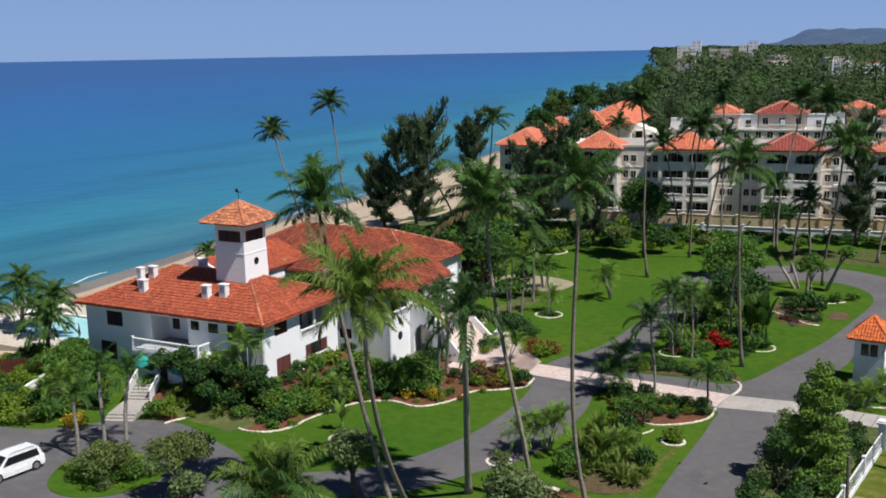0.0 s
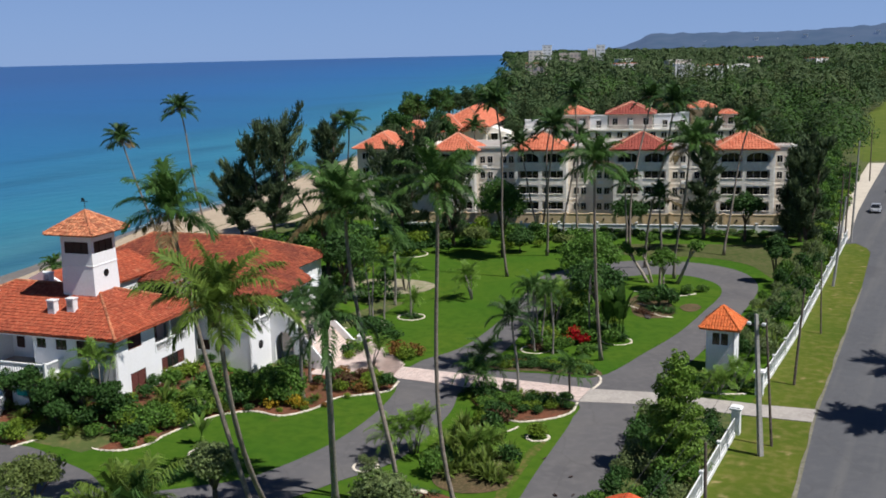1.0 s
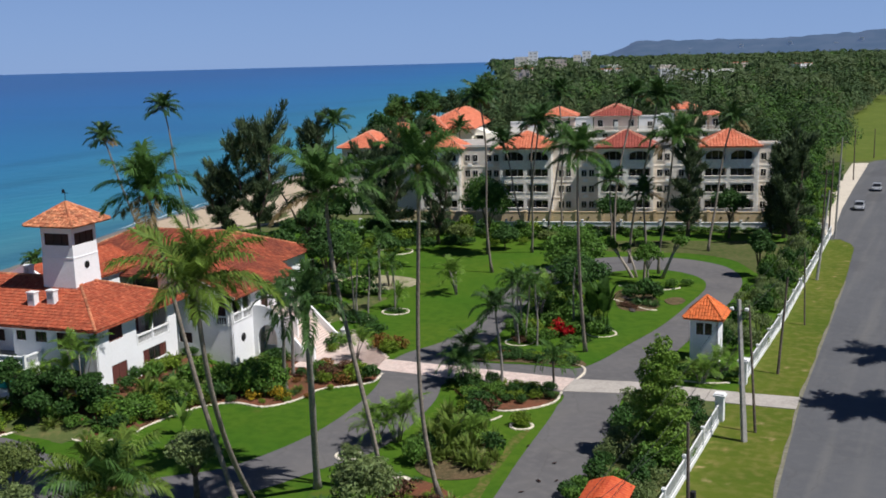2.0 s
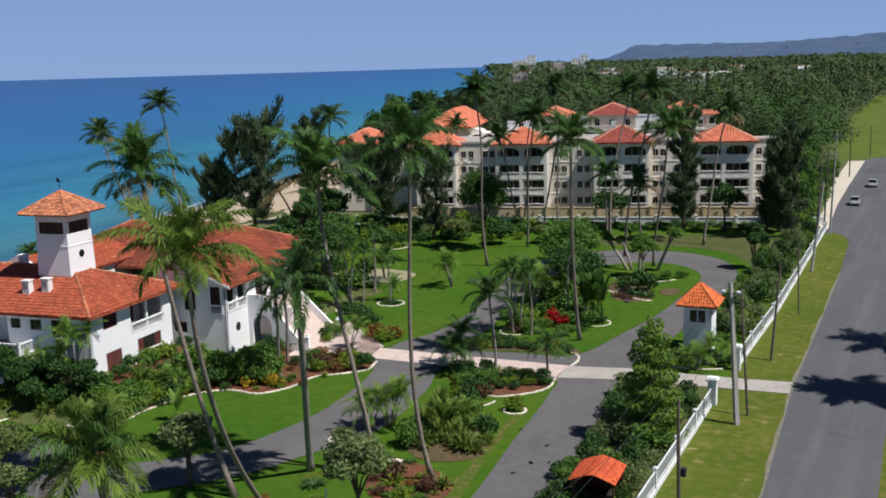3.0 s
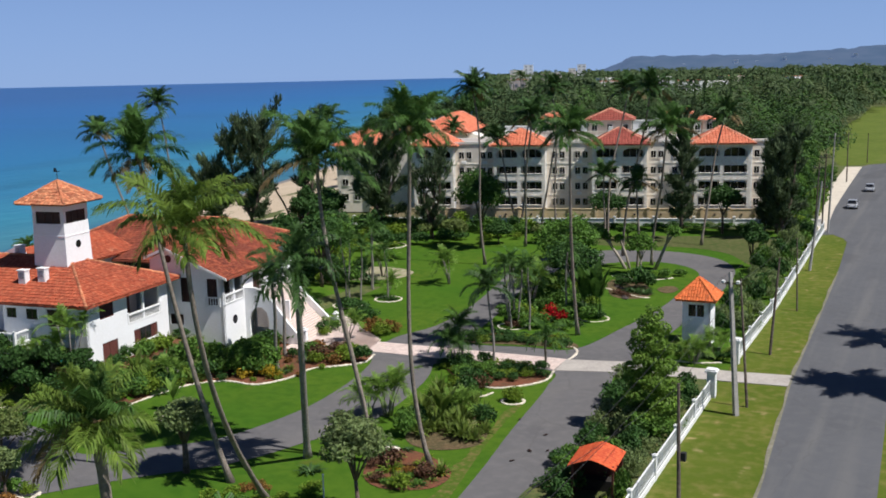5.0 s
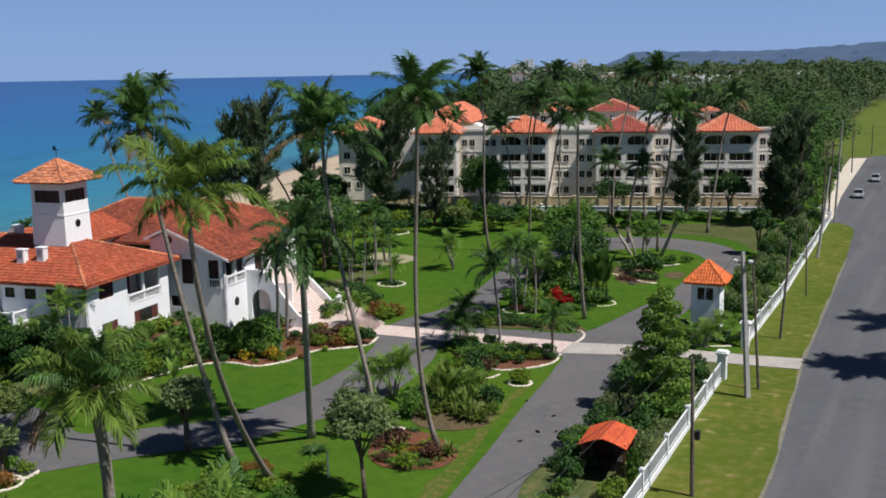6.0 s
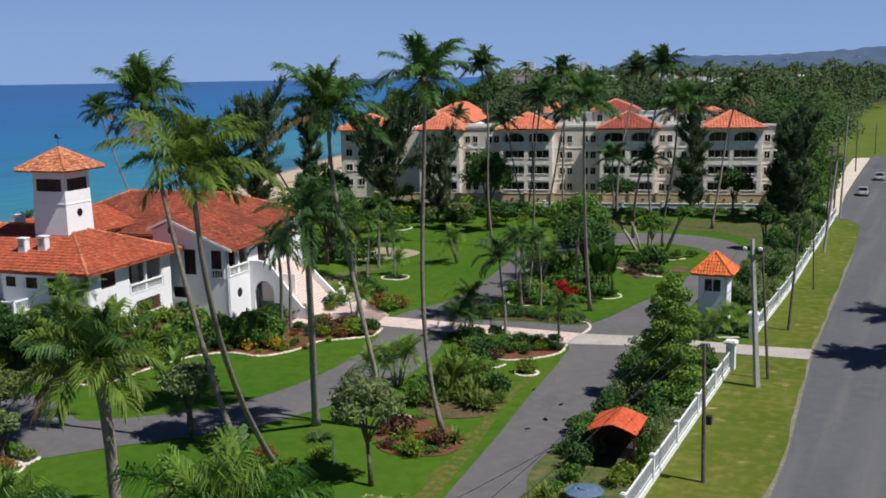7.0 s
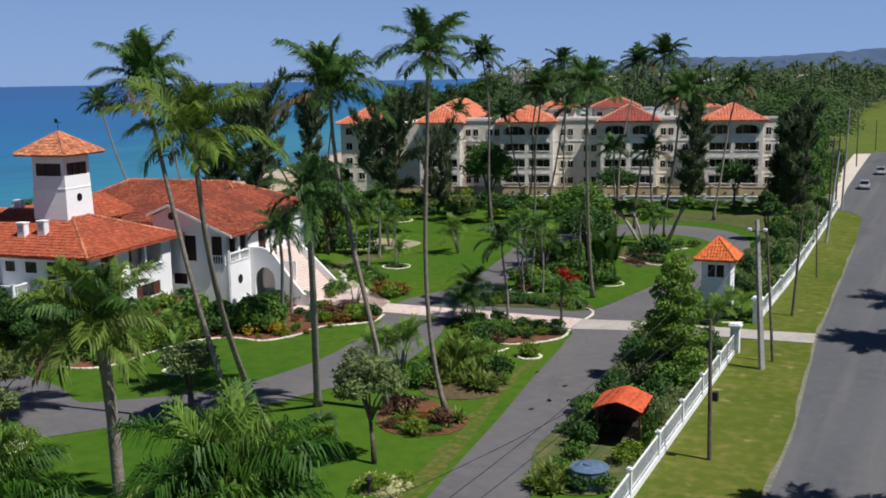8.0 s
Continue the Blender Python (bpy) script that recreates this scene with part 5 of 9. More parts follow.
def loft(bm, sections):
    """Joins cross sections (lists of points of equal length) into a closed body."""
    rings = [[bm.verts.new(p) for p in s] for s in sections]
    n = len(rings[0])
    for a, b in zip(rings, rings[1:]):
        for k in range(n):
            bm.faces.new((a[k], a[(k + 1) % n], b[(k + 1) % n], b[k]))
    bm.faces.new(rings[0][::-1])
    bm.faces.new(rings[-1])
    bmesh.ops.recalc_face_normals(bm, faces=bm.faces)


def car(x, y, rz, paint, label, suv=True, z=0.05):
    """A car facing +x: body, glasshouse, panes, wheels, lamps."""
    th = empty("car", pose(x, y, z, 0, 0, rz), label, "car", "parked cars" if suv else "cars on the road")
    L, W, H = (4.8, 0.93, 1.72) if suv else (4.4, 0.86, 1.46)

    def sec(xx, zb, zt, w):
        return [(xx, -w, zb), (xx, -w, (zb + zt) / 2), (xx, -w * 0.94, zt), (xx, w * 0.94, zt), (xx, w, (zb + zt) / 2), (xx, w, zb)]

    h = H * 0.58
    bm = bmesh.new()
    loft(bm, [sec(-L / 2, 0.42, h * 0.95, W * 0.86), sec(-L / 2 + 0.15, 0.3, h, W * 0.97), sec(-0.9, 0.25, h + 0.02, W), sec(0.6, 0.25, h, W), sec(1.3, 0.27, h * 0.96, W), sec(L / 2 - 0.3, 0.3, h * 0.84, W * 0.95), sec(L / 2, 0.4, h * 0.68, W * 0.8)])
    part("body", bm, paint, th, smooth=False)

    def roof(xx, zt, w, zb=h - 0.02):
        return [(xx, -w * 1.08, zb), (xx, -w, zt), (xx, w, zt), (xx, w * 1.08, zb)]

    bm = bmesh.new()
    rear = -L / 2 + (0.12 if suv else 0.75)
    loft(bm, [roof(rear, h + 0.02, W * 0.84), roof(rear + (0.3 if suv else 0.6), H - 0.05, W * 0.78), roof(-0.3, H, W * 0.8), roof(0.55, H - 0.05, W * 0.78), roof(1.25, h + 0.03, W * 0.84)])
    part("cabin", bm, paint, th)
    for sgn in (-1, 1):
        bm = bmesh.new()
        zs = (h + 0.06, H - 0.14)
        solid(bm, [(rear + 0.35, sgn * W * 0.90, zs[0]), (1.0, sgn * W * 0.90, zs[0]), (0.5, sgn * W * 0.815, zs[1]), (rear + 0.5, sgn * W * 0.815, zs[1])], (0, sgn * 0.03, 0))
        part("side_window", bm, M_GLASS, th)
        part("headlight", boxes((L / 2 - 0.25, L / 2 - 0.02, sgn * W * 0.62 - 0.14, sgn * W * 0.62 + 0.14, h * 0.62, h * 0.8), bevel=0.02), M_GLASS, th)
        part("tail_light", boxes((-L / 2 - 0.02, -L / 2 + 0.1, sgn * W * 0.74 - 0.09, sgn * W * 0.74 + 0.09, h * 0.65, h * 0.95), bevel=0.02), M_BLOOM, th)
        for xx in (-L / 2 + 0.85, L / 2 - 0.9):
            bm = bmesh.new()
            bmesh.ops.create_cone(bm, cap_ends=True, radius1=0.36, radius2=0.36, depth=0.24, segments=22, matrix=Matrix.Translation((xx, sgn * (W - 0.1), 0.36)) @ Matrix.Rotation(radians(90), 4, "X"))
            wh = part("wheel", bm, M_BLACK, th)
            bm = bmesh.new()
            bmesh.ops.create_cone(bm, cap_ends=True, radius1=0.23, radius2=0.2, depth=0.27, segments=18, matrix=Matrix.Translation((xx, sgn * (W - 0.1), 0.36)) @ Matrix.Rotation(radians(90), 4, "X"))
            part("rim", bm, M_GREYMETAL, wh)
        if suv:
            bm = bmesh.new()
            tube(bm, [(-1.7, sgn * 0.62, H - 0.02), (-1.6, sgn * 0.62, H + 0.06), (0.2, sgn * 0.62, H + 0.07), (0.3, sgn * 0.62, H)], 0.025, 6)
            part("roof_rail", bm, M_GREYMETAL, th)
    bm = bmesh.new()
    solid(bm, [(1.28, -W * 0.8, h + 0.06), (1.28, W * 0.8, h + 0.06), (0.6, W * 0.7, H - 0.1), (0.6, -W * 0.7, H - 0.1)], (0.03, 0, 0.03))
    part("windscreen", bm, M_GLASS, th)
    bm = bmesh.new()
    solid(bm, [(rear - 0.02, -W * 0.75, h + 0.1), (rear - 0.02, W * 0.75, h + 0.1), (rear + 0.26, W * 0.7, H - 0.14), (rear + 0.26, -W * 0.7, H - 0.14)], (-0.03, 0, 0.0))
    part("rear_window", bm, M_GLASS, th)
    part("bumper", boxes((L / 2 - 0.12, L / 2 + 0.03, -W * 0.8, W * 0.8, 0.34, 0.52), (-L / 2 - 0.04, -L / 2 + 0.1, -W * 0.85, W * 0.85, 0.38, 0.58), bevel=0.03), paint, th)
    return th


M_CARWHITE = surface("white_car_paint", (0.80, 0.80, 0.80), (0.76, 0.76, 0.76), None, 1, 4, 0.25, spec=0.6)
M_CARSILVER = surface("silver_car_paint", (0.55, 0.56, 0.58), None, None, 1, 4, 0.3, metal=0.4)

build_lodge()
build_fence(38.6, 79.3, 79.9, 27)
build_fence(90.6, 168.0, 89.8, 21)
up = utility_pole(-12.1, 76.1, 10.45, (-0.75, 0.6), M_POLECON, "tall pale square concrete utility pole on the verge", 0.24, [(9.6, 0.62)], True)
for sx in (-1, 1):
    part("lamp_head", boxes((-0.69 + sx * 0.52 - 0.14, -0.69 + sx * 0.52 + 0.14, 0.32, 0.6, 9.66, 9.88), bevel=0.04), M_WHITE, up, "small white floodlight")
utility_pole(-11.7, 78.3, 9.6, (-0.8, 0.5), M_POLEWOOD, "dark leaning timber pole beside the concrete pole", 0.11)
utility_pole(-12.5, 93.6, 8.6, (0.5, 0.6), M_POLEWOOD, "dark timber utility pole leaning over the verge", 0.13)
utility_pole(-12.6, 111.6, 7.6, (-0.3, 0.4), M_POLEWOOD, "thin dark timber utility pole", 0.09)
utility_pole(-11.75, 57.3, 7.7, (-0.2, 0.3), M_POLEWOOD, "dark timber utility pole with a meter box beside the fence", 0.13)
utility_pole(-14.2, 134.3, 11.0, (1.0, 0.8), M_POLECON, "grey concrete utility pole by the hedge", 0.18, [(10.2, 0.8)])
utility_pole(-16.3, 156.2, 11.2, (0.4, 0), M_POLEWOOD, "dark timber utility pole by the road", 0.14, [(10.6, 0.7)])
utility_pole(-15.4, 165.2, 15.0, (0.5, 0), M_POLECON, "tall grey concrete utility pole by the pavement", 0.17, [(14.2, 0.8)])
utility_pole(-16.4, 166.4, 11.8, (0.3, 0), M_POLEWOOD, "dark timber utility pole beside the concrete pole", 0.14, [(11.2, 0.8)])
utility_pole(-19.45, 238.3, 10.8, (0, 0), M_POLEWOOD, "dark timber utility pole along the pavement", 0.15, [(10.2, 0.8)])
utility_pole(-19.0, 287.0, 7.5, (0, 0), M_POLEWOOD, "dark timber utility pole beyond the bend of the road", 0.14)
mb = empty("meter_box", pose(-11.62, 57.15, 3.4), "small dark meter box strapped to a timber pole", "meter box")
part("case", boxes((-0.02, 0.26, -0.16, 0.16, 0, 0.5), bevel=0.02), M_BLACK, mb)
for dx in (-0.75, 0.75):
    wire((-12.75 + dx, 76.7, 9.95), (-13.3 + dx, 135.0, 10.5), 1.2)
    wire((-12.75 + dx, 76.7, 9.95), (-13.5 + dx * 0.5, 22, 8.6), 1.2)
    wire((-13.3 + dx, 135.0, 10.5), (-14.95 + dx, 165.2, 14.35), 0.7)
    wire((-14.95 + dx, 165.2, 14.35), (-19.45 + dx, 238.3, 10.4), 1.4)
wire((-11.95, 57.6, 7.6), (-12.0, 76.7, 9.2), 0.35)
wire((-11.95, 57.6, 7.5), (-17.8, 33.0, 6.2), 0.5)
car(-66.3, 41.6, -90, M_CARWHITE, "white sport utility car parked on the driveway")
car(-14.6, 196.0, -88, M_CARSILVER, "silver saloon car on the road", False)
car(-13.7, 223.0, -88, M_CARSILVER, "grey saloon car further along the road", False)


# ---------------------------------------------------------------- plants: builders
def frond_mesh(name, mat, length, elev, droop, pairs, leaf_len, leaf_w, hang, seed, rach_r=0.035, vee=35.0, ruffle=9.0, sweep=70):
    """One feather frond along +x: a drooping midrib with two rows of narrow leaflets."""
    rng = np.random.default_rng(seed)
    n = 12
    pts, a = [np.zeros(3)], elev
    for i in range(n):
        t = (i + 0.5) / n
        a_i = radians(a - droop * t ** 1.5)
        pts.append(pts[-1] + np.array([math.cos(a_i), 0, math.sin(a_i)]) * length / n)
    pts = np.array(pts)
    verts, faces = [], []
    for i in range(n):
        r0, r1 = rach_r * (1 - i / n * 0.8), rach_r * (1 - (i + 1) / n * 0.8)
        b = len(verts)
        for p, r in ((pts[i], r0), (pts[i + 1], r1)):
            verts += [p + (0, -r, 0), p + (0, 0, r), p + (0, r, 0)]
        faces += [(b, b + 3, b + 4, b + 1), (b + 1, b + 4, b + 5, b + 2)]
    for k in range(pairs):
        s = 0.14 + 0.86 * (k + 0.5) / pairs
        f = s * n
        i = min(int(f), n - 1)
        p = pts[i] + (pts[i + 1] - pts[i]) * (f - i)
        d = (pts[i + 1] - pts[i])
        d /= np.linalg.norm(d)
        up = np.array([-d[2], 0, d[0]])
        ll = leaf_len * (0.4 + 0.6 * math.sin(math.pi * (0.10 + 0.74 * s)) ** 0.7)
        for sgn in (-1, 1):
            fwd = radians(sweep - 34 * s + rng.normal(0, 6))
            v = radians(vee + rng.normal(0, ruffle))
            out = d * math.cos(fwd) + (np.array([0, sgn, 0]) * math.cos(v) + up * math.sin(v)) * math.sin(fwd)
            l = ll * rng.uniform(0.85, 1.1)
            q0, q1 = p, p + out * l * 0.5
            bend = out - np.array([0, 0, hang * rng.uniform(0.6, 1.4)])
            bend /= np.linalg.norm(bend)
            q2 = q1 + bend * l * 0.5
            w = np.cross(out, up + np.array([0, sgn * 0.3, 0]))
            w = w / (np.linalg.norm(w) + 1e-9) * leaf_w
            b = len(verts)
            verts += [q0 - w * 0.5, q0 + w * 0.5, q1 - w, q1 + w, q2 - w * 0.15, q2 + w * 0.15]
            faces += [(b, b + 1, b + 3, b + 2), (b + 2, b + 3, b + 5, b + 4)]
    return mesh_from(name, verts, faces, mat)


ELEVS = (77, 61, 45, 29, 12, -10)


def frond_set(tag, mat, length, pairs, leaf_len, leaf_w, hang, droops=(28, 48, 66, 80, 75, 50), old=None, vee=35.0, seed=0, ruffle=9.0):
    out = []
    for i, (e, dr) in enumerate(zip(ELEVS, droops)):
        for j in range(2):
            m = old if old and i == len(ELEVS) - 1 and j == 1 else mat
            out.append(frond_mesh(tag + "_frond", m, length * (0.82 if i == 0 else 1.0) * (0.95 + 0.1 * j), e + 6 * j - 3, dr, pairs, leaf_len, leaf_w, hang, seed + i * 7 + j, vee=vee, ruffle=ruffle))
    return out


COCO = frond_set("coconut", M_FROND, 3.7, 66, 1.2, 0.042, 1.0, (34, 54, 66, 70, 62, 34), old=M_FRONDDRY, seed=11, vee=20.0)
COCOY = frond_set("young_coconut", M_FRONDY, 4.0, 72, 1.3, 0.040, 1.0, (32, 50, 62, 70, 64, 36), old=M_FRONDDRY, seed=31, vee=20.0)
YOUNG = frond_set("young_palm", M_FRONDY, 2.8, 64, 1.05, 0.032, 1.2, (14, 30, 48, 64, 76, 50), old=M_FRONDDRY, seed=41, vee=22.0)
# darker upper fronds put the shade of the crown's centre into colour
for me in YOUNG[1:6:2]:
    me.materials.clear()
    me.materials.append(M_FROND)
COCOFAR = frond_set("tall_coconut", M_FRONDDARK, 3.1, 38, 0.98, 0.066, 0.9, (30, 50, 66, 74, 68, 40), old=M_FRONDDRY, seed=51, vee=20.0)
ROYAL = frond_set("royal_palm", M_FRONDDARK, 3.1, 56, 0.95, 0.038, 1.1, (34, 56, 74, 86, 84, 62), seed=71)
ARECA = frond_set("areca", M_FRONDBRIGHT, 2.3, 24, 0.6, 0.03, 0.5, (45, 70, 90, 90, 80, 60), seed=91)
SMALLP = frond_set("small_palm", M_FROND, 2.0, 24, 0.55, 0.028, 0.7, (50, 80, 100, 105, 90, 60), seed=111)
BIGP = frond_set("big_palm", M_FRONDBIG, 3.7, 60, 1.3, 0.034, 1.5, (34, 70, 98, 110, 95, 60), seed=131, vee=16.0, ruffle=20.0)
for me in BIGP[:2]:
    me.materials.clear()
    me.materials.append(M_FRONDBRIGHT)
POOLP = frond_set("pool_palm", M_FROND, 3.4, 46, 0.95, 0.05, 1.3, (45, 75, 95, 100, 80, 45), seed=151)


NUT = []


def palm(x, y, top, hgt, fronds, count, label, r=0.17, r2=0.1, bend=0.3, trunk=None, size=1.0, group="coconut palms", seed=0, low=-0.2, name="palm_tree", shaft=None, nuts=True, twist=0.0, sides=8, spread=1.1, bow=None):
    """A palm: ringed trunk that curves from its foot to the crown, and separate fronds."""
    rng = random.Random(seed * 31 + 7)
    z0 = h1(x, y)
    th = empty(name, pose(x, y, z0), label, "palm tree", group)
    hgt -= z0
    n = 14
    pts, rad = [], []
    tx, ty = top[0] - x, top[1] - y
    for i in range(n + 1):
        t = i / n
        s = t ** (1 + bend) if bend >= 0 else 1 - (1 - t) ** (1 - bend)
        wob = 0.12 * math.sin(t * 7 + seed) * (hgt / 15) + twist * math.sin(t * math.pi * 2)
        p = Vector((tx * s + wob, ty * s + wob * 0.6, low + (hgt - low) * t))
        if bow:
            # a trunk bowed twice: two handles (x, y, z) between the foot and the crown
            q1, q2 = (Vector(q) - Vector((x, y, z0)) for q in bow)
            p = q1 * (3 * t * (1 - t) ** 2) + q2 * (3 * t * t * (1 - t)) + Vector((tx, ty, hgt)) * t ** 3 + Vector((0, 0, low)) * (1 - t) ** 3
        pts.append(tuple(p))
        rad.append((r + 0.12 * max(0, 0.08 - t) / 0.08) * (1 - t) + r2 * t + (0.01 if i % 2 else 0))
    bm = bmesh.new()
    tube(bm, pts, rad, sides)
    part("trunk", bm, trunk or M_TRUNK, th, smooth=True)
    c = Vector(pts[-1])
    if shaft:
        bm = bmesh.new()
        tube(bm, [c - Vector((0, 0, 0.1)), c + Vector((0, 0, 0.6)), c + Vector((0, 0, 1.5))], [r2 * 1.1, r2 * 1.3, r2 * 0.5], 8)
        part("crownshaft", bm, shaft, th, "smooth green crownshaft", smooth=True)
        c = c + Vector((0, 0, 1.3))
    if nuts:
        if not NUT:
            bm = bmesh.new()
            bmesh.ops.create_icosphere(bm, subdivisions=1, radius=0.15)
            NUT.append(bpy.data.meshes.new("coconut"))
            bm.to_mesh(NUT[0])
            bm.free()
            NUT[0].materials.append(M_FRONDY)
        for k in range(5):
            a = rng.uniform(0, 6.28)
            put("coconut", NUT[0], th, Matrix.Translation(c + Vector((math.cos(a) * 0.28, math.sin(a) * 0.28, -0.25 - rng.uniform(0, 0.25)))))
    bm = bmesh.new()
    bmesh.ops.create_icosphere(bm, subdivisions=2, radius=r2 * 2.0, matrix=Matrix.Translation(c) @ Matrix.Diagonal((1, 1, 1.7, 1)))
    part("heart", bm, M_FRONDDRY if nuts else M_FROND, th)
    ga = rng.uniform(0, 6.28)
    for k in range(count):
        t = (k + 0.5) / count
        lvl = min(len(ELEVS) - 1, int(t ** spread * len(ELEVS)))
        me = fronds[lvl * 2 + rng.randint(0, 1)]
        a = ga + k * 2.39996 + rng.uniform(-0.25, 0.25)
        s = size * rng.uniform(0.86, 1.1)
        m = Matrix.Translation(c) @ Matrix.Rotation(a, 4, "Z") @ Matrix.Rotation(rng.uniform(-0.15, 0.15), 4, "Y") @ Matrix.Rotation(rng.uniform(-0.3, 0.3), 4, "X") @ Matrix.Scale(s, 4)
        put("frond", me, th, m)
    return th


def clump_palm(x, y, stems, hgt, fronds, label, size=1.0, seed=0, group="clumping palms"):
    """Several thin palm stems from one root, each with a small crown."""
    rng = random.Random(seed + 91)
    th = empty("clumping_palm", pose(x, y, h1(x, y)), label, "palm", group)
    for s in range(stems):
        a, d = rng.uniform(0, 6.28), rng.uniform(0.1, 0.6)
        tip = Vector((math.cos(a) * (d + hgt * 0.18), math.sin(a) * (d + hgt * 0.18), hgt * rng.uniform(0.6, 1.0)))
        bm = bmesh.new()
        tube(bm, [(math.cos(a) * d * 0.5, math.sin(a) * d * 0.5, -0.1), tip * 0.55, tip], [0.07, 0.05, 0.04], 6)
        part("stem", bm, M_ROYAL, th, smooth=True)
        for k in range(8):
            lvl = min(4, int(k / 8 * 5))
            m = Matrix.Translation(tip) @ Matrix.Rotation(k * 2.4 + rng.uniform(-0.3, 0.3), 4, "Z") @ Matrix.Rotation(rng.uniform(-0.2, 0.2), 4, "X") @ Matrix.Scale(size * rng.uniform(0.8, 1.1), 4)
            put("frond", fronds[lvl * 2 + rng.randint(0, 1)], th, m)
    return th


def leaf_cloud(lobes, n, size, seed, flat=0.35, long=1.6, fill=0.75):
    """Vertices and faces of many small leaves over a set of lobes (x, y, z, rx, ry, rz)."""
    rng = np.random.default_rng(seed)
    L = np.array(lobes, float)
    vol = L[:, 3] * L[:, 4] + L[:, 3] * L[:, 5]
    pick = rng.choice(len(L), n, p=vol / vol.sum())
    d = rng.normal(size=(n, 3))
    d /= np.linalg.norm(d, axis=1)[:, None]
    rad = fill + (1 - fill) * rng.random(n) ** 0.6
    rad *= 1 + rng.normal(0, 0.07, n)
    c = L[pick, :3] + d * L[pick, 3:] * rad[:, None]
    nrm = d * 0.7 + rng.normal(0, flat + 0.25, (n, 3)) + (0, 0, 0.35)
    nrm /= np.linalg.norm(nrm, axis=1)[:, None]
    t = np.cross(nrm, rng.normal(size=(n, 3)))
    t /= np.linalg.norm(t, axis=1)[:, None]
    b = np.cross(nrm, t)
    s = size * rng.uniform(0.6, 1.3, n)[:, None]
    V = np.stack([c - t * s * long * 0.5, c - b * s * 0.42 + nrm * s * 0.1, c + t * s * long * 0.5, c + b * s * 0.42 + nrm * s * 0.1], 1)
    return V.reshape(-1, 3), np.arange(n * 4).reshape(-1, 4)


def lobes_for(r, h, count, seed, squash=0.8, base=0.0):
    rng = np.random.default_rng(seed)
    out = []
    for i in range(count):
        a = i * 2.4 + rng.uniform(-0.4, 0.4)
        d = r * (0.62 if count < 12 else 0.72) * math.sqrt((i + 0.3) / count)
        q = r * (rng.uniform(0.38, 0.58) if count < 12 else rng.uniform(0.2, 0.46))
        z = base + (h - base) * (0.5 + 0.42 * (1 - (d / r) ** 2) * rng.uniform(0.5, 1.0) - 0.2 * rng.random())
        out.append((math.cos(a) * d, math.sin(a) * d, z, q, q, min(q * squash, z * 0.95 if base == 0 else q)))
    return out


SHRUBS = {}


def shrub_mesh(kind, mat, n=420, size=0.17, r=1.0, h=1.2, count=7, seed=0, long=1.6):
    V, F = leaf_cloud(lobes_for(r, h, count, seed), n, size, seed, long=long)
    SHRUBS.setdefault(kind, []).append(mesh_from(kind, V, F.tolist(), mat))


def spiky_mesh(kind, mat, n, length, width, seed, up=0.7):
    rng = np.random.default_rng(seed)
    verts, faces = [], []
    for i in range(n):
        a, e = rng.uniform(0, 6.28), rng.uniform(0.25, 1.45) * up + 0.2
        l = length * rng.uniform(0.7, 1.15)
        o = np.array([math.cos(a), math.sin(a), 0])
        d0 = o * math.cos(e) + np.array([0, 0, math.sin(e)])
        q0 = o * rng.uniform(0, 0.15)
        q1 = q0 + d0 * l * 0.6
        d1 = d0 - np.array([0, 0, 0.55])
        q2 = q1 + d1 / np.linalg.norm(d1) * l * 0.4
        w = np.cross(d0, (0, 0, 1.0))
        w = w / np.linalg.norm(w) * width
        b = len(verts)
        verts += [q0 - w * 0.5, q0 + w * 0.5, q1 - w, q1 + w, q2 - w * 0.05, q2 + w * 0.05]
        faces += [(b, b + 1, b + 3, b + 2), (b + 2, b + 3, b + 5, b + 4)]
    SHRUBS.setdefault(kind, []).append(mesh_from(kind, verts, faces, mat))


for s in range(3):
    shrub_mesh("green_shrub", M_LEAF, 500, 0.165, 1.0, 1.35, 8, 100 + s)
    shrub_mesh("dark_shrub", M_LEAFDARK, 500, 0.165, 1.0, 1.35, 8, 200 + s)
    shrub_mesh("lime_shrub", M_LEAFLIME, 440, 0.16, 1.0, 1.1, 7, 300 + s)
    shrub_mesh("grey_shrub", M_LEAFGREY, 620, 0.13, 1.0, 1.3, 8, 400 + s)
V, F = leaf_cloud([(0, 0, 0.55, 0.95, 0.95, 0.62), (0.25, 0.1, 0.7, 0.7, 0.7, 0.5)], 2200, 0.11, 350, fill=0.88)
SHRUBS["clipped_shrub"] = [mesh_from("clipped_shrub", V, F.tolist(), M_LEAF)]
for s in range(2):
    shrub_mesh("maroon_shrub", M_LEAFRED, 480, 0.15, 1.0, 1.1, 7, 500 + s)
    shrub_mesh("yellow_croton", M_LEAFYELLOW, 420, 0.16, 1.0, 1.1, 6, 600 + s)
    shrub_mesh("orange_croton", M_LEAFORANGE, 460, 0.15, 1.0, 0.9, 6, 700 + s)
    shrub_mesh("red_bougainvillea", M_BLOOM, 480, 0.15, 1.0, 1.3, 7, 800 + s)
    spiky_mesh("spiky_dracaena", M_LEAFLIME, 60, 1.1, 0.05, 900 + s)
    spiky_mesh("variegated_clump", M_VARIEGATED, 80, 0.8, 0.07, 960 + s, 0.7)
    spiky_mesh("dark_cycad", M_FRONDDARK, 70, 1.2, 0.06, 920 + s, 0.5)
    spiky_mesh("strap_leaf_clump", M_STRAP, 70, 1.3, 0.08, 940 + s, 0.8)

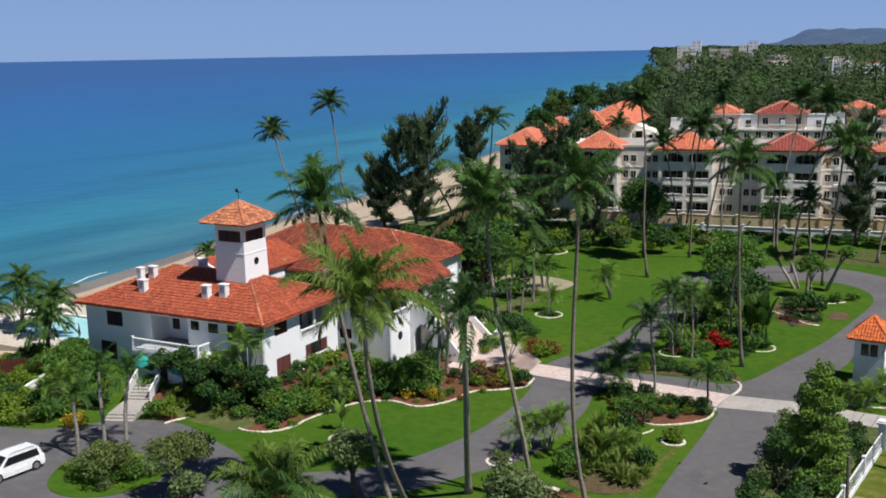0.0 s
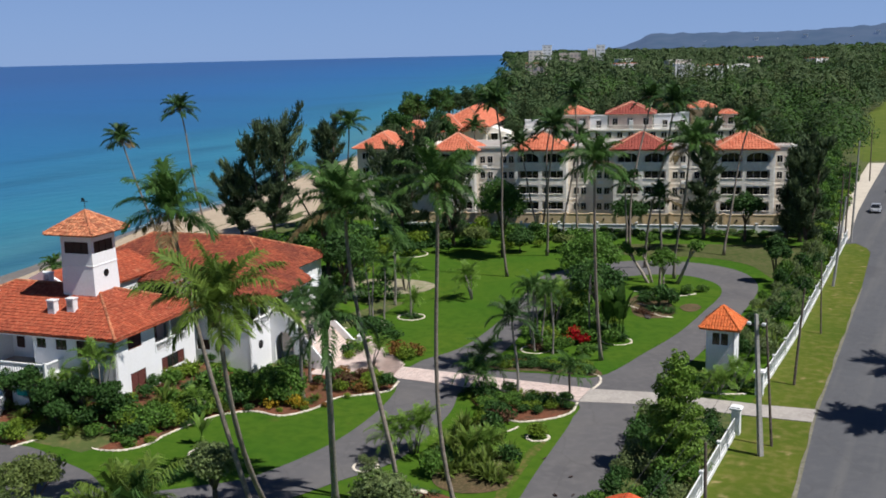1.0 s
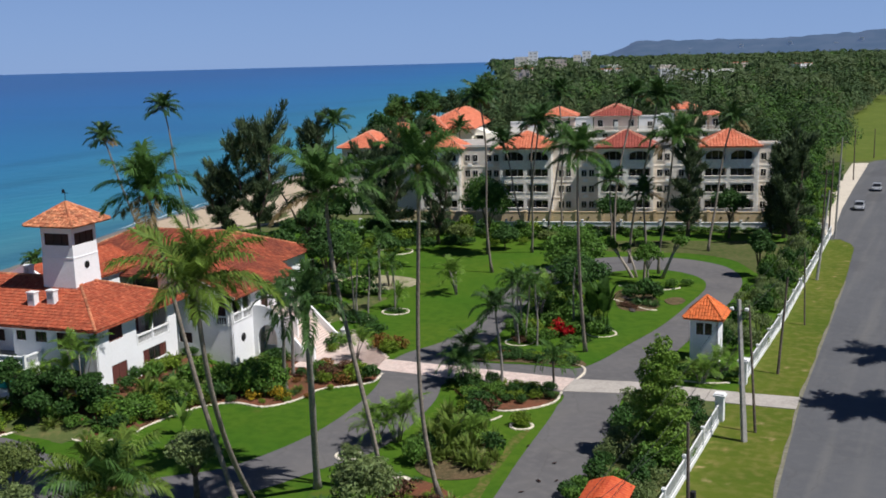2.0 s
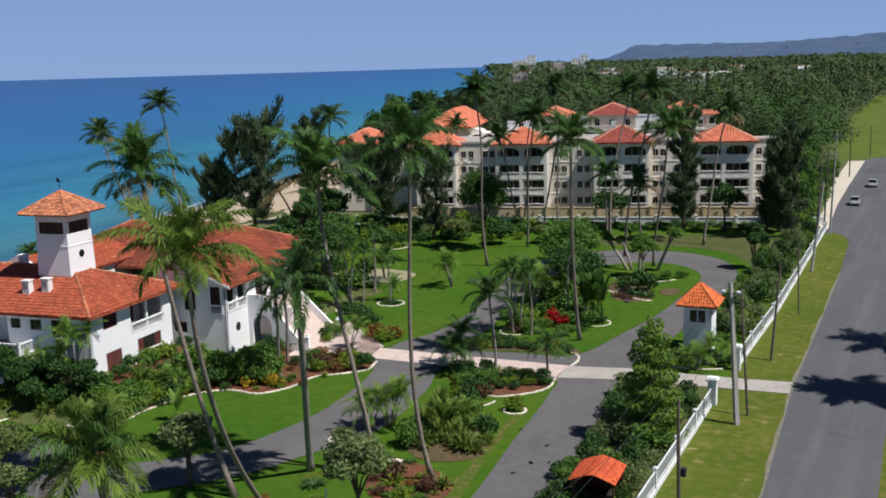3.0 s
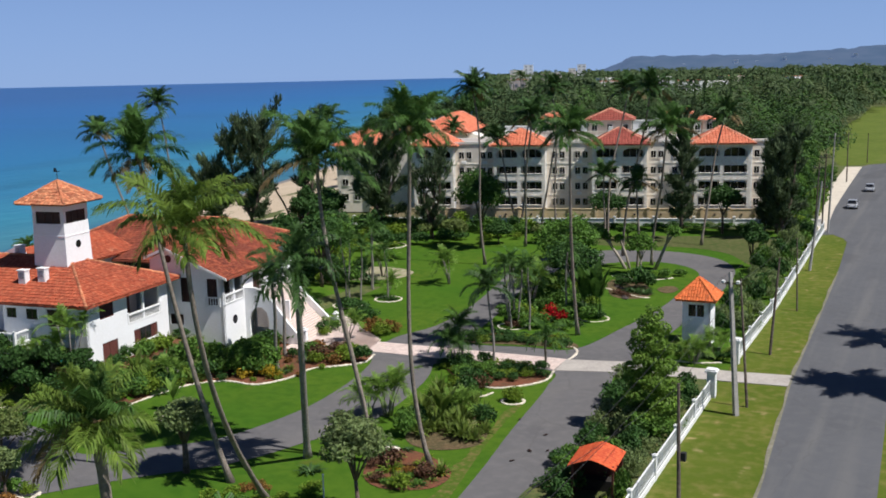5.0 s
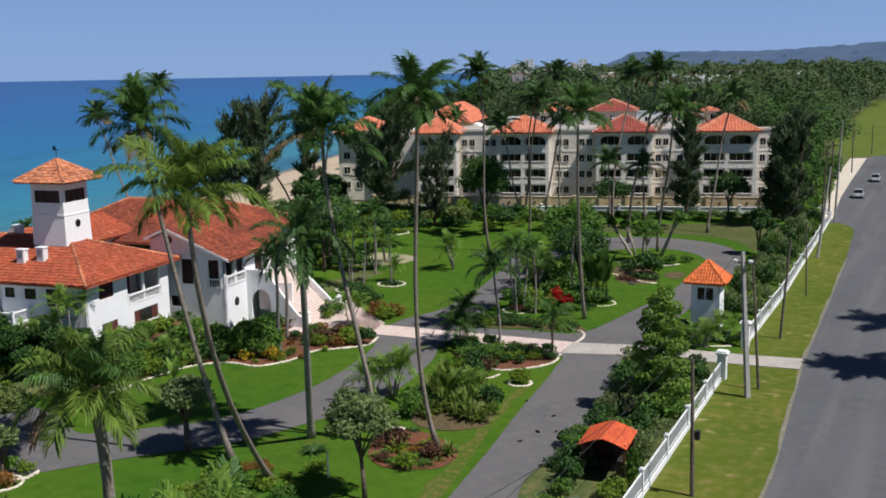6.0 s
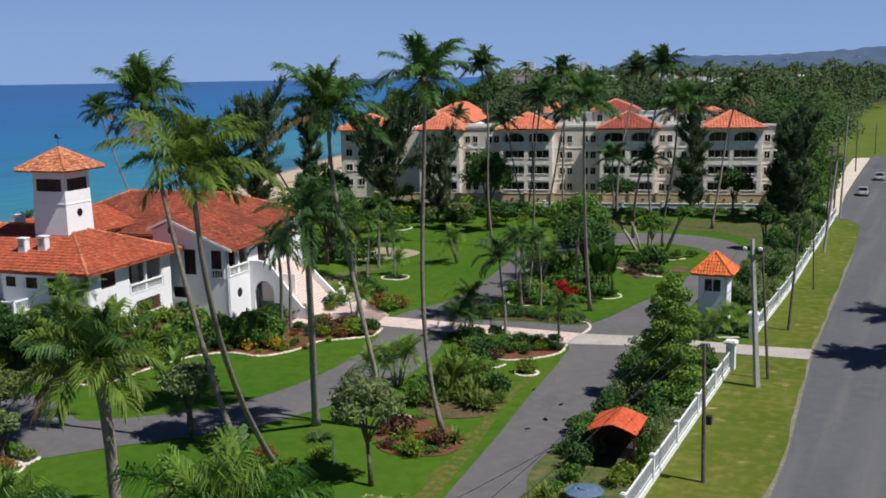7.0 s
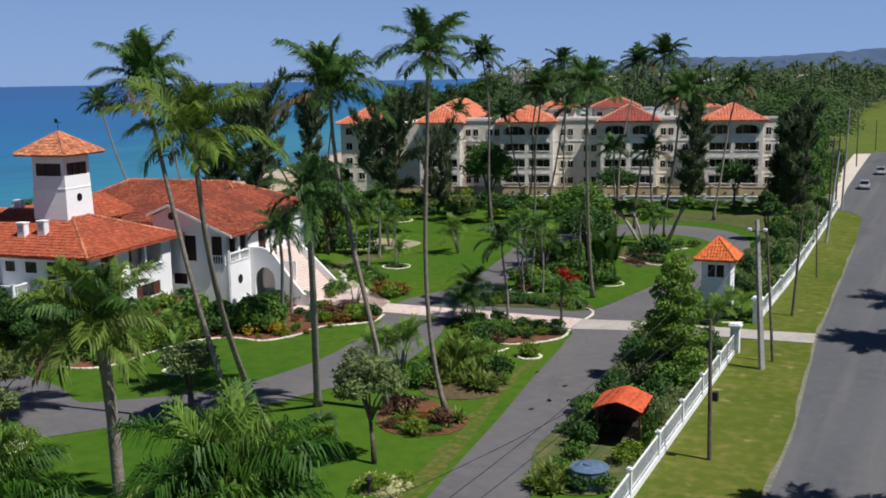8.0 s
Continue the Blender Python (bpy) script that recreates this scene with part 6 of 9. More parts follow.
SHRUB_TAGS = {"green_shrub": ("leafy mid-green garden shrub in a planted bed", "shrub"), "dark_shrub": ("dense dark green garden shrub", "shrub"),
              "lime_shrub": ("bright lime-green leafy garden shrub", "shrub"), "grey_shrub": ("grey-green rounded garden shrub", "shrub"), "maroon_shrub": ("maroon-leaved copperleaf garden shrub", "shrub"),
              "clipped_shrub": ("large clipped round green bush in red mulch", "shrub"), "yellow_croton": ("bright yellow croton garden bush", "croton"), "orange_croton": ("orange-brown croton bush on mulch", "croton"),
              "red_bougainvillea": ("bright red flowering bougainvillea bush", "bougainvillea"), "spiky_dracaena": ("spiky lime-green dracaena clump", "dracaena"),
              "variegated_clump": ("cream and green variegated low plant clump", "plant"),
              "dark_cycad": ("dark green arching cycad rosette", "cycad"), "strap_leaf_clump": ("clump of long bright strap leaves", "plant")}


def shrub(kind, x, y, s=1.0, sz=None, seed=0):
    rng = random.Random(seed * 13 + int(x * 10) + int(y * 7))
    me = rng.choice(SHRUBS[kind])
    m = Matrix.Translation((x, y, h1(x, y) - 0.05)) @ Matrix.Rotation(rng.uniform(0, 6.28), 4, "Z") @ Matrix.Diagonal((s, s * rng.uniform(0.85, 1.15), (sz or s), 1))
    ob = put(kind, me, None, m)
    return tagged(ob, *SHRUB_TAGS[kind], "garden shrubs")


def scatter(poly, n, kinds, lo, hi, gap, seed, tall=1.0, bare=()):
    """Shrubs spread over a bed, no two nearer than gap, none on the bare spots (x, y, radius)."""
    rng = random.Random(seed)
    xs, ys = zip(*poly)
    done = []
    for _ in range(n * 30):
        if len(done) >= n:
            break
        x, y = rng.uniform(min(xs), max(xs)), rng.uniform(min(ys), max(ys))
        if not poly_inside(np.array([x]), np.array([y]), poly)[0] or any((x - a) ** 2 + (y - b) ** 2 < gap * gap for a, b in done) or any((x - a) ** 2 + (y - b) ** 2 < c * c for a, b, c in bare):
            continue
        done.append((x, y))
        s = rng.uniform(lo, hi)
        shrub(rng.choice(kinds), x, y, s, s * tall * rng.uniform(0.8, 1.25), seed)


def tree(x, y, hgt, r, mat, label, bark=None, trunk_h=None, n=2600, size=0.24, seed=0, lean=(0, 0), squash=0.75, trunk_r=None, count=24, name="tree", category="tree", group="garden trees", limbs=6):
    """A broadleaf tree: tapered trunk, limbs into the crown, and a crown of many leaves on uneven lobes."""
    rng = random.Random(seed)
    z0 = h1(x, y)
    th = empty(name, pose(x, y, z0), label, category, group)
    trunk_h = trunk_h or hgt * 0.35
    tr = trunk_r or max(0.09, hgt * 0.022)
    lb = lobes_for(r, hgt, count, seed + 5, squash, trunk_h * 0.9)
    lb = [(a + lean[0], b + lean[1], c, d, e, f) for a, b, c, d, e, f in lb]
    bm = bmesh.new()
    fork = Vector((lean[0] * 0.6, lean[1] * 0.6, trunk_h))
    tube(bm, [(0, 0, -0.2), fork * 0.5 + Vector((0.06, -0.05, 0)), fork], [tr * 1.3, tr, tr * 0.8], 8)
    for k in range(limbs):
        c = Vector(lb[(k * 3 + 1) % len(lb)][:3])
        mid = fork.lerp(c, 0.5) + Vector((rng.uniform(-0.2, 0.2), rng.uniform(-0.2, 0.2), 0.1))
        tube(bm, [fork - Vector((0, 0, 0.1)), mid, c], [tr * 0.6, tr * 0.38, tr * 0.15], 6)
    part("trunk", bm, bark or M_BARK, th, smooth=True)
    V, F = leaf_cloud(lb, n, size, seed, fill=0.5)
    put("crown", mesh_from("crown", V, F.tolist(), mat), th)
    return th


def casuarina(x, y, hgt, r, label, seed=0, bare=0.16, n=2600, lean=(0, 0), name="casuarina_tree", leaders=3):
    """A tall feathery tree: forking trunk, rising limbs, and needle sprays that hang along the limbs in ragged plumes."""
    rng = np.random.default_rng(seed)
    z0 = h1(x, y)
    th = empty(name, pose(x, y, z0), label, "casuarina tree", "casuarina trees")
    bm = bmesh.new()
    limbs = []
    leaders = leaders if r > 2.5 else 1
    for q in range(leaders):
        a0 = q * 6.28 / leaders + rng.uniform(-0.5, 0.5)
        off = r * 0.5 * (leaders > 1)
        hq = hgt * (1.0 if q == 0 else rng.uniform(0.78, 0.97))
        top = Vector((lean[0] + math.cos(a0) * off, lean[1] + math.sin(a0) * off, hq))
        fork = Vector((lean[0] * 0.2, lean[1] * 0.2, hgt * bare * 0.8))
        mid = fork.lerp(top, 0.45) + Vector((math.cos(a0) * off * 0.35, math.sin(a0) * off * 0.35, 0))
        tube(bm, [(0, 0, -0.2), fork, mid, top], [0.36, 0.28, 0.17, 0.03], 8)
        k = 14 if leaders > 1 else 30
        for i in range(k):
            t = (i + 0.5) / k
            b0 = fork.lerp(mid, t / 0.45) if t < 0.45 else mid.lerp(top, (t - 0.45) / 0.55)
            a = i * 2.4 + rng.uniform(-0.6, 0.6)
            rr = r * (0.58 if leaders > 1 else 0.9) * (0.42 + 0.66 * math.sin(math.pi * (0.30 + 0.48 * t))) * rng.uniform(0.5, 1.15)
            tip = b0 + Vector((math.cos(a) * rr, math.sin(a) * rr, rr * (rng.uniform(0.1, 0.9) if t < 0.5 else rng.uniform(0.8, 1.8))))
            el = b0.lerp(tip, 0.5) + Vector((0, 0, -0.12 * rr))
            tube(bm, [b0, el, tip], [0.08, 0.05, 0.015], 5)
            limbs.append((b0, el, tip, rr))
        limbs.append((mid.lerp(top, 0.5), mid.lerp(top, 0.8), top + Vector((0, 0, 0.8)), r * 0.4))
    part("trunk", bm, M_BARK, th, smooth=True)
    A, B, C = (np.array([list(l[k]) for l in limbs]) for k in range(3))
    R = np.array([l[3] for l in limbs])
    n = int(n * 1.7)
    pick = rng.choice(len(limbs), n, p=R / R.sum())
    f = rng.random(n)[:, None] ** 0.75 * 1.05
    c = A[pick] * (1 - f) ** 2 + 2 * B[pick] * f * (1 - f) + C[pick] * f ** 2
    c = c + rng.normal(0, 1, (n, 3)) * (0.12 + 0.055 * R[pick][:, None])
    d = C[pick] - A[pick]
    d /= np.linalg.norm(d, axis=1)[:, None]
    out = d * 0.6 + rng.normal(0, 0.38, (n, 3)) + (0, 0, 0.5)
    out /= np.linalg.norm(out, axis=1)[:, None]
    w = np.cross(out, rng.normal(size=(n, 3)))
    w /= np.linalg.norm(w, axis=1)[:, None]
    l = rng.uniform(0.5, 1.2, n)[:, None]
    tip = c + out * l
    wd = 0.065 + 0.004 * hgt / 2
    V = np.stack([c - w * wd, c + w * wd, tip + w * 0.03, tip - w * 0.03], 1).reshape(-1, 3)
    put("crown", mesh_from("crown", V, np.arange(n * 4).reshape(-1, 4).tolist(), M_NEEDLE), th)
    return th


def traveller_palm(x, y, hgt, label, seed=0, mat=None, count=14):
    """Upright paddle leaves on long stalks, as on a banana or traveller's palm."""
    rng = random.Random(seed)
    th = empty("banana_plant", pose(x, y, h1(x, y)), label, "banana plant", "paddle-leaved plants")
    bm = bmesh.new()
    tube(bm, [(0, 0, -0.1), (0.05, 0, hgt * 0.3)], [0.2, 0.14], 8)
    part("stem", bm, mat or M_FRONDBRIGHT, th)
    for k in range(count):
        a, e = rng.uniform(0, 6.28), radians(rng.uniform(62, 88))
        L, W = hgt * rng.uniform(0.45, 0.66), hgt * 0.085
        o = Vector((math.cos(a), math.sin(a), 0))
        side = Vector((-o.y, o.x, 0))
        pts, ang = [Vector((0, 0, hgt * 0.25))], e
        for i in range(7):
            ang = e - (i / 6) ** 2 * 0.45
            pts.append(pts[-1] + (o * math.cos(ang) + Vector((0, 0, math.sin(ang)))) * (L * 1.35 / 7))
        bm = bmesh.new()
        rows = []
        for i, p in enumerate(pts):
            t = i / 7
            w = 0.02 if t < 0.3 else W * math.sin(math.pi * min(1, (t - 0.3) / 0.7 * 0.92 + 0.06)) ** 0.6
            rows.append([bm.verts.new(p + side * w + Vector((0, 0, w * 0.25))), bm.verts.new(p), bm.verts.new(p - side * w + Vector((0, 0, w * 0.25)))])
        for r0, r1 in zip(rows, rows[1:]):
            bm.faces.new((r0[0], r0[1], r1[1], r1[0]))
            bm.faces.new((r0[1], r0[2], r1[2], r1[1]))
        part("leaf_blade", bm, mat or M_FRONDBRIGHT, th)
    return th


def edging(points, closed=False, label="line of pale rounded edging stones along a flower bed", step=0.47, size=1.0, mat=None, seed=0, name="stone_edging"):
    """A row of single stones along a bed's edge."""
    rng = random.Random(seed)
    P = [Vector((*p, 0)) for p in curve(points, closed, 8)]
    th = empty(name, pose(P[0].x, P[0].y, h1(P[0].x, P[0].y)), label, "stone edging", "bed edgings")
    if not STONES:
        for k in range(4):
            bm = bmesh.new()
            bmesh.ops.create_icosphere(bm, subdivisions=1, radius=0.5)
            r2 = random.Random(k)
            for v in bm.verts:
                v.co *= r2.uniform(0.8, 1.1)
                v.co.z *= 0.75
            me = bpy.data.meshes.new("stone")
            bm.to_mesh(me)
            bm.free()
            me.materials.append(M_STONE)
            STONES.append(me)
            me = me.copy()
            me.materials.clear()
            me.materials.append(M_DARKROCK)
            DARKSTONES.append(me)
    if closed:
        P.append(P[0])
    left, o = 0.0, th.matrix_basis.translation
    for a, b in zip(P, P[1:]):
        d = (b - a).length
        ang = math.atan2(b.y - a.y, b.x - a.x)
        while left < d:
            p = a.lerp(b, left / d)
            m = Matrix.Translation((p.x - o.x, p.y - o.y, h1(p.x, p.y) - o.z + 0.06)) @ Matrix.Rotation(ang + rng.uniform(-0.2, 0.2), 4, "Z") @ Matrix.Diagonal((step * 1.6 * rng.uniform(0.85, 1.1), 0.34 * size * rng.uniform(0.85, 1.15), 0.26 * size * rng.uniform(0.8, 1.2), 1))
            put("stone", rng.choice(DARKSTONES if mat else STONES), th, m)
            left += step
        left -= d
    return th


STONES, DARKSTONES = [], []


# ---------------------------------------------------------------- the garden planted
# paved crossings and the forecourt
def paver_field(name, corners, label, category, nx, ny, mat, lift=0.09, gap=0.02):
    """Single paving slabs over a four-cornered field, on one bed."""
    A, B, C, D = (Vector((*c, 0)) for c in corners)
    th = sheet(name, [c for c in corners], lift - 0.03, M_CONCRETE, label, category, step=3.0, thick=0.06)
    me = {}
    for i in range(nx):
        for j in range(ny):
            q = [A.lerp(B, u).lerp(D.lerp(C, u), v) for u, v in (((i + gap) / nx, (j + gap) / ny), ((i + 1 - gap) / nx, (j + gap) / ny), ((i + 1 - gap) / nx, (j + 1 - gap) / ny), ((i + gap) / nx, (j + 1 - gap) / ny))]
            c = sum(q, Vector()) / 4
            if (nx, ny) not in me:
                bm = bmesh.new()
                prism(bm, [((p - c).x, (p - c).y) for p in q], -0.05, 0.0)
                m0 = bpy.data.meshes.new("paver")
                bm.to_mesh(m0)
                bm.free()
                m0.materials.append(mat)
                me[(nx, ny)] = m0
            put("paver", me[(nx, ny)], th, Matrix.Translation((c.x, c.y, h1(c.x, c.y) + lift)))
    return th


BED_VILLA = curve([(-45.0, 80.6), (-44.6, 78.2), (-46.2, 76.3), (-47.8, 74.8), (-48.1, 71.6), (-49.6, 69.1), (-52.6, 69.0), (-54.8, 66.6), (-55.5, 62.0), (-55.4, 59.9), (-56.1, 58.1), (-57.8, 57.2), (-60.2, 57.3), (-61.8, 57.6), (-63.6, 57.2), (-64.6, 56.2), (-64.9, 55.0)])
bed = BED_VILLA + [(-66.6, 55.2), (-69, 56.8), (-70.4, 58.0), (-74.2, 60.2)] + [villa_xy(-6.0, 0.75), villa_xy(-0.85, 0.75), villa_xy(-0.85, 13.2), villa_xy(4.1, 13.5), villa_xy(5.7, 17.4), villa_xy(8.9, 18.2), villa_xy(8.9, 28.5), (-52.5, 86.5), (-48.6, 82.4)]
sheet("flower_bed", bed, 0.05, M_REDMULCH, "planted bed of red-brown mulch round the villa", "flower bed")
edging([(-45.0, 80.6), (-44.6, 78.2), (-46.2, 76.3), (-47.8, 74.8), (-48.1, 71.6), (-49.6, 69.1), (-52.6, 69.0), (-54.8, 66.6), (-55.5, 62.0), (-55.4, 59.9), (-56.1, 58.1), (-57.8, 57.2), (-60.2, 57.3), (-61.8, 57.6), (-63.6, 57.2), (-64.6, 56.2), (-64.9, 55.0)], seed=1)
BED_CROSS = curve([(-38.0, 81.6), (-33, 82.0), (-28.6, 81.4), (-28.1, 79.2), (-28.9, 77.4), (-30.9, 75.8), (-33.2, 76.2), (-36.4, 78.4)], True)
sheet("flower_bed", BED_CROSS, 0.07, M_REDMULCH, "planted bed of red mulch beside the crossing", "flower bed")
edging([(-33.0, 75.9), (-30.9, 75.6), (-28.9, 77.2), (-27.9, 79.2), (-28.2, 81.6)], seed=2)
sheet("flower_bed", curve([(-39.0, 87.6), (-33.5, 88.6), (-29.4, 89.0), (-28.9, 90.2), (-31.5, 92.0), (-36.5, 91.6), (-39.6, 90.4)], True), 0.12, M_SOIL, "planted bed on the island beside the crossing", "flower bed")
edging([(-28.2, 85.8), (-28.2, 87.6), (-28.8, 89.2), (-30.0, 89.8)], seed=3)
BED_SOUTH = curve([(-32.6, 60.0), (-31.8, 56.4), (-30.4, 54.6), (-28.6, 54.2), (-26.4, 55.4), (-26.2, 57.6), (-27.4, 59.2), (-30.2, 60.6)], True)
BED_UPPER = curve([(-31.6, 62.0), (-29.2, 61.3), (-26.9, 63.2), (-27.6, 66.8), (-30.0, 70.2), (-31.8, 72.2), (-34.2, 73.0), (-34.4, 69.0), (-33.2, 65.0)], True)
sheet("flower_bed", BED_SOUTH, 0.06, M_REDMULCH, "planted bed of brown mulch round leaning palms", "flower bed")
sheet("flower_bed", BED_UPPER, 0.06, M_SOIL, "bed of strap-leaved and red-leaved plants on the lawn", "flower bed")
sheet("flower_bed", curve([(-21.0, 55.5), (-20.4, 64), (-21.4, 72), (-22.4, 79.5), (-20.0, 83.0), (-15.6, 83.0), (-15.2, 66), (-15.0, 52), (-18.5, 50)], True), 0.06, M_GROUND, "rough grassy bed along the fence", "flower bed")
sheet("flower_bed", curve([(-32.0, 111.4), (-29.6, 111.2), (-28.4, 113.4), (-29.4, 117.0), (-31.4, 120.4), (-34.0, 121.6), (-35.0, 119.0), (-33.6, 114.6)], True), 0.12, M_SOIL, "rock garden bed on the driveway island", "flower bed")
sheet("sand_patch", curve([(-70.0, 117.2), (-65, 119), (-60.2, 117.4), (-60.0, 113), (-63.0, 110.6), (-67.1, 109.8), (-70.6, 113)], True), 0.05, M_GREYSAND, "pale sandy clearing in the lawn", "sand")
sheet("dry_patch", curve([(-27.2, 119.0), (-26.3, 117.6), (-26.6, 115.6), (-27.6, 115.4), (-28.6, 117.0), (-28.2, 118.6)], True), 0.13, M_SOIL, "bare reddish earth at the lawn's edge", "earth")

# leaning coconut palms of the foreground and middle distance
palm(-38.43, 51.41, (-41.96, 48.97), 20.5, COCO, 19, "tall coconut palm leaning over the garden, dark green crown", seed=1, bow=((-40.73, 50.86, 6.7), (-41.6, 50.2, 13.7)), size=0.93)
palm(-34.55, 50.02, (-30.07, 38.56), 18.2, COCOY, 21, "leaning coconut palm with a yellow-green drooping crown", seed=2, bow=((-32.67, 43.83, 6.1), (-29.1, 37.65, 11.9)), r=0.16, size=0.84)
palm(-32.04, 58.12, (-34.77, 57.04), 19.8, COCO, 22, "tall coconut palm with a bare curved trunk", seed=3, bow=((-32.16, 57.23, 6.6), (-35.4, 57.7, 13.3)), size=1.02)
palm(-27.96, 58.47, (-27.41, 55.54), 21.8, COCO, 18, "very tall coconut palm with a thin wavy trunk", seed=4, bow=((-29.36, 56.75, 7.0), (-28.6, 57.9, 14.5)), r=0.15, size=0.8)
palm(-30.26, 94.14, (-28.89, 88.0), 19.6, COCO, 18, "tall coconut palm on the driveway island", seed=5, bow=((-30.2, 92.0, 6.6), (-29.7, 90.15, 13.3)), size=0.85)
palm(-53.6, 125.3, (-54.6, 124.0), 22.9, COCOFAR, 22, "tall slender coconut palm on the lawn", seed=6, twist=-0.5)
palm(-54.0, 140.0, (-50.9, 135.2), 19.0, COCOFAR, 22, "leaning coconut palm before the apartment building", seed=7)
palm(-45.0, 150.5, (-42.8, 153.6), 22.0, COCOFAR, 22, "tall coconut palm beside the apartment building", seed=8, bend=0.6)
palm(-38.6, 137.0, (-32.9, 129.8), 22.5, COCOFAR, 22, "tall coconut palm leaning across the apartment building", seed=9)
palm(-33.0, 131.5, (-29.9, 126.7), 17.8, COCO, 22, "coconut palm with a curved pale trunk", seed=10, bend=0.5)
palm(-33.4, 126.2, (-33.4, 125.6), 11.3, COCOFAR, 18, "short dark palm on the driveway island", seed=11, nuts=False, size=0.8)
palm(-45.0, 149.5, (-45.3, 150.0), 9.6, COCOFAR, 18, "short dark palm near the boundary wall", seed=12, nuts=False, size=0.85)
palm(-112.0, 124.0, (-115.9, 121.2), 17.3, COCOFAR, 22, "coconut palm leaning out over the beach", seed=13, bend=0.3)
palm(-109.5, 132.0, (-111.6, 130.0), 21.4, COCOFAR, 22, "tall coconut palm beside the beach", seed=14, bend=0.3)
palm(-92.0, 146.0, (-88.5, 143.0), 18.2, COCOFAR, 20, "coconut palm among dark trees by the beach", seed=15)
palm(-62.5, 160.0, (-61.0, 161.0), 17.5, COCOFAR, 20, "coconut palm before the apartment building", seed=16, bend=0.5, twist=0.4)
palm(-57.8, 157.5, (-55.5, 159.0), 15.5, COCOFAR, 18, "slender coconut palm before the apartment building", seed=17, bend=0.6)
palm(-30.5, 149.0, (-28.0, 151.5), 18.5, COCOFAR, 20, "coconut palm leaning beside the apartment building", seed=18, bend=0.5)
palm(-101.0, 150.0, (-106.0, 146.0), 12.5, COCO, 20, "leaning coconut palm behind the villa by the sand", seed=19, bend=0.3)
palm(-95.0, 205.0, (-96.0, 204.5), 13.0, COCOFAR, 20, "coconut palm between the apartment rows", seed=20)
palm(-63.0, 158.6, (-65.6, 157.6), 14.2, COCOFAR, 18, "leaning pale-stemmed palm before the apartment wall", seed=27, bend=0.3)
palm(-55.6, 158.0, (-55.7, 157.0), 22.1, COCOFAR, 22, "tall coconut palm close before the apartment facade", seed=85, bend=0.3)
# royal and feather palms
palm(-36.47, 56.99, (-33.3, 52.0), 12.6, ROYAL, 18, "royal palm with a smooth pale trunk and dark crown", trunk=M_ROYAL, r=0.24, r2=0.17, shaft=M_FROND, nuts=False, seed=21, group="royal palms", bow=((-35.3, 55.1, 4.4), (-34.0, 53.3, 8.6)))
palm(-50.5, 73.6, (-48.9, 71.2), 8.6, ROYAL, 16, "palm with drooping dark fronds before the stair", trunk=M_ROYAL, r=0.17, r2=0.12, nuts=False, seed=22, size=0.75, group="royal palms")
palm(-52.4, 77.6, (-51.8, 76.6), 8.2, ROYAL, 14, "palm with drooping fronds beside the stair", trunk=M_ROYAL, r=0.16, r2=0.11, nuts=False, seed=23, size=0.7, group="royal palms")
palm(-33.4, 81.3, (-33.9, 81.3), 6.9, ROYAL, 16, "slender palm beside the paved crossing", trunk=M_ROYAL, r=0.12, r2=0.09, nuts=False, seed=24, size=0.85, group="garden palms")
palm(-29.4, 83.0, (-28.6, 81.0), 3.2, SMALLP, 16, "short pygmy date palm at the crossing", r=0.11, r2=0.09, nuts=False, seed=25, size=1.1, group="garden palms")
palm(-37.2, 83.0, (-37.4, 82.6), 2.8, SMALLP, 18, "bushy small date palm at the crossing", r=0.12, r2=0.09, nuts=False, seed=26, size=1.3, group="garden palms")
palm(-27.7, 31.0, (-27.4, 29.5), 12.2, YOUNG, 28, "young coconut palm with a thick trunk and hanging fronds", r=0.24, r2=0.2, nuts=True, seed=27, size=0.98)
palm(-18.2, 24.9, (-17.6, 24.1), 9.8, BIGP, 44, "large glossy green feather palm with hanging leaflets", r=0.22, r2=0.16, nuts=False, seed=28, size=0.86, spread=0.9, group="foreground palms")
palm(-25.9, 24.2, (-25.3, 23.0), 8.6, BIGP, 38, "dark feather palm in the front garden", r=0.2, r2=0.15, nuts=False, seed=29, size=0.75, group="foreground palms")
palm(-64.6, 46.2, (-65.2, 46.6), 4.6, SMALLP, 14, "small palm on the turning circle island", trunk=M_ROYAL, r=0.16, r2=0.12, nuts=False, seed=30, size=1.0, group="turning circle palms")
palm(-64.4, 48.4, (-65.4, 49.2), 6.2, SMALLP, 14, "slim palm on the turning circle island", trunk=M_ROYAL, r=0.16, r2=0.12, nuts=False, seed=31, size=1.1, group="turning circle palms")
palm(-62.7, 49.0, (-63.2, 50.2), 6.0, SMALLP, 14, "slim palm beside the turning circle", trunk=M_ROYAL, r=0.16, r2=0.12, nuts=False, seed=32, size=1.1, group="turning circle palms")
palm(-100.7, 65.5, (-101.0, 66.0), 5.0, POOLP, 30, "stout palm by the swimming pool", r=0.26, r2=0.2, nuts=False, seed=33, size=0.95, group="pool palms")
palm(-95.7, 65.0, (-95.8, 66.2), 4.2, POOLP, 30, "stout palm beside the pool terrace", r=0.28, r2=0.22, nuts=False, seed=34, size=0.85, group="pool palms")
palm(-103.5, 60.5, (-104.0, 61.0), 6.0, POOLP, 30, "palm at the corner of the pool terrace", r=0.26, r2=0.2, nuts=False, seed=35, size=1.0, group="pool palms")
palm(-90.5, 84.0, (-91.0, 84.0), 6.8, POOLP, 24, "palm behind the villa toward the sea", r=0.2, r2=0.15, nuts=False, seed=36, size=0.55, group="pool palms")
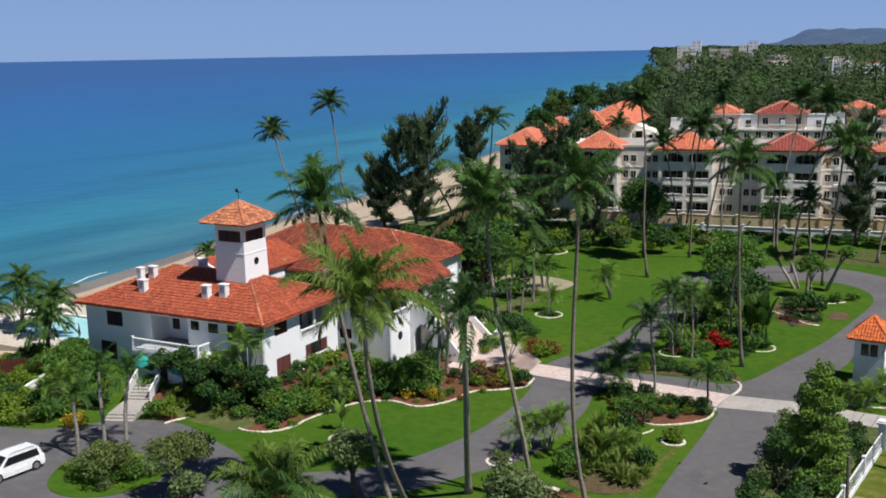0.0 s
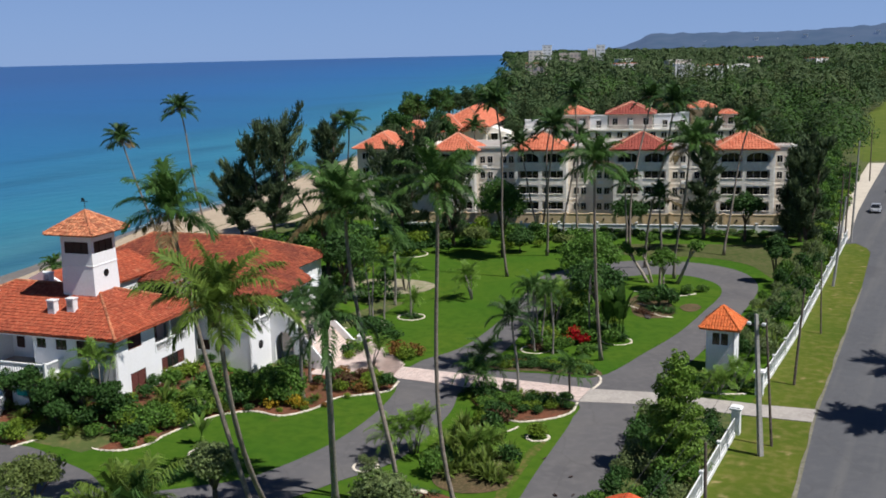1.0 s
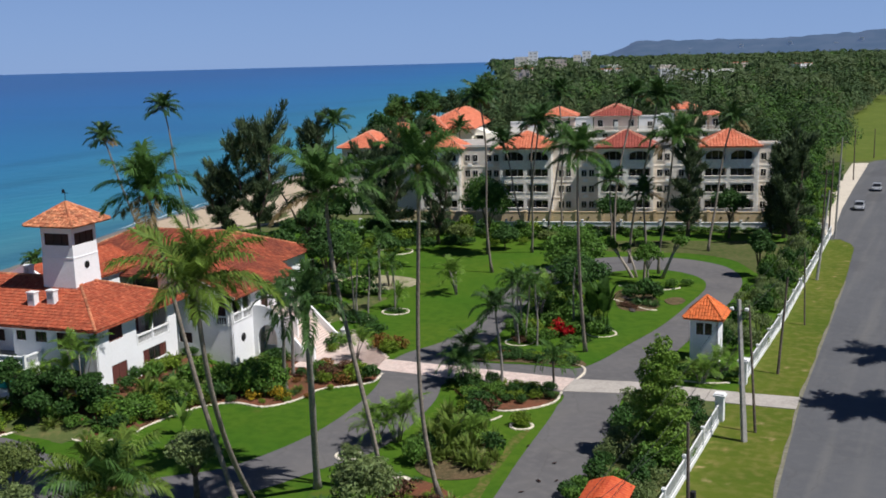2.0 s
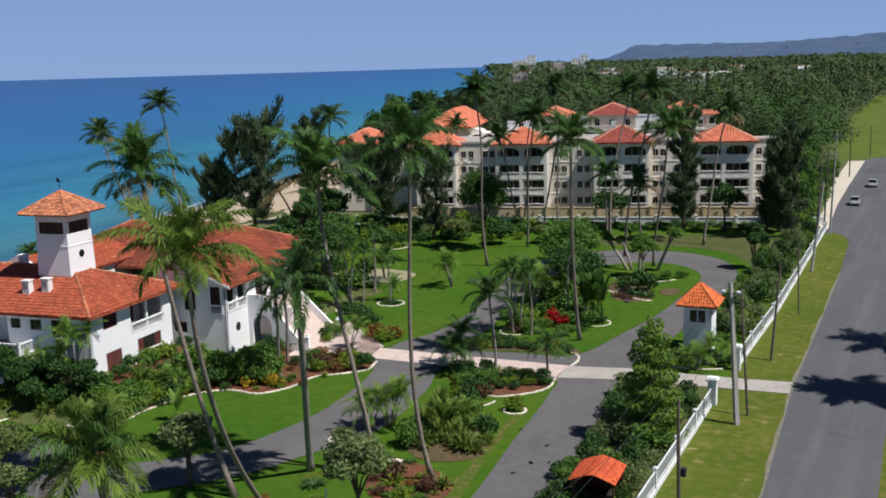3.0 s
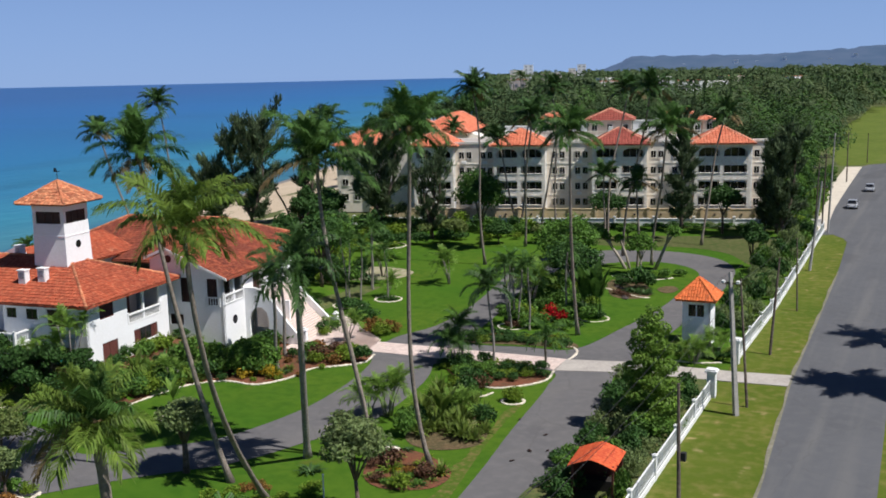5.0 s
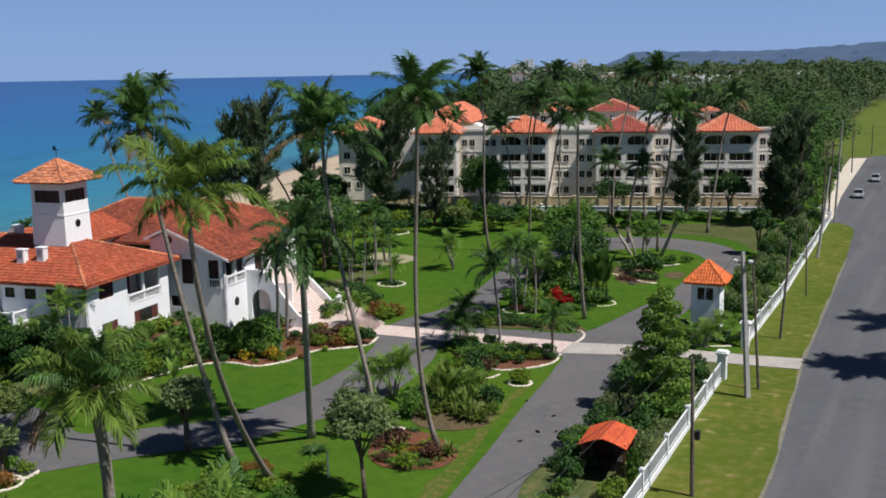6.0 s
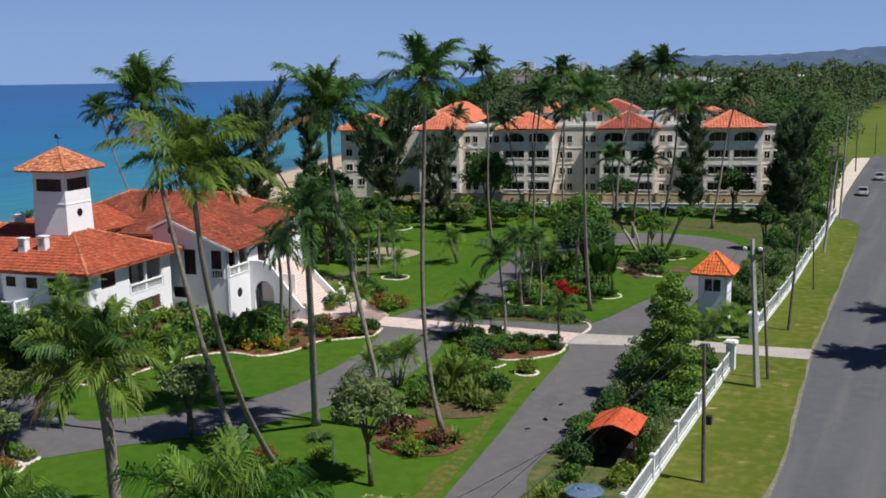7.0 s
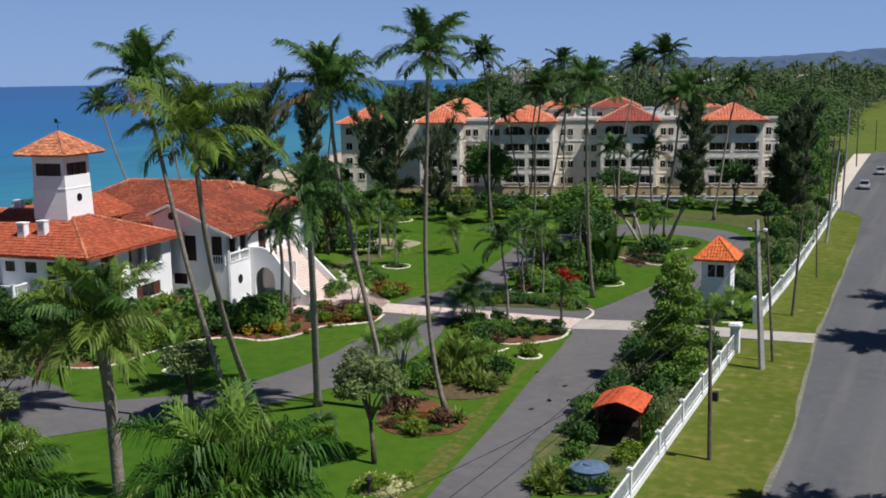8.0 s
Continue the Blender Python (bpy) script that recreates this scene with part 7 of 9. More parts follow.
for i, (x, y, hh) in enumerate(((-57.6, 97.4, 7.2), (-56.6, 98.2, 6.6), (-58.6, 98.6, 7.6), (-59.6, 106.0, 7.5), (-60.4, 107.0, 6.8), (-37.8, 95.0, 6.4), (-37.3, 94.4, 6.8), (-36.8, 95.2, 6.0), (-37.4, 95.7, 5.6), (-35.2, 94.2, 6.6), (-34.0, 101.0, 7.0))):
    palm(x, y, (x + 0.4 * math.sin(i * 2.1), y + 0.4 * math.cos(i * 1.7)), hh, SMALLP, 14, "slender garden palm in a small grove", trunk=M_ROYAL, r=0.1, r2=0.07, nuts=False, seed=40 + i, size=0.95, group="grove palms")
for i, (x, y, st, hh, sz) in enumerate(((-35.6, 66.4, 7, 2.6, 0.8), (-36.6, 65.2, 5, 2.2, 0.75), (-30.6, 67.6, 5, 1.4, 0.7), (-56.2, 66.6, 5, 1.8, 0.6), (-62.4, 61.9, 6, 4.8, 0.85), (-65.8, 61.0, 4, 2.6, 0.7), (-40.6, 107.5, 7, 3.6, 1.0),
                                        (-38.6, 103.0, 7, 4.2, 1.0), (-52.4, 112.0, 5, 3.2, 0.9), (-56.0, 102.6, 4, 2.0, 0.7), (-62.5, 113.5, 5, 3.2, 0.8), (-49.6, 83.6, 4, 2.4, 0.7), (-18.0, 88.6, 5, 1.6, 0.7), (-16.8, 91.6, 5, 1.5, 0.7))):
    clump_palm(x, y, st, hh, ARECA, "clump of bright green areca palms", sz, i)

palm(-55.4, 102.2, (-55.6, 102.0), 5.6, SMALLP, 14, "slim bright palm in a stone ring on the lawn", trunk=M_ROYAL, r=0.1, r2=0.07, nuts=False, seed=86, size=0.9, group="garden palms")
# broadleaf trees
tree(-28.1, 49.6, 6.4, 2.2, M_LEAFGREY, "small round-headed grey-green tree with a slim trunk", n=6000, size=0.16, seed=3, trunk_h=2.4, lean=(-0.4, 0.2), trunk_r=0.13)
tree(-42.2, 51.6, 5.2, 2.0, M_LEAFGREY, "small spreading grey-green tree by the drive", n=5400, size=0.16, seed=4, trunk_h=2.0, trunk_r=0.2)
tree(-49.4, 43.6, 3.6, 1.3, M_LEAFGREY, "low grey-green tree by the drive", n=1800, size=0.16, seed=5, trunk_h=1.2, trunk_r=0.1)
tree(-52.0, 45.6, 5.0, 2.4, M_LEAFOLIVE, "rounded olive-green tree near the turning circle", n=5200, size=0.16, seed=6, trunk_h=1.6)
tree(-59.4, 136.9, 12.0, 4.0, M_LEAFMID, "broad green tree before the apartment building", n=7000, size=0.27, seed=7, trunk_h=3.6, squash=0.9)
tree(-63.8, 101.5, 8.5, 3.4, M_LEAFDARK, "dense dark green tree north of the villa", n=4200, size=0.26, seed=9)
tree(-66.5, 107.0, 9.0, 3.8, M_LEAF, "leafy tree north of the villa", n=4200, size=0.28, seed=10)
tree(-70.5, 112.5, 9.0, 4.0, M_LEAFDARK, "dark leafy tree beyond the villa", n=4200, size=0.3, seed=11)
tree(-66.2, 101.9, 11.4, 1.8, M_LEAFDARK, "tall dark leafy tree on a slim trunk beside the stair", n=5200, size=0.19, seed=12, trunk_h=6.6, squash=1.1)
tree(-38.5, 114.5, 8.2, 4.2, M_LEAF, "spreading tree on the driveway island", n=4800, size=0.26, seed=13, bark=M_PALEBARK)
tree(-35.0, 106.5, 7.0, 3.4, M_LEAFDARK, "dense tree on the driveway island", n=3600, size=0.24, seed=14)
tree(-40.5, 120.5, 7.6, 3.6, M_LEAF, "leafy tree on the driveway island", n=3600, size=0.26, seed=15, bark=M_PALEBARK)
tree(-32.6, 124.5, 5.6, 2.0, M_LEAF, "small leafy tree with pale forked branches on the island", n=1100, size=0.24, seed=16, bark=M_PALEBARK, trunk_h=2.0, limbs=9)
tree(-35.4, 128.0, 5.4, 1.2, M_LEAF, "leaning tree with forked pale branches", n=420, size=0.24, seed=17, bark=M_PALEBARK, trunk_h=2.6, lean=(-3.0, 0.3), limbs=5, trunk_r=0.2, count=7)
tree(-35.0, 128.3, 4.6, 0.9, M_LEAF, "leaning pale-barked tree on the island", n=260, size=0.22, seed=37, bark=M_PALEBARK, trunk_h=2.8, lean=(-1.6, 0.3), limbs=4, trunk_r=0.15, count=5)
tree(-32.0, 128.6, 6.2, 1.2, M_LEAF, "sparse pale-trunked tree leaning over the drive", n=420, size=0.24, seed=18, bark=M_PALEBARK, trunk_h=3.4, lean=(2.4, 0.3), limbs=5, trunk_r=0.2, count=7)
tree(-85.5, 137.0, 8.0, 3.4, M_LEAFDARK, "dark tree at the edge of the beach garden", n=4200, size=0.34, seed=19)
tree(-30.0, 160.5, 8.0, 2.8, M_LEAFDARK, "dark tree before the ochre wall", n=2600, size=0.3, seed=20)
tree(-47.5, 158.5, 6.5, 3.2, M_LEAFDARK, "low dark tree before the ochre wall", n=2600, size=0.3, seed=21)
tree(-21.0, 134.0, 6.9, 1.8, M_LEAFDARK, "tall clipped dark tree beside the fence", n=3200, size=0.24, seed=22, trunk_h=0.8, squash=1.2, count=14)
# tall hedge-like tree by the fence, tapering upwards in tiers
th = empty("conifer", pose(-16.9, 70.4, 0), "dense bright green tapering evergreen tree beside the fence", "evergreen tree")
lb = []
for k in range(26):
    t = k / 25
    a, rr = k * 2.4, 1.75 * (1 - t) ** 0.42 + 0.3
    lb.append((math.cos(a) * rr * 0.62, math.sin(a) * rr * 0.62, 0.9 + 7.8 * t, rr * 0.62, rr * 0.62, 0.5))
V, F = leaf_cloud(lb, 13000, 0.17, 77)
put("crown", mesh_from("crown", V, F.tolist(), leaf("evergreen_leaf", (0.175, 0.30, 0.048), tr=0.38)), th)
bm = bmesh.new()
tube(bm, [(0, 0, -0.2), (0, 0, 7.2)], [0.2, 0.05], 8)
part("trunk", bm, M_BARK, th)
# casuarinas and other dark trees by the sea and the apartments
casuarina(-101.5, 139.5, 17.2, 6.2, "tall dark feathery casuarina on the beach edge", 1, n=6400)
casuarina(-106.8, 138.0, 11.0, 3.2, "dark feathery casuarina leaning to the sea", 2, n=3600, lean=(-1.5, -0.5))
casuarina(-97.0, 150.0, 18.0, 3.0, "narrow dark casuarina by the beach", 3, n=3400)
casuarina(-77.6, 139.9, 16.0, 5.6, "large dark casuarina with a thick trunk before the apartment building", 4, n=6000, bare=0.3)
casuarina(-20.9, 158.5, 14.6, 3.2, "broad dark casuarina by the road", 6, n=5200, bare=0.1)
casuarina(-22.4, 163.0, 12.0, 2.4, "dark casuarina beside the apartments", 7, n=2800, bare=0.1)
casuarina(-36.2, 160.5, 17.5, 2.3, "narrow dark casuarina between two apartment blocks", 8, n=3200, bare=0.1)
casuarina(-70.2, 142.5, 12.5, 3.4, "sparse dark feathery tree before the apartments", 9, n=1500)
casuarina(-24.5, 164.0, 7.5, 1.0, "slim young casuarina by the wall", 10, n=700)
# paddle-leaved plants
for i, (x, y, hh) in enumerate(((-30.6, 100.8, 5.4), (-31.4, 101.4, 5.8), (-30.5, 101.7, 5.0), (-31.8, 100.6, 4.8))):
    traveller_palm(x, y, hh, "upright bird-of-paradise clump with paddle leaves", i, M_LEAFMID, 12)
traveller_palm(-30.6, 65.4, 3.4, "banana plant in the south bed", 9, M_FRONDY, 10)
traveller_palm(-58.0, 64.6, 2.6, "banana plant beside the villa wall", 10, M_FRONDY, 10)

# shrubs
BARE = ((-48.9, 69.9, 1.5), (-47.9, 72.2, 1.5), (-47.5, 74.6, 1.2), (-51.4, 69.9, 1.1), (-53.6, 68.2, 0.9), (-52.0, 72.6, 2.5), (-53.2, 79.0, 2.4), (-51.5, 82.0, 2.6), (-50.6, 75.9, 1.3), (-50.0, 84.5, 2.5), (-46.4, 76.6, 0.9), (-45.2, 79.2, 0.8))
scatter([p for p in bed], 125, ["green_shrub"] * 4 + ["dark_shrub"] * 4 + ["lime_shrub"] * 3 + ["grey_shrub", "dark_cycad", "spiky_dracaena", "strap_leaf_clump"], 0.55, 1.15, 0.95, 1, 0.95, BARE)
scatter([(-59.5, 60.0), (-56.2, 60.2), (-55.8, 66.0), (-53.6, 68.6), (-55.4, 70.5), (-58.6, 67.0)], 26, ["green_shrub", "lime_shrub", "dark_shrub", "green_shrub", "strap_leaf_clump"], 0.7, 1.2, 0.8, 71, 1.0)
for x, y, s in ((-48.6, 71.0, 0.4), (-47.6, 72.6, 0.45), (-50.4, 70.0, 0.35), (-47.0, 75.2, 0.4), (-51.0, 75.8, 0.5)):
    shrub("orange_croton" if s > 0.4 else "lime_shrub", x, y, s, s)
for k, x, y, s, sz in (("clipped_shrub", -52.1, 72.4, 2.3, 2.5), ("green_shrub", -54.6, 74.6, 1.5, 1.5), ("maroon_shrub", -49.8, 78.4, 1.2, 1.0), ("maroon_shrub", -48.4, 80.0, 1.1, 1.0), ("yellow_croton", -50.2, 71.6, 0.9, 0.9), ("yellow_croton", -49.2, 71.4, 0.7, 0.6), ("orange_croton", -47.0, 77.2, 1.2, 1.0), ("maroon_shrub", -48.6, 78.0, 1.1, 1.0),
                       ("lime_shrub", -45.9, 78.2, 0.9, 0.7), ("orange_croton", -50.6, 80.0, 1.1, 1.0), ("lime_shrub", -47.2, 80.2, 1.2, 0.9), ("orange_croton", -49.0, 88.0, 1.5, 1.4), ("lime_shrub", -47.8, 87.2, 1.3, 1.2), ("orange_croton", -47.6, 88.8, 1.2, 1.2),
                       ("dark_shrub", -52.6, 92.6, 1.3, 0.9), ("dark_shrub", -54.8, 95.0, 1.4, 0.9), ("dark_shrub", -57.0, 96.2, 1.4, 0.9), ("lime_shrub", -66.5, 57.6, 1.0, 0.8), ("yellow_croton", -70.4, 50.4, 1.0, 1.2), ("yellow_croton", -71.2, 50.2, 0.8, 0.9)):
    shrub(k, x, y, s, sz)
scatter(BED_CROSS, 34, ["green_shrub", "dark_shrub", "dark_shrub", "dark_shrub", "lime_shrub"], 0.6, 0.95, 0.85, 2, 0.8, bare=((-28.6, 78.6, 1.3), (-30.6, 76.4, 0.9)))
shrub("maroon_shrub", -32.2, 74.4, 1.2, 1.2)
shrub("dark_shrub", -32.6, 75.0, 1.2, 1.3)
edging([(-33.6, 73.4), (-32.4, 72.7), (-31.0, 73.2), (-30.6, 74.4)], False, "pale stones round a maroon shrub", 0.45, 0.8, seed=71)
shrub("maroon_shrub", -32.6, 72.6, 1.0, 1.0)
scatter([(-39.0, 88.0), (-29.6, 89.2), (-30.5, 91.6), (-39.2, 90.6)], 24, ["green_shrub", "dark_shrub", "dark_shrub", "lime_shrub", "orange_croton"], 0.6, 0.95, 0.8, 3, 0.8)
scatter(BED_UPPER, 34, ["strap_leaf_clump"] * 7 + ["spiky_dracaena", "lime_shrub", "green_shrub", "dark_shrub"], 0.7, 1.15, 0.8, 45, 1.45, bare=((-28.6, 62.4, 1.5), (-30.6, 62.4, 1.0)))
for x, y, sc in ((-31.8, 68.2, 1.0), (-30.0, 68.8, 0.9), (-32.6, 70.6, 0.9), (-28.4, 65.6, 0.8)):
    shrub("variegated_clump", x, y, sc * 0.7, sc * 2.0)
scatter(BED_SOUTH, 16, ["green_shrub", "maroon_shrub", "spiky_dracaena", "strap_leaf_clump", "orange_croton", "dark_cycad", "maroon_shrub", "lime_shrub"], 0.5, 0.95, 0.9, 4)
scatter([(-31.0, 55.2), (-28.6, 54.6), (-26.8, 55.8), (-26.8, 57.6), (-30.6, 57.6)], 26, ["orange_croton", "yellow_croton", "strap_leaf_clump", "dark_cycad", "green_shrub"], 0.3, 0.6, 0.55, 5, 0.6)
shrub("lime_shrub", -28.4, 73.0, 0.8, 1.0)
edging([(-32.9, 59.7), (-32.2, 60.2), (-31.6, 60.4)], False, "large pale rocks at the edge of the palm bed", 0.7, 2.2, seed=72, name="rock_row")
edging([(-30.9, 70.5), (-30.3, 70.0)], False, "pale rocks at the corner of the planted bed", 0.6, 1.6, seed=73, name="rock_row")
for x, y in ((-36.4, 51.4), (-35.8, 51.0), (-36.8, 50.6)):
    shrub("orange_croton", x, y, 0.6, 0.45)
scatter([(-20.4, 63.5), (-21.0, 72), (-21.6, 79.5), (-20.0, 82.6), (-15.9, 80.0), (-15.7, 63)], 34, ["green_shrub", "dark_shrub", "dark_shrub", "grey_shrub", "grey_shrub"], 0.7, 1.15, 1.0, 6, 1.15)
scatter([(-20.2, 58), (-19.7, 61.5), (-19.9, 63), (-20.6, 63)], 5, ["green_shrub", "dark_shrub"], 0.6, 1.0, 0.8, 7)
scatter([(-19.3, 49.5), (-19.0, 53), (-17.8, 53.5), (-17.8, 49.5)], 8, ["strap_leaf_clump", "green_shrub", "spiky_dracaena"], 0.5, 0.9, 0.7, 77)
scatter([(-16.0, 55), (-15.4, 55), (-15.5, 63), (-16.0, 63)], 7, ["grey_shrub", "lime_shrub"], 0.4, 0.8, 0.8, 78)
scatter([(-21.0, 98.5), (-15.6, 98.0), (-16.6, 160), (-20.0, 160), (-20.4, 120)], 60, ["grey_shrub", "grey_shrub", "green_shrub", "dark_shrub", "dark_shrub", "strap_leaf_clump"], 0.7, 1.4, 1.3, 8, 1.5)
scatter([(-21.2, 90.2), (-15.4, 89.8), (-15.6, 94), (-17.0, 93.4), (-21.2, 93.2)], 18, ["dark_shrub", "strap_leaf_clump", "dark_cycad", "green_shrub"], 0.5, 0.9, 0.8, 9, 0.8)
scatter([(-30.5, 102.5), (-33.5, 107), (-37.5, 120), (-42.0, 118), (-40.6, 100), (-36, 93.5), (-31, 95)], 46, ["green_shrub", "dark_shrub", "green_shrub", "lime_shrub", "dark_cycad"], 0.7, 1.5, 1.3, 10)
for k, x, y, sc, sz in (("dark_shrub", -30.4, 116.0, 1.6, 2.1), ("dark_shrub", -29.8, 117.4, 1.3, 1.6), ("dark_cycad", -30.6, 114.6, 1.4, 1.2), ("dark_cycad", -29.2, 114.2, 1.2, 1.0), ("maroon_shrub", -32.0, 113.0, 0.9, 0.6), ("maroon_shrub", -30.8, 112.2, 0.8, 0.5), ("dark_shrub", -32.8, 117.6, 1.1, 0.8),
                        ("dark_shrub", -33.4, 119.6, 1.0, 0.8), ("green_shrub", -29.4, 123.6, 1.1, 0.9), ("green_shrub", -28.0, 125.4, 0.9, 0.7), ("maroon_shrub", -31.4, 119.4, 0.9, 0.6)):
    shrub(k, x, y, sc, sz)
for x, y, s in ((-34.3, 98.6, 1.05), (-33.5, 98.2, 0.8), (-34.9, 97.8, 0.7)):
    shrub("red_bougainvillea", x, y, s, s * 1.3)
scatter([condo_xy(-30, -9.5), condo_xy(40, -9.5), condo_xy(41, -5.9), condo_xy(-30, -5.9)], 90, ["dark_shrub", "dark_shrub", "green_shrub", "grey_shrub"], 0.7, 1.2, 1.3, 12, 0.6)
scatter([condo_xy(-30, -4.8), condo_xy(38, -4.8), condo_xy(38, -2.2), condo_xy(-30, -2.2)], 14, ["dark_shrub", "green_shrub", "orange_croton"], 0.4, 0.8, 1.2, 13, 0.6)
scatter([(-98, 128), (-74, 128), (-70, 136), (-56, 146), (-46, 148), (-60, 156), (-92, 152)], 70, ["dark_shrub", "green_shrub", "dark_shrub", "lime_shrub"], 1.0, 2.2, 1.9, 14)
scatter([(-78, 98), (-64, 99), (-60, 110), (-70, 118), (-90, 122), (-94, 104)], 60, ["dark_shrub", "green_shrub", "dark_shrub", "lime_shrub", "dark_cycad"], 1.0, 2.2, 1.7, 15)
scatter([(-92, 48), (-76, 50), (-72, 55), (-78, 60), (-84, 60), (-92, 62)], 60, ["dark_shrub", "green_shrub", "green_shrub", "lime_shrub", "strap_leaf_clump"], 0.7, 1.4, 1.1, 16)
scatter([(-63.6, 43.4), (-57.4, 43.4), (-57.2, 47.4), (-60, 48.6), (-63.6, 47)], 24, ["grey_shrub", "green_shrub", "lime_shrub", "spiky_dracaena"], 0.5, 0.95, 0.8, 17)
scatter([(-37.5, 43), (-30, 48), (-33.4, 53), (-38.6, 48.5)], 16, ["lime_shrub", "green_shrub", "strap_leaf_clump"], 0.5, 1.0, 1.1, 18, 0.7)
scatter([(-33, 34), (-27, 37), (-29, 43), (-36, 40)], 18, ["strap_leaf_clump", "green_shrub", "lime_shrub"], 0.9, 1.5, 1.2, 19)
scatter([(-26.8, 45.6), (-24.6, 46.2), (-25.2, 48.4), (-27.6, 48.0)], 16, ["variegated_clump", "variegated_clump", "lime_shrub"], 0.45, 0.8, 0.5, 20, 0.7)
# ringed plants on the lawns
for i, (x, y, r, kind) in enumerate(((-55.2, 101.8, 1.5, "dark_cycad"), (-28.3, 73.0, 0.85, "lime_shrub"), (-37.4, 95.0, 1.4, "maroon_shrub"), (-30.9, 101.0, 1.5, "dark_shrub"), (-57.9, 97.5, 1.6, "dark_shrub"), (-61.0, 94.8, 1.5, "dark_shrub"),
                                     (-73.2, 134.2, 2.6, "lime_shrub"), (-37.5, 62.6, 0.9, "grey_shrub"), (-48.9, 43.0, 1.2, "orange_croton"), (-44.4, 115.5, 1.0, "green_shrub"), (-50.1, 60.0, 1.2, "grey_shrub"))):
    edging([(x + math.cos(a) * r, y + math.sin(a) * r) for a in np.linspace(0, 6.28, 9)[:-1]], True, "ring of white stones round a lawn plant", 0.42, 0.9, seed=20 + i, name="stone_ring")
    for k in range(2 if r < 1.6 else 3):
        shrub(kind, x + 0.45 * math.cos(k * 2.5), y + 0.45 * math.sin(k * 2.5), 0.75 * r / 1.3, 0.7)
# rock lines of the island
edging([(-35.4, 122.8), (-34.0, 122.6), (-32.9, 121.9)], False, "row of pale rocks across the rock garden", 0.6, 1.4, seed=50, name="rock_row")
edging([(-30.9, 121.9), (-29.6, 122.7), (-28.4, 124.2)], False, "row of pale rocks at the lawn edge", 0.6, 1.4, seed=51, name="rock_row")
edging([(-34.1, 115.6), (-31.4, 113.7), (-29.4, 112.3), (-28.1, 112.4)], False, "row of pale rocks along the rock garden", 0.6, 1.4, seed=52, name="rock_row")
edging([(-33.0, 116.6), (-31.6, 115.4), (-31.2, 113.0), (-30.4, 110.6)], False, "dark weathered rocks heaped in the rock garden", 0.9, 2.6, seed=54, name="rock_row", mat=M_DARKROCK)
edging([(-16.0, 89.4), (-17.6, 88.7), (-20.0, 88.6), (-21.6, 88.9)], False, "curved white kerb at the gate", 0.5, 0.9, seed=53)

# trees across the road, beyond the edge of the view
palm(5.0, 87.5, (4.6, 86.5), 13.5, COCO, 18, "coconut palm across the road", seed=81, size=1.3)
palm(5.8, 89.6, (5.2, 87.6), 12.0, COCO, 18, "coconut palm on the far side of the road", seed=82, size=1.3)
palm(5.6, 103.4, (5.1, 102.7), 13.0, COCO, 18, "coconut palm standing across the road", seed=83, size=1.3)
palm(4.4, 51.2, (3.8, 51.6), 13.0, COCO, 20, "coconut palm rising beside the roadside", seed=84, size=1.2)

# fuller planting before the villa front, and the turning circle
tree(-68.0, 59.6, 4.3, 1.5, M_LEAFDARK, "dark bushy small tree before the porch", n=2600, size=0.16, seed=91, trunk_h=0.9)
for k, x, y, s, sz in (("dark_shrub", -65.0, 60.2, 1.5, 1.9), ("dark_shrub", -66.4, 59.4, 1.3, 1.4), ("dark_shrub", -63.8, 59.4, 1.4, 1.7), ("dark_shrub", -61.4, 59.6, 1.4, 1.3), ("green_shrub", -62.9, 58.9, 1.0, 1.0), ("dark_shrub", -59.8, 61.2, 1.5, 1.6),
                       ("lime_shrub", -58.2, 60.6, 1.2, 1.2), ("green_shrub", -56.9, 62.4, 1.4, 1.2), ("lime_shrub", -57.2, 64.2, 1.2, 1.1), ("green_shrub", -56.8, 65.8, 1.2, 1.0), ("dark_shrub", -57.2, 67.4, 1.1, 1.1), ("lime_shrub", -55.8, 68.4, 1.1, 1.0),
                       ("green_shrub", -57.4, 70.2, 1.6, 2.0), ("green_shrub", -55.4, 71.2, 1.5, 1.8), ("yellow_croton", -51.6, 70.4, 0.8, 0.8), ("green_shrub", -54.0, 70.2, 1.2, 1.1)):
    shrub(k, x, y, s, sz)
for i, (x, y, hh, r) in enumerate(((-65.2, 59.0, 3.9, 1.5), (-62.6, 60.0, 4.3, 1.5), (-60.2, 60.6, 3.8, 1.4), (-63.4, 58.2, 2.8, 1.3), (-70.8, 59.6, 3.2, 1.3))):
    tree(x, y, hh, r, M_LEAFDARK, "dense dark green shrubby tree before the villa front", n=2400, size=0.16, seed=240 + i, trunk_h=0.7)
tree(-58.9, 44.6, 3.2, 2.1, M_LEAFOLIVE, "low rounded olive-green bush on the turning circle", n=3200, size=0.15, seed=181, trunk_h=0.5)
traveller_palm(-51.4, 61.2, 2.6, "small banana plant in a stone ring on the lawn", 12, M_FRONDBRIGHT, 9)
edging([(-61.6, 48.4), (-60.4, 48.0), (-59.2, 47.0), (-58.4, 46.8)], False, "scatter of pale rocks on the turning circle", 0.75, 2.2, seed=61, name="rock_row")
edging([(-60.6, 46.6), (-59.4, 46.0)], False, "pale rocks among low plants on the turning circle", 0.7, 2.0, seed=62, name="rock_row")
wl_ = empty("garden_wall", pose(-82.0, 54.0, h1(-82.0, 54.0), 0, 0, 118), "low white wall beside a clipped lime hedge", "garden wall")
part("wall", boxes((-2.4, 2.4, -0.12, 0.12, -0.3, 0.8)), M_STUCCO, wl_)
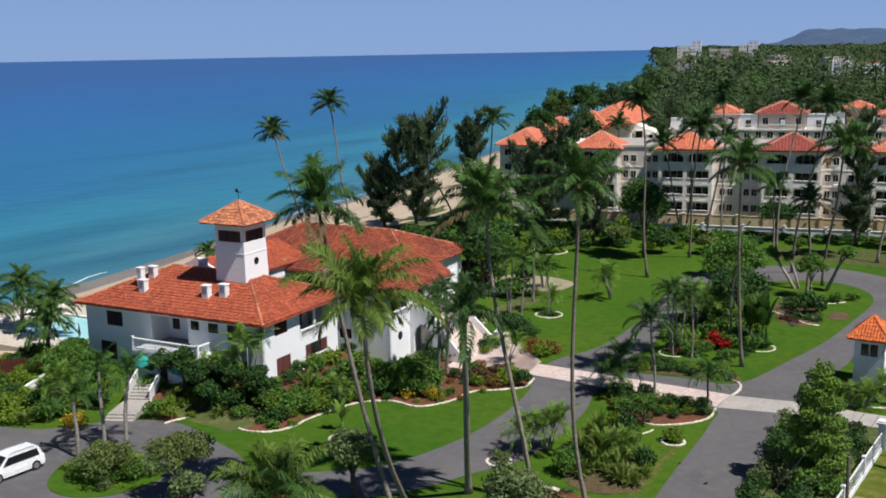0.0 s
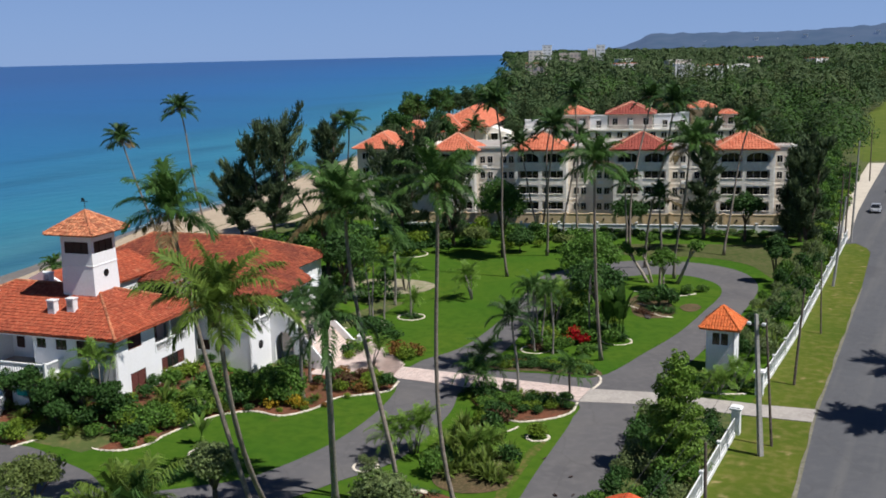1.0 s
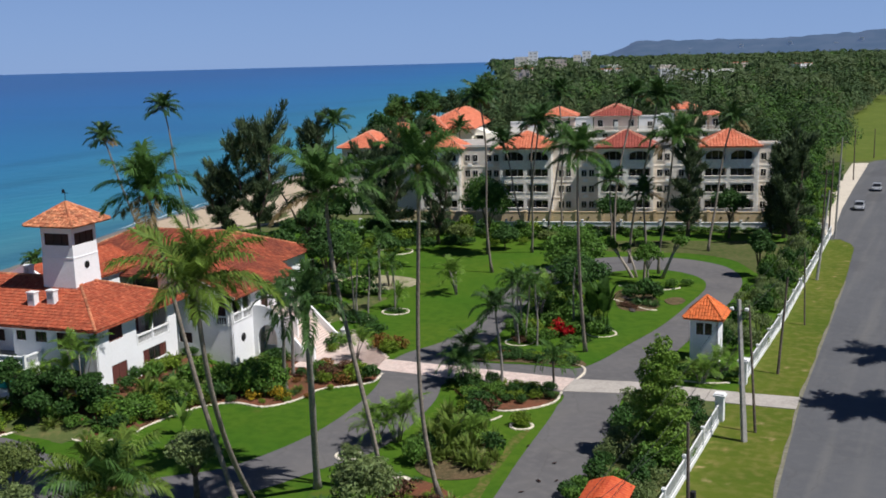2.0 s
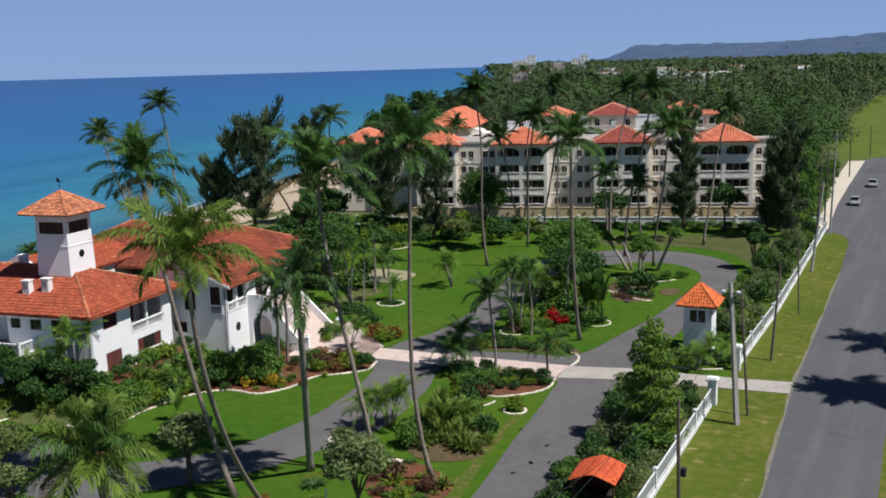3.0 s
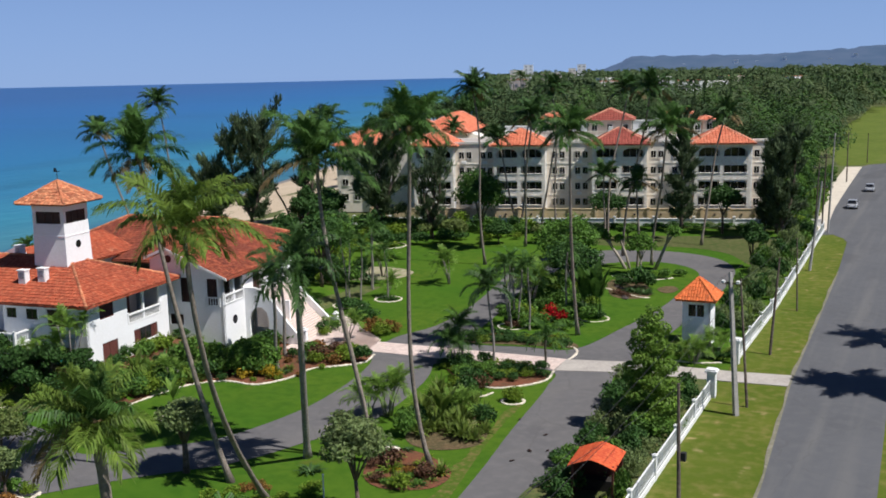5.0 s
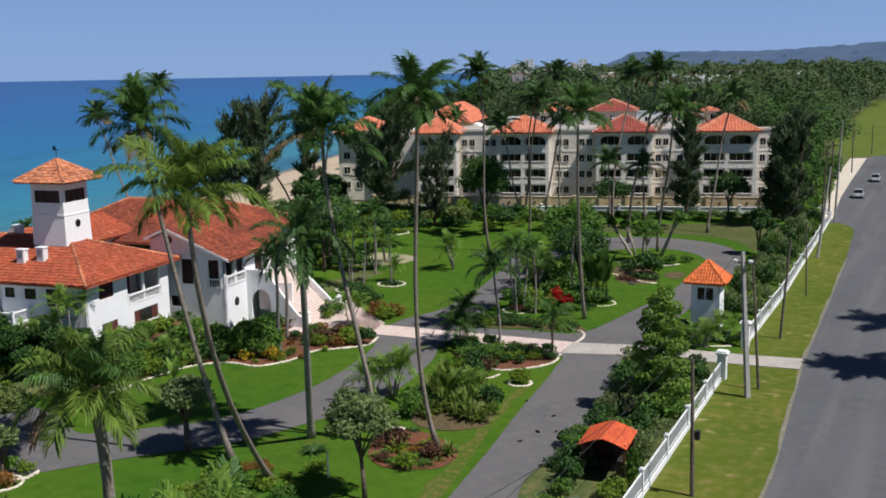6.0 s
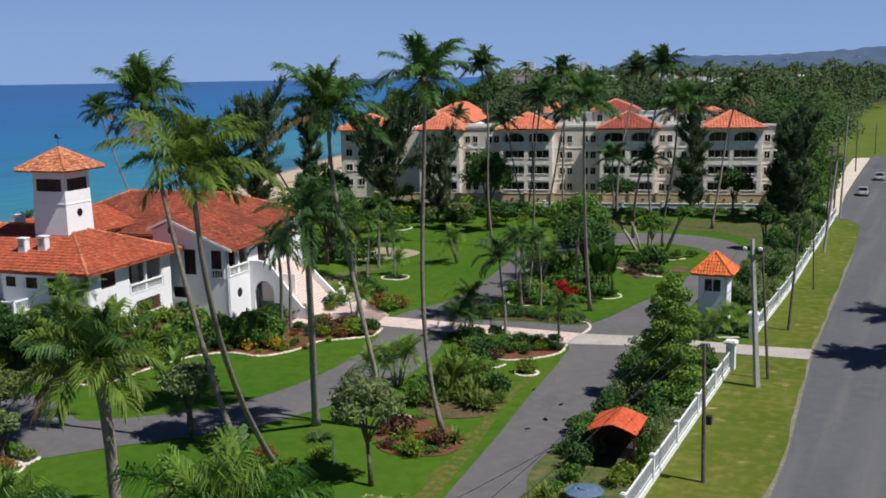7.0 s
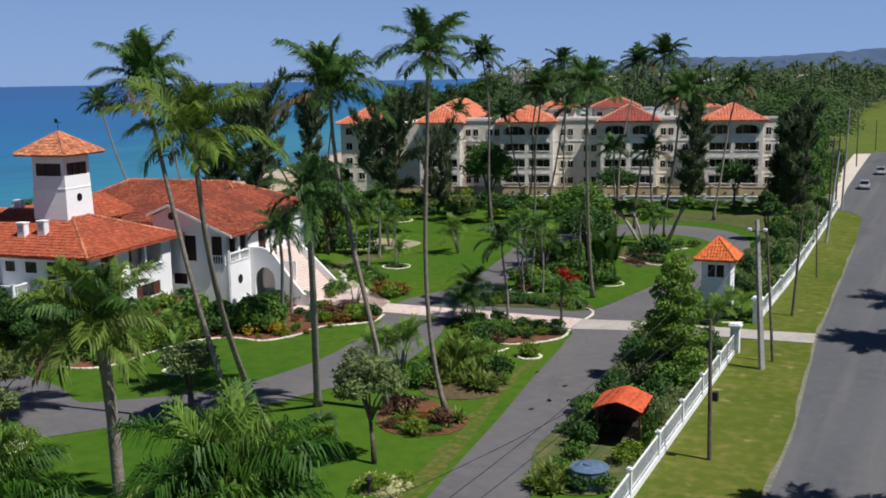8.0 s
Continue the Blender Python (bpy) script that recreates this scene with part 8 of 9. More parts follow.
part("coping", boxes((-2.45, 2.45, -0.16, 0.16, 0.8, 0.88)), M_STUCCO, wl_)
for i in range(6):
    shrub("lime_shrub", -83.0 - i * 0.75, 53.2 + i * 0.55, 0.75, 0.9, i)
# tall leafy trees along the far shore behind the apartments
for i, (x, y, hh, r) in enumerate(((-127.8, 227.1, 17.5, 4.5), (-138.6, 255.5, 22.5, 5.0), (-143.0, 264.0, 19.0, 4.5), (-137.0, 268.0, 22.0, 5.0), (-162.0, 325.0, 19.5, 6.0), (-150.0, 312.0, 20.0, 5.5), (-151.3, 325.8, 21.0, 6.0), (-147.6, 328.8, 21.0, 6.0), (-119.5, 208.8, 15.0, 4.5), (-113.0, 222.0, 17.0, 4.5), (-168.8, 385.4, 25.0, 6.0))):
    tree(x, y, hh * 0.97, r, (M_LEAFDARK, M_FORESTGREEN, M_FOREST)[i % 3], "tall leafy shore tree beyond the apartments", n=2400, size=0.5, seed=230 + i, trunk_h=4.0, count=26, squash=0.7, group="shore trees")
for k, x, y, sc, sz in (("strap_leaf_clump", -17.6, 50.8, 1.0, 0.9), ("dark_shrub", -16.6, 50.5, 0.8, 0.7), ("strap_leaf_clump", -18.4, 51.4, 0.9, 0.9), ("green_shrub", -15.6, 50.8, 0.6, 0.7), ("dark_shrub", -18.5, 56.4, 1.0, 1.2), ("dark_shrub", -18.7, 58.2, 1.1, 1.3),
                        ("green_shrub", -15.2, 57.8, 0.7, 1.5), ("green_shrub", -18.4, 54.6, 0.8, 0.7), ("grey_shrub", -17.0, 60.6, 1.1, 1.2), ("grey_shrub", -16.2, 62.2, 1.0, 1.3), ("green_shrub", -17.6, 63.2, 1.0, 1.3)):
    shrub(k, x, y, sc, sz)
# trees between the apartments and the road
for i, (x, y, hh, r, mt) in enumerate(((-21.5, 168.5, 8.0, 2.6, M_LEAFDARK), (-22.5, 175.0, 9.5, 3.2, M_LEAF), (-23.0, 183.0, 9.0, 3.4, M_LEAFDARK), (-24.5, 191.0, 10.0, 3.6, M_LEAF), (-25.0, 200.0, 10.0, 3.8, M_LEAFDARK), (-26.0, 211.0, 10.0, 4.0, M_LEAF), (-27.0, 223.0, 11.0, 4.2, M_LEAFDARK), (-28.5, 236.0, 11.0, 4.4, M_LEAF))):
    tree(x, y, hh, r, mt, "leafy green roadside tree beyond the apartments", n=2200, size=0.34, seed=120 + i, trunk_h=2.2, group="roadside trees")
scatter([(-20.5, 166), (-18.8, 166), (-20.4, 205), (-23.4, 250), (-26, 250), (-23.5, 205)], 40, ["green_shrub", "dark_shrub", "lime_shrub"], 1.2, 2.2, 1.5, 41)
# dark planting at the far end of the lawn
for i, (x, y, hh, r, mt) in enumerate(((-76.8, 141.0, 3.4, 2.4, M_LEAFDARK), (-71.5, 142.5, 2.6, 2.2, M_LEAFOLIVE), (-66.6, 143.0, 3.0, 2.3, M_LEAFOLIVE), (-58.5, 141.0, 3.0, 2.2, M_LEAFDARK), (-52.5, 143.5, 2.6, 1.8, M_LEAFOLIVE), (-47.5, 147.0, 2.6, 1.8, M_LEAFDARK), (-41.5, 149.5, 2.6, 1.7, M_LEAF))):
    tree(x, y, hh, r, mt, "bushy tree at the far edge of the lawn", n=2400, size=0.26, seed=150 + i, trunk_h=1.0)
# thick planting between the pool and the turning circle
for i, (x, y, hh, sz) in enumerate(((-93.0, 57.0, 5.6, 0.95), (-88.0, 60.0, 4.6, 0.9), (-90.5, 51.5, 5.2, 0.9), (-84.5, 49.0, 4.6, 0.85))):
    palm(x, y, (x + 0.3, y - 0.3), hh, POOLP, 28, "bushy green palm beside the pool garden", r=0.24, r2=0.18, nuts=False, seed=160 + i, size=sz, group="pool palms")
tree(-80.6, 57.6, 3.6, 1.7, M_LEAF, "leafy green tree before the villa corner", n=2600, size=0.18, seed=171, trunk_h=1.4)
tree(-79.5, 56.0, 3.8, 1.8, M_LEAF, "bushy green tree beside the white garden wall", n=2400, size=0.17, seed=172, trunk_h=1.1)
clump_palm(-36.4, 80.2, 5, 2.4, SMALLP, "clump of green feather palms in the crossing bed", 1.0, 34)
clump_palm(-76.0, 52.6, 5, 3.0, ARECA, "clump of bright green areca palms", 0.9, 33)
scatter([(-86, 45), (-73.5, 48.5), (-73.0, 53.5), (-79, 52), (-86, 49)], 26, ["green_shrub", "dark_shrub", "lime_shrub", "strap_leaf_clump"], 0.7, 1.4, 1.1, 61)
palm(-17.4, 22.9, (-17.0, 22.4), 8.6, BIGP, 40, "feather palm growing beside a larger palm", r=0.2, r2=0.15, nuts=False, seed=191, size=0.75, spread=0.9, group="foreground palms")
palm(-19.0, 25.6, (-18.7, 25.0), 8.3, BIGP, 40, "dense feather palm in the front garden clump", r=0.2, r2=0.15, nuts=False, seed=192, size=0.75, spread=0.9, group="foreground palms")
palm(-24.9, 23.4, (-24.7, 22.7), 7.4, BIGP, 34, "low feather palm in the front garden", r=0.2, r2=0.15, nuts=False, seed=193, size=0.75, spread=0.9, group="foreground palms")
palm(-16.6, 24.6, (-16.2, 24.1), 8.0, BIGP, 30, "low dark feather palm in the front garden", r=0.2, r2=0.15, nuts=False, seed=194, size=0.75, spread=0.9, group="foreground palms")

# small things on the lawns
bo = empty("garden_bollard", pose(-26.2, 45.8, 0), "short black garden light post among variegated plants", "bollard")
bm = bmesh.new()
tube(bm, [(0, 0, -0.1), (0, 0, 0.75)], [0.09, 0.09], 10)
part("post", bm, M_BLACK, bo)
bm = bmesh.new()
tube(bm, [(0, 0, 0.75), (0, 0, 0.9), (0, 0, 1.0)], [0.2, 0.22, 0.05], 12)
part("cap", bm, M_BLACK, bo)
sk = empty("marker_post", pose(-31.7, 51.5, 0), "slim white marker post standing in the lawn", "post")
bm = bmesh.new()
tube(bm, [(0, 0, -0.1), (0, 0, 1.5)], [0.05, 0.04], 8)
part("shaft", bm, M_WHITE, sk)
part("cap", boxes((-0.06, 0.06, -0.06, 0.06, 1.5, 1.56), bevel=0.01), M_WHITE, sk)
edging([(-50.2, 42.6), (-49.1, 43.2), (-48.2, 44.2), (-48.4, 45.4)], False, "low pale stones round a bed by the drive", 0.5, 1.2, seed=64)
for k, x, y, sc, sz in (("green_shrub", -49.8, 44.4, 0.9, 0.8), ("lime_shrub", -49.0, 45.0, 0.7, 0.6), ("dark_cycad", -34.8, 54.8, 0.9, 0.7)):
    shrub(k, x, y, sc, sz)


# ---------------------------------------------------------------- the distance: woods, houses, hills, pool
# where the woods end beside the road and the meadow
WOOD_EDGE = (0, 150, 178, 272, 290, 360, 440, 520, 600, 1000), (-10, -17, -19, -22.5, -24.5, -31, -33.5, -33, -32, -36)


def rear_ground(x, y):
    c, s_ = math.cos(radians(CONDO[2])), math.sin(radians(CONDO[2]))
    rs, ry = ((x - REAR[0]) * c + (y - REAR[1]) * s_) / REAR[3], (-(x - REAR[0]) * s_ + (y - REAR[1]) * c) / REAR[3]
    return (rs > -29) & (rs < 33) & (ry < 30)


def forest():
    rng = np.random.default_rng(5)
    trees = []

    def spread(y0, y1, per, lo=-0.445, hi=-0.045, xmin=None):
        area = 0.5 * (hi - lo) * (y1 * y1 - y0 * y0)
        n = int(area / per)
        y = np.sqrt(rng.uniform(y0 * y0, y1 * y1, n))
        x = y * rng.uniform(lo, hi, n)
        return x, y

    verts, kinds, base = [], [], 0
    for y0, y1, per, q, hh, rr, ls in ((198, 330, 34, 430, (8, 14.5), (3.4, 7.0), 0.34), (330, 560, 46, 200, (8, 15), (3.6, 7.6), 0.58), (560, 1000, 76, 58, (8, 15.5), (4.0, 8.0), 1.2), (1000, 1900, 170, 28, (8, 14), (6, 10), 2.4),
                                       (1900, 3600, 620, 20, (8, 15), (11, 18), 5.0)):
        x, y = spread(y0, y1, per)
        c, s_ = math.cos(radians(CONDO[2])), math.sin(radians(CONDO[2]))
        cs, cy = (x - CONDO[0]) * c + (y - CONDO[1]) * s_, -(x - CONDO[0]) * s_ + (y - CONDO[1]) * c
        road = np.interp(y, *WOOD_EDGE)
        ok = (x > shore_x(y) + 12) & ~((cs > -46) & (cs < 40) & (cy < 40)) & ~rear_ground(x, y) & (x < road - 4)
        x, y = x[ok], y[ok]
        z = height(x, y)
        n = len(x)
        H, R = rng.uniform(*hh, n), rng.uniform(*rr, n)
        tall = rng.random(n) < 0.12
        H = np.where(tall, H * 1.3, H)
        R = np.where(tall, R * 0.7, R)
        kind = np.where(rng.random(n) < 0.2, 1, 0) + np.where(np.sin(x * 0.031 + 1.0) * np.cos(y * 0.023) + rng.normal(0, 0.5, n) > 0.75, 2, 0)
        kind = np.where((x > -0.16 * y) & (y < 420) & (rng.random(n) < 0.65), 2, np.minimum(kind, 2))
        kinds.append(np.repeat(kind, q))
        H *= 0.8 + 0.4 * (np.sin(x * 0.05) * np.cos(y * 0.04) * 0.5 + 0.5)
        d = rng.normal(size=(n, q, 3))
        d[:, :, 2] = np.abs(d[:, :, 2]) * 1.1 - 0.15
        d /= np.linalg.norm(d, axis=2)[:, :, None]
        bump = 0.75 + 0.35 * rng.random((n, q, 1))
        cc = np.stack([x, y, z + H * 0.55], 1)[:, None, :] + d * np.stack([R, R, H * 0.45], 1)[:, None, :] * bump
        nr = d + rng.normal(0, 0.22, (n, q, 3)) + (0, 0, 0.2)
        nr /= np.linalg.norm(nr, axis=2)[:, :, None]
        t = np.cross(nr, rng.normal(size=(n, q, 3)))
        t /= np.linalg.norm(t, axis=2)[:, :, None]
        b = np.cross(nr, t)
        ss = ls * rng.uniform(0.6, 1.3, (n, q, 1))
        V = np.stack([cc - t * ss, cc - b * ss * 0.7, cc + t * ss, cc + b * ss * 0.7], 2).reshape(-1, 3)
        verts.append(V)
        base += len(V)
    V = np.concatenate(verts)
    me = bpy.data.meshes.new("far_woodland")
    nf = len(V) // 4
    me.vertices.add(len(V))
    me.vertices.foreach_set("co", V.astype(np.float32).ravel())
    me.loops.add(nf * 4)
    me.loops.foreach_set("vertex_index", np.arange(nf * 4, dtype=np.int32))
    me.polygons.add(nf)
    me.polygons.foreach_set("loop_start", np.arange(0, nf * 4, 4, dtype=np.int32))
    for m in (M_FOREST, M_FORESTOLIVE, M_FORESTGREEN):
        me.materials.append(m)
    me.polygons.foreach_set("material_index", np.concatenate(kinds).astype(np.int32))
    me.update(calc_edges=True)
    tagged(put("far_woodland", me), "dense dark green coastal woodland reaching to the hills", "woodland", kind="stuff")
    # palms that stand above the woods
    verts, faces = [], []
    px, py = spread(200, 700, 430)
    px2, py2 = spread(700, 1400, 700)
    px, py = np.r_[px, px2], np.r_[py, py2]
    road = np.interp(py, *WOOD_EDGE)
    c, s_ = math.cos(radians(CONDO[2])), math.sin(radians(CONDO[2]))
    cs, cy = (px - CONDO[0]) * c + (py - CONDO[1]) * s_, -(px - CONDO[0]) * s_ + (py - CONDO[1]) * c
    ok = (px > shore_x(py) + 14) & ~((cs > -45) & (cs < 40) & (cy < 38)) & ~rear_ground(px, py) & (px < road - 3)
    for x, y in zip(px[ok], py[ok]):
        z, hgt = h1(x, y), rng.uniform(14, 24)
        a0 = rng.uniform(0, 6.28)
        top = np.array([x + rng.normal(0, 1.2), y + rng.normal(0, 1.2), z + hgt])
        b = len(verts)
        w = 0.16
        verts += [(x * 0.4 + top[0] * 0.6 - w, y, z + hgt * 0.6), (x * 0.4 + top[0] * 0.6 + w, y, z + hgt * 0.6), (top[0] + w * 0.7, top[1], top[2]), (top[0] - w * 0.7, top[1], top[2])]
        faces.append((b, b + 1, b + 2, b + 3))
        for k in range(14):
            a, e = a0 + k * 2.4, radians(rng.uniform(-15, 65))
            o = np.array([math.cos(a), math.sin(a), 0])
            L = rng.uniform(2.6, 3.6)
            p1 = top + (o * math.cos(e) + np.array([0, 0, math.sin(e)])) * L * 0.5
            p2 = p1 + (o * math.cos(e - 0.9) + np.array([0, 0, math.sin(e - 0.9)])) * L * 0.5
            sd = np.array([-o[1], o[0], 0]) * 0.42
            dn = np.array([0, 0, -0.25])
            for sg in (-1, 1):
                b = len(verts)
                verts += [top, top + sd * sg * 0.3, p1 + sd * sg + dn, p1, p2 + sd * sg * 0.5 + dn, p2]
                faces += [(b, b + 1, b + 2, b + 3), (b + 3, b + 2, b + 4, b + 5)]
    me = mesh_from("far_palms", verts, faces, M_FARPALM)
    tagged(put("far_palms", me), "scattered coconut palms rising above the far woodland", "palms", kind="stuff")


def hills():
    m = bpy.data.materials.new("hill_backdrop")
    m.use_nodes = True
    nodes, links = links_of(m)
    p = nodes["Principled BSDF"]
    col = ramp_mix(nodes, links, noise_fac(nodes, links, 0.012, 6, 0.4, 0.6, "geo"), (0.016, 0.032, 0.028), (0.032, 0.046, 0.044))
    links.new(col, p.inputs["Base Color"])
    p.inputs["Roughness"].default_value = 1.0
    # faint blue glow stands in for the haze of distance
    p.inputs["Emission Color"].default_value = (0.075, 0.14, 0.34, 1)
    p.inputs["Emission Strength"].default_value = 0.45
    # a long ridge inland, seen over the woods; bearings run from the coast to the right
    bears = np.linspace(19.0, -25, 160)
    prof = np.interp(bears, [-25, 0, 3.5, 5.2, 6.6, 8.1, 10.0, 11.6, 13.3, 15.9, 16.2, 16.6, 17.3, 19.0], [108, 98, 88, 78, 74, 68, 65, 68, 68, 70, 64, 48, 30, 12])
    prof = prof * (1 + 0.02 * np.sin(bears * 7.1) + 0.015 * np.sin(bears * 17.7) + 0.012 * np.sin(bears * 41.0))
    verts, faces = [], []
    rows = [(3300, 0.0), (3500, 0.45), (3650, 0.8), (3800, 1.0), (4000, 0.9), (4400, 0.3)]
    for dist, f in rows:
        for i, (bb, hh) in enumerate(zip(bears, prof)):
            a = radians(bb)
            verts.append((-math.sin(a) * dist, math.cos(a) * dist, -4 + hh * f))
    n = len(bears)
    for r in range(len(rows) - 1):
        for i in range(n - 1):
            faces.append((r * n + i, r * n + i + 1, (r + 1) * n + i + 1, (r + 1) * n + i))
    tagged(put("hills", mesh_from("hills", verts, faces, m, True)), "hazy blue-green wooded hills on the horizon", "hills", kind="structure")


def far_house(x, y, w, d, hgt, rz, mat, label, storeys=1, roof=None):
    th = empty("far_building", pose(x, y, 0, 0, 0, rz), label, "building", "distant buildings")
    part("wall", boxes((-w / 2, w / 2, -d / 2, d / 2, 0, hgt)), mat, th)
    part("roof", boxes((-w / 2 - 0.1, w / 2 + 0.1, -d / 2 - 0.1, d / 2 + 0.1, hgt, hgt + 0.35)), roof or M_CREAMTRIM, th)
    me = None
    n = max(2, int(w / 4))
    for s in range(storeys):
        for i in range(n):
            z = hgt * (s + 0.3) / storeys
            m = Matrix.Translation((-w / 2 + w * (i + 0.5) / n, -d / 2 - 0.06, z))
            if me is None:
                me = part("window", boxes((-w / n * 0.22, w / n * 0.22, -0.05, 0.1, 0, hgt / storeys * 0.28)), M_GREYMETAL, th, m=m).data
            else:
                put("window", me, th, m)
    return th


forest()
hills()
# the high-rise far along the coast and other buildings among the trees
far_house(-438, 1119, 10.5, 10, 31, 20, M_STUCCO, "tall white hotel tower far along the coast", 9)
far_house(-450, 1114, 15, 12, 25.5, 20, M_CREAM, "lower cream wing of the far hotel", 7)
far_house(-382, 1139, 9.5, 10, 30, 20, M_STUCCO, "white apartment tower above the far trees", 8)
far_house(-392, 1136, 8, 10, 26, 20, M_CREAM, "cream block beside the far tower", 6)
far_house(-414, 1128, 24, 10, 22, 20, M_PINKSTUCCO, "long low pale building above the far trees", 4)
for i, (x, y, w, h) in enumerate(((-262, 651, 13, 19.0), (-147, 583, 11, 18.5), (-134, 588, 12, 17.5), (-186, 720, 16, 18.5), (-255, 820, 20, 15), (-150, 720, 22, 15), (-190, 1000, 26, 16), (-310, 1000, 20, 16), (-120, 900, 20, 15.5)  )):
    far_house(x, y, w, 10, h, 15 + 7 * i, M_STUCCO if i % 3 else M_PINKSTUCCO, "white house roof among the distant trees", 3, M_CREAMTRIM if i % 2 else M_TILECONDO)
for i, (bb, dist, hh) in enumerate(((13.2, 3560, 36), (10.6, 3560, 44), (9.5, 3600, 40), (8.2, 3580, 50), (6.0, 3560, 42), (4.8, 3580, 56), (3.0, 3580, 50))):
    a = radians(bb)
    t = empty("hillside_house", pose(-math.sin(a) * dist, math.cos(a) * dist, hh - 10, 0, 0, bb), "tiny pale house on the far hillside", "house", "hillside houses")
    part("wall", boxes((-6, 6, -10, 4, 0, 8)), M_STUCCO, t)
    part("roof", boxes((-7, 7, -11, 5, 8, 9)), M_CREAMTRIM, t)

# pool terrace beside the villa
th = empty("pool_terrace", pose(-97.5, 69.0, 0, 0, 0, 7), "pale stone pool terrace by the sea", "terrace")
part("deck", boxes((-9, 9.5, -7.5, -3.4, -2.5, 0.12), (-9, 9.5, 4.6, 8.0, -2.5, 0.12), (-9, -5.6, -3.4, 4.6, -2.5, 0.12), (6.4, 9.5, -3.4, 4.6, -2.5, 0.12)), M_STONE, th)
M_POOL = surface("pool_water", (0.42, 0.74, 0.75), (0.36, 0.68, 0.70), (0.5, 0.8, 0.8), 0.5, 3, 0.1)
part("pool_water", boxes((-5.6, 6.4, -3.4, 4.6, -1.5, -0.08)), M_POOL, th, "still pale turquoise pool water")
part("coping", boxes((-5.9, 6.7, -3.7, -3.4, 0.12, 0.2), (-5.9, 6.7, 4.6, 4.9, 0.12, 0.2), (-5.9, -5.6, -3.4, 4.6, 0.12, 0.2), (6.4, 6.7, -3.4, 4.6, 0.12, 0.2)), M_CREAMTRIM, th)
part("sea_wall", boxes((-9.3, -9.0, -7.5, 8.0, -2.5, 0.7)), M_STUCCO, th)
cu = empty("closed_parasol", pose(-91.8, 66.3, 0.1), "closed dark parasol on a pole by the pool", "parasol")
bm = bmesh.new()
tube(bm, [(0, 0, 0), (0, 0, 2.1)], 0.03, 6)
part("pole", bm, M_WOOD, cu)
bm = bmesh.new()
tube(bm, [(0, 0, 0.7), (0, 0, 1.0), (0, 0, 2.0)], [0.06, 0.14, 0.03], 8)
part("canopy", bm, M_DARK, cu)
# timber fence and lower wall by the front garden
th = empty("timber_fence", pose(-88.5, 55.0, h1(-88.5, 55.0), 0, 0, 40), "dark timber screen fence beside the pool garden", "fence")
me = None
for i in range(40):
    m = Matrix.Translation((-6 + i * 0.3, 0, 0))
    if me is None:
        me = part("board", boxes((0.02, 0.27, -0.02, 0.02, -0.3, 1.7)), M_REDWOOD, th, m=m).data
    else:
        put("board", me, th, m)
part("rail", boxes((-6, 6, 0.02, 0.08, 0.4, 0.5), (-6, 6, 0.02, 0.08, 1.3, 1.4)), M_REDWOOD, th)

M_ROUGH = surface("rough_grass", (0.085, 0.098, 0.034), (0.055, 0.080, 0.020), (0.14, 0.12, 0.06), 0.25, 1.4, 0.95, 0.5, 8, spec=0.08)
sheet("rough_grass", curve([(-44, 144.6), (-33, 146.4), (-26, 143.4), (-20.6, 136), (-20.4, 158), (-32, 157), (-46, 152)], True), 0.035, M_ROUGH, "dull dry grass between the driveway and the boundary wall", "grass")
# worn turf where the lawn meets the drive
M_WORN = surface("worn_turf", (0.085, 0.108, 0.020), (0.060, 0.112, 0.012), (0.19, 0.14, 0.055), 0.5, 2.2, 0.95, 0.4, 10, spec=0.08)
turf = [(-23.6, 45), (-24.35, 51.4), (-25.15, 56.5), (-26.15, 62), (-26.9, 67.5), (-27.3, 72.4)]
inner_turf = [(x - w - 0.25 * math.sin(y * 1.1), y + 0.3 * math.sin(y)) for (x, y), w in zip(curve(turf), np.linspace(1.5, 0.5, 31))]
sheet("turf_edge", curve(turf) + inner_turf[::-1], 0.035, M_WORN, "worn tan turf along the edge of the driveway", "turf")
# road markings, gate apron, front steps, paving
M_PAVEMENT = surface("pale_pavement", (0.60, 0.53, 0.43), (0.48, 0.42, 0.34), (0.68, 0.62, 0.52), 0.4, 3, 0.9, 0.2, 20)
sheet("pavement", [(-18.5, 167.5), (-15.9, 167.5), (-16.5, 178), (-17.4, 195), (-18.2, 225), (-19.2, 274.5), (-22.8, 273), (-22.2, 250), (-21.8, 228), (-21.0, 210), (-19.3, 192), (-18.8, 178)], 0.12, M_PAVEMENT, "pale concrete pavement along the road", "pavement", thick=0.14)
sheet("gate_apron", [(-28.2, 82.0), (-22.7, 83.6), (-14.0, 84.2), (-9.7, 84.6), (-9.8, 87.7), (-14.0, 87.2), (-23.1, 86.8), (-28.4, 85.6)], 0.08, M_CONCRETE, "pale concrete entrance strip from the gate", "apron", thick=0.08)
paver_field("paved_crossing", [(-46.2, 81.6), (-28.3, 82.1), (-28.4, 85.7), (-47.0, 84.9)], "pink paved crossing over the driveway", "paved path", 44, 9, M_PAVER)
paver_field("forecourt", [(-54.0, 79.4), (-46.2, 81.6), (-47.0, 85.2), (-55.6, 93.2)], "pale pink paved forecourt before the villa stair", "forecourt", 20, 16, M_PAVER, 0.10)
st = empty("garden_steps", pose(-68.6, 52.9, 0, 0, 0, 28), "broad pale garden steps with white balustrades up to the porch", "steps")
for i in range(3):
    part("step", boxes((-1.25, 1.25, i * 0.42, i * 0.42 + (0.44 if i < 2 else 3.6), -0.4, 0.14 * (i + 1)), bevel=0.015), M_CONCRETE, st)
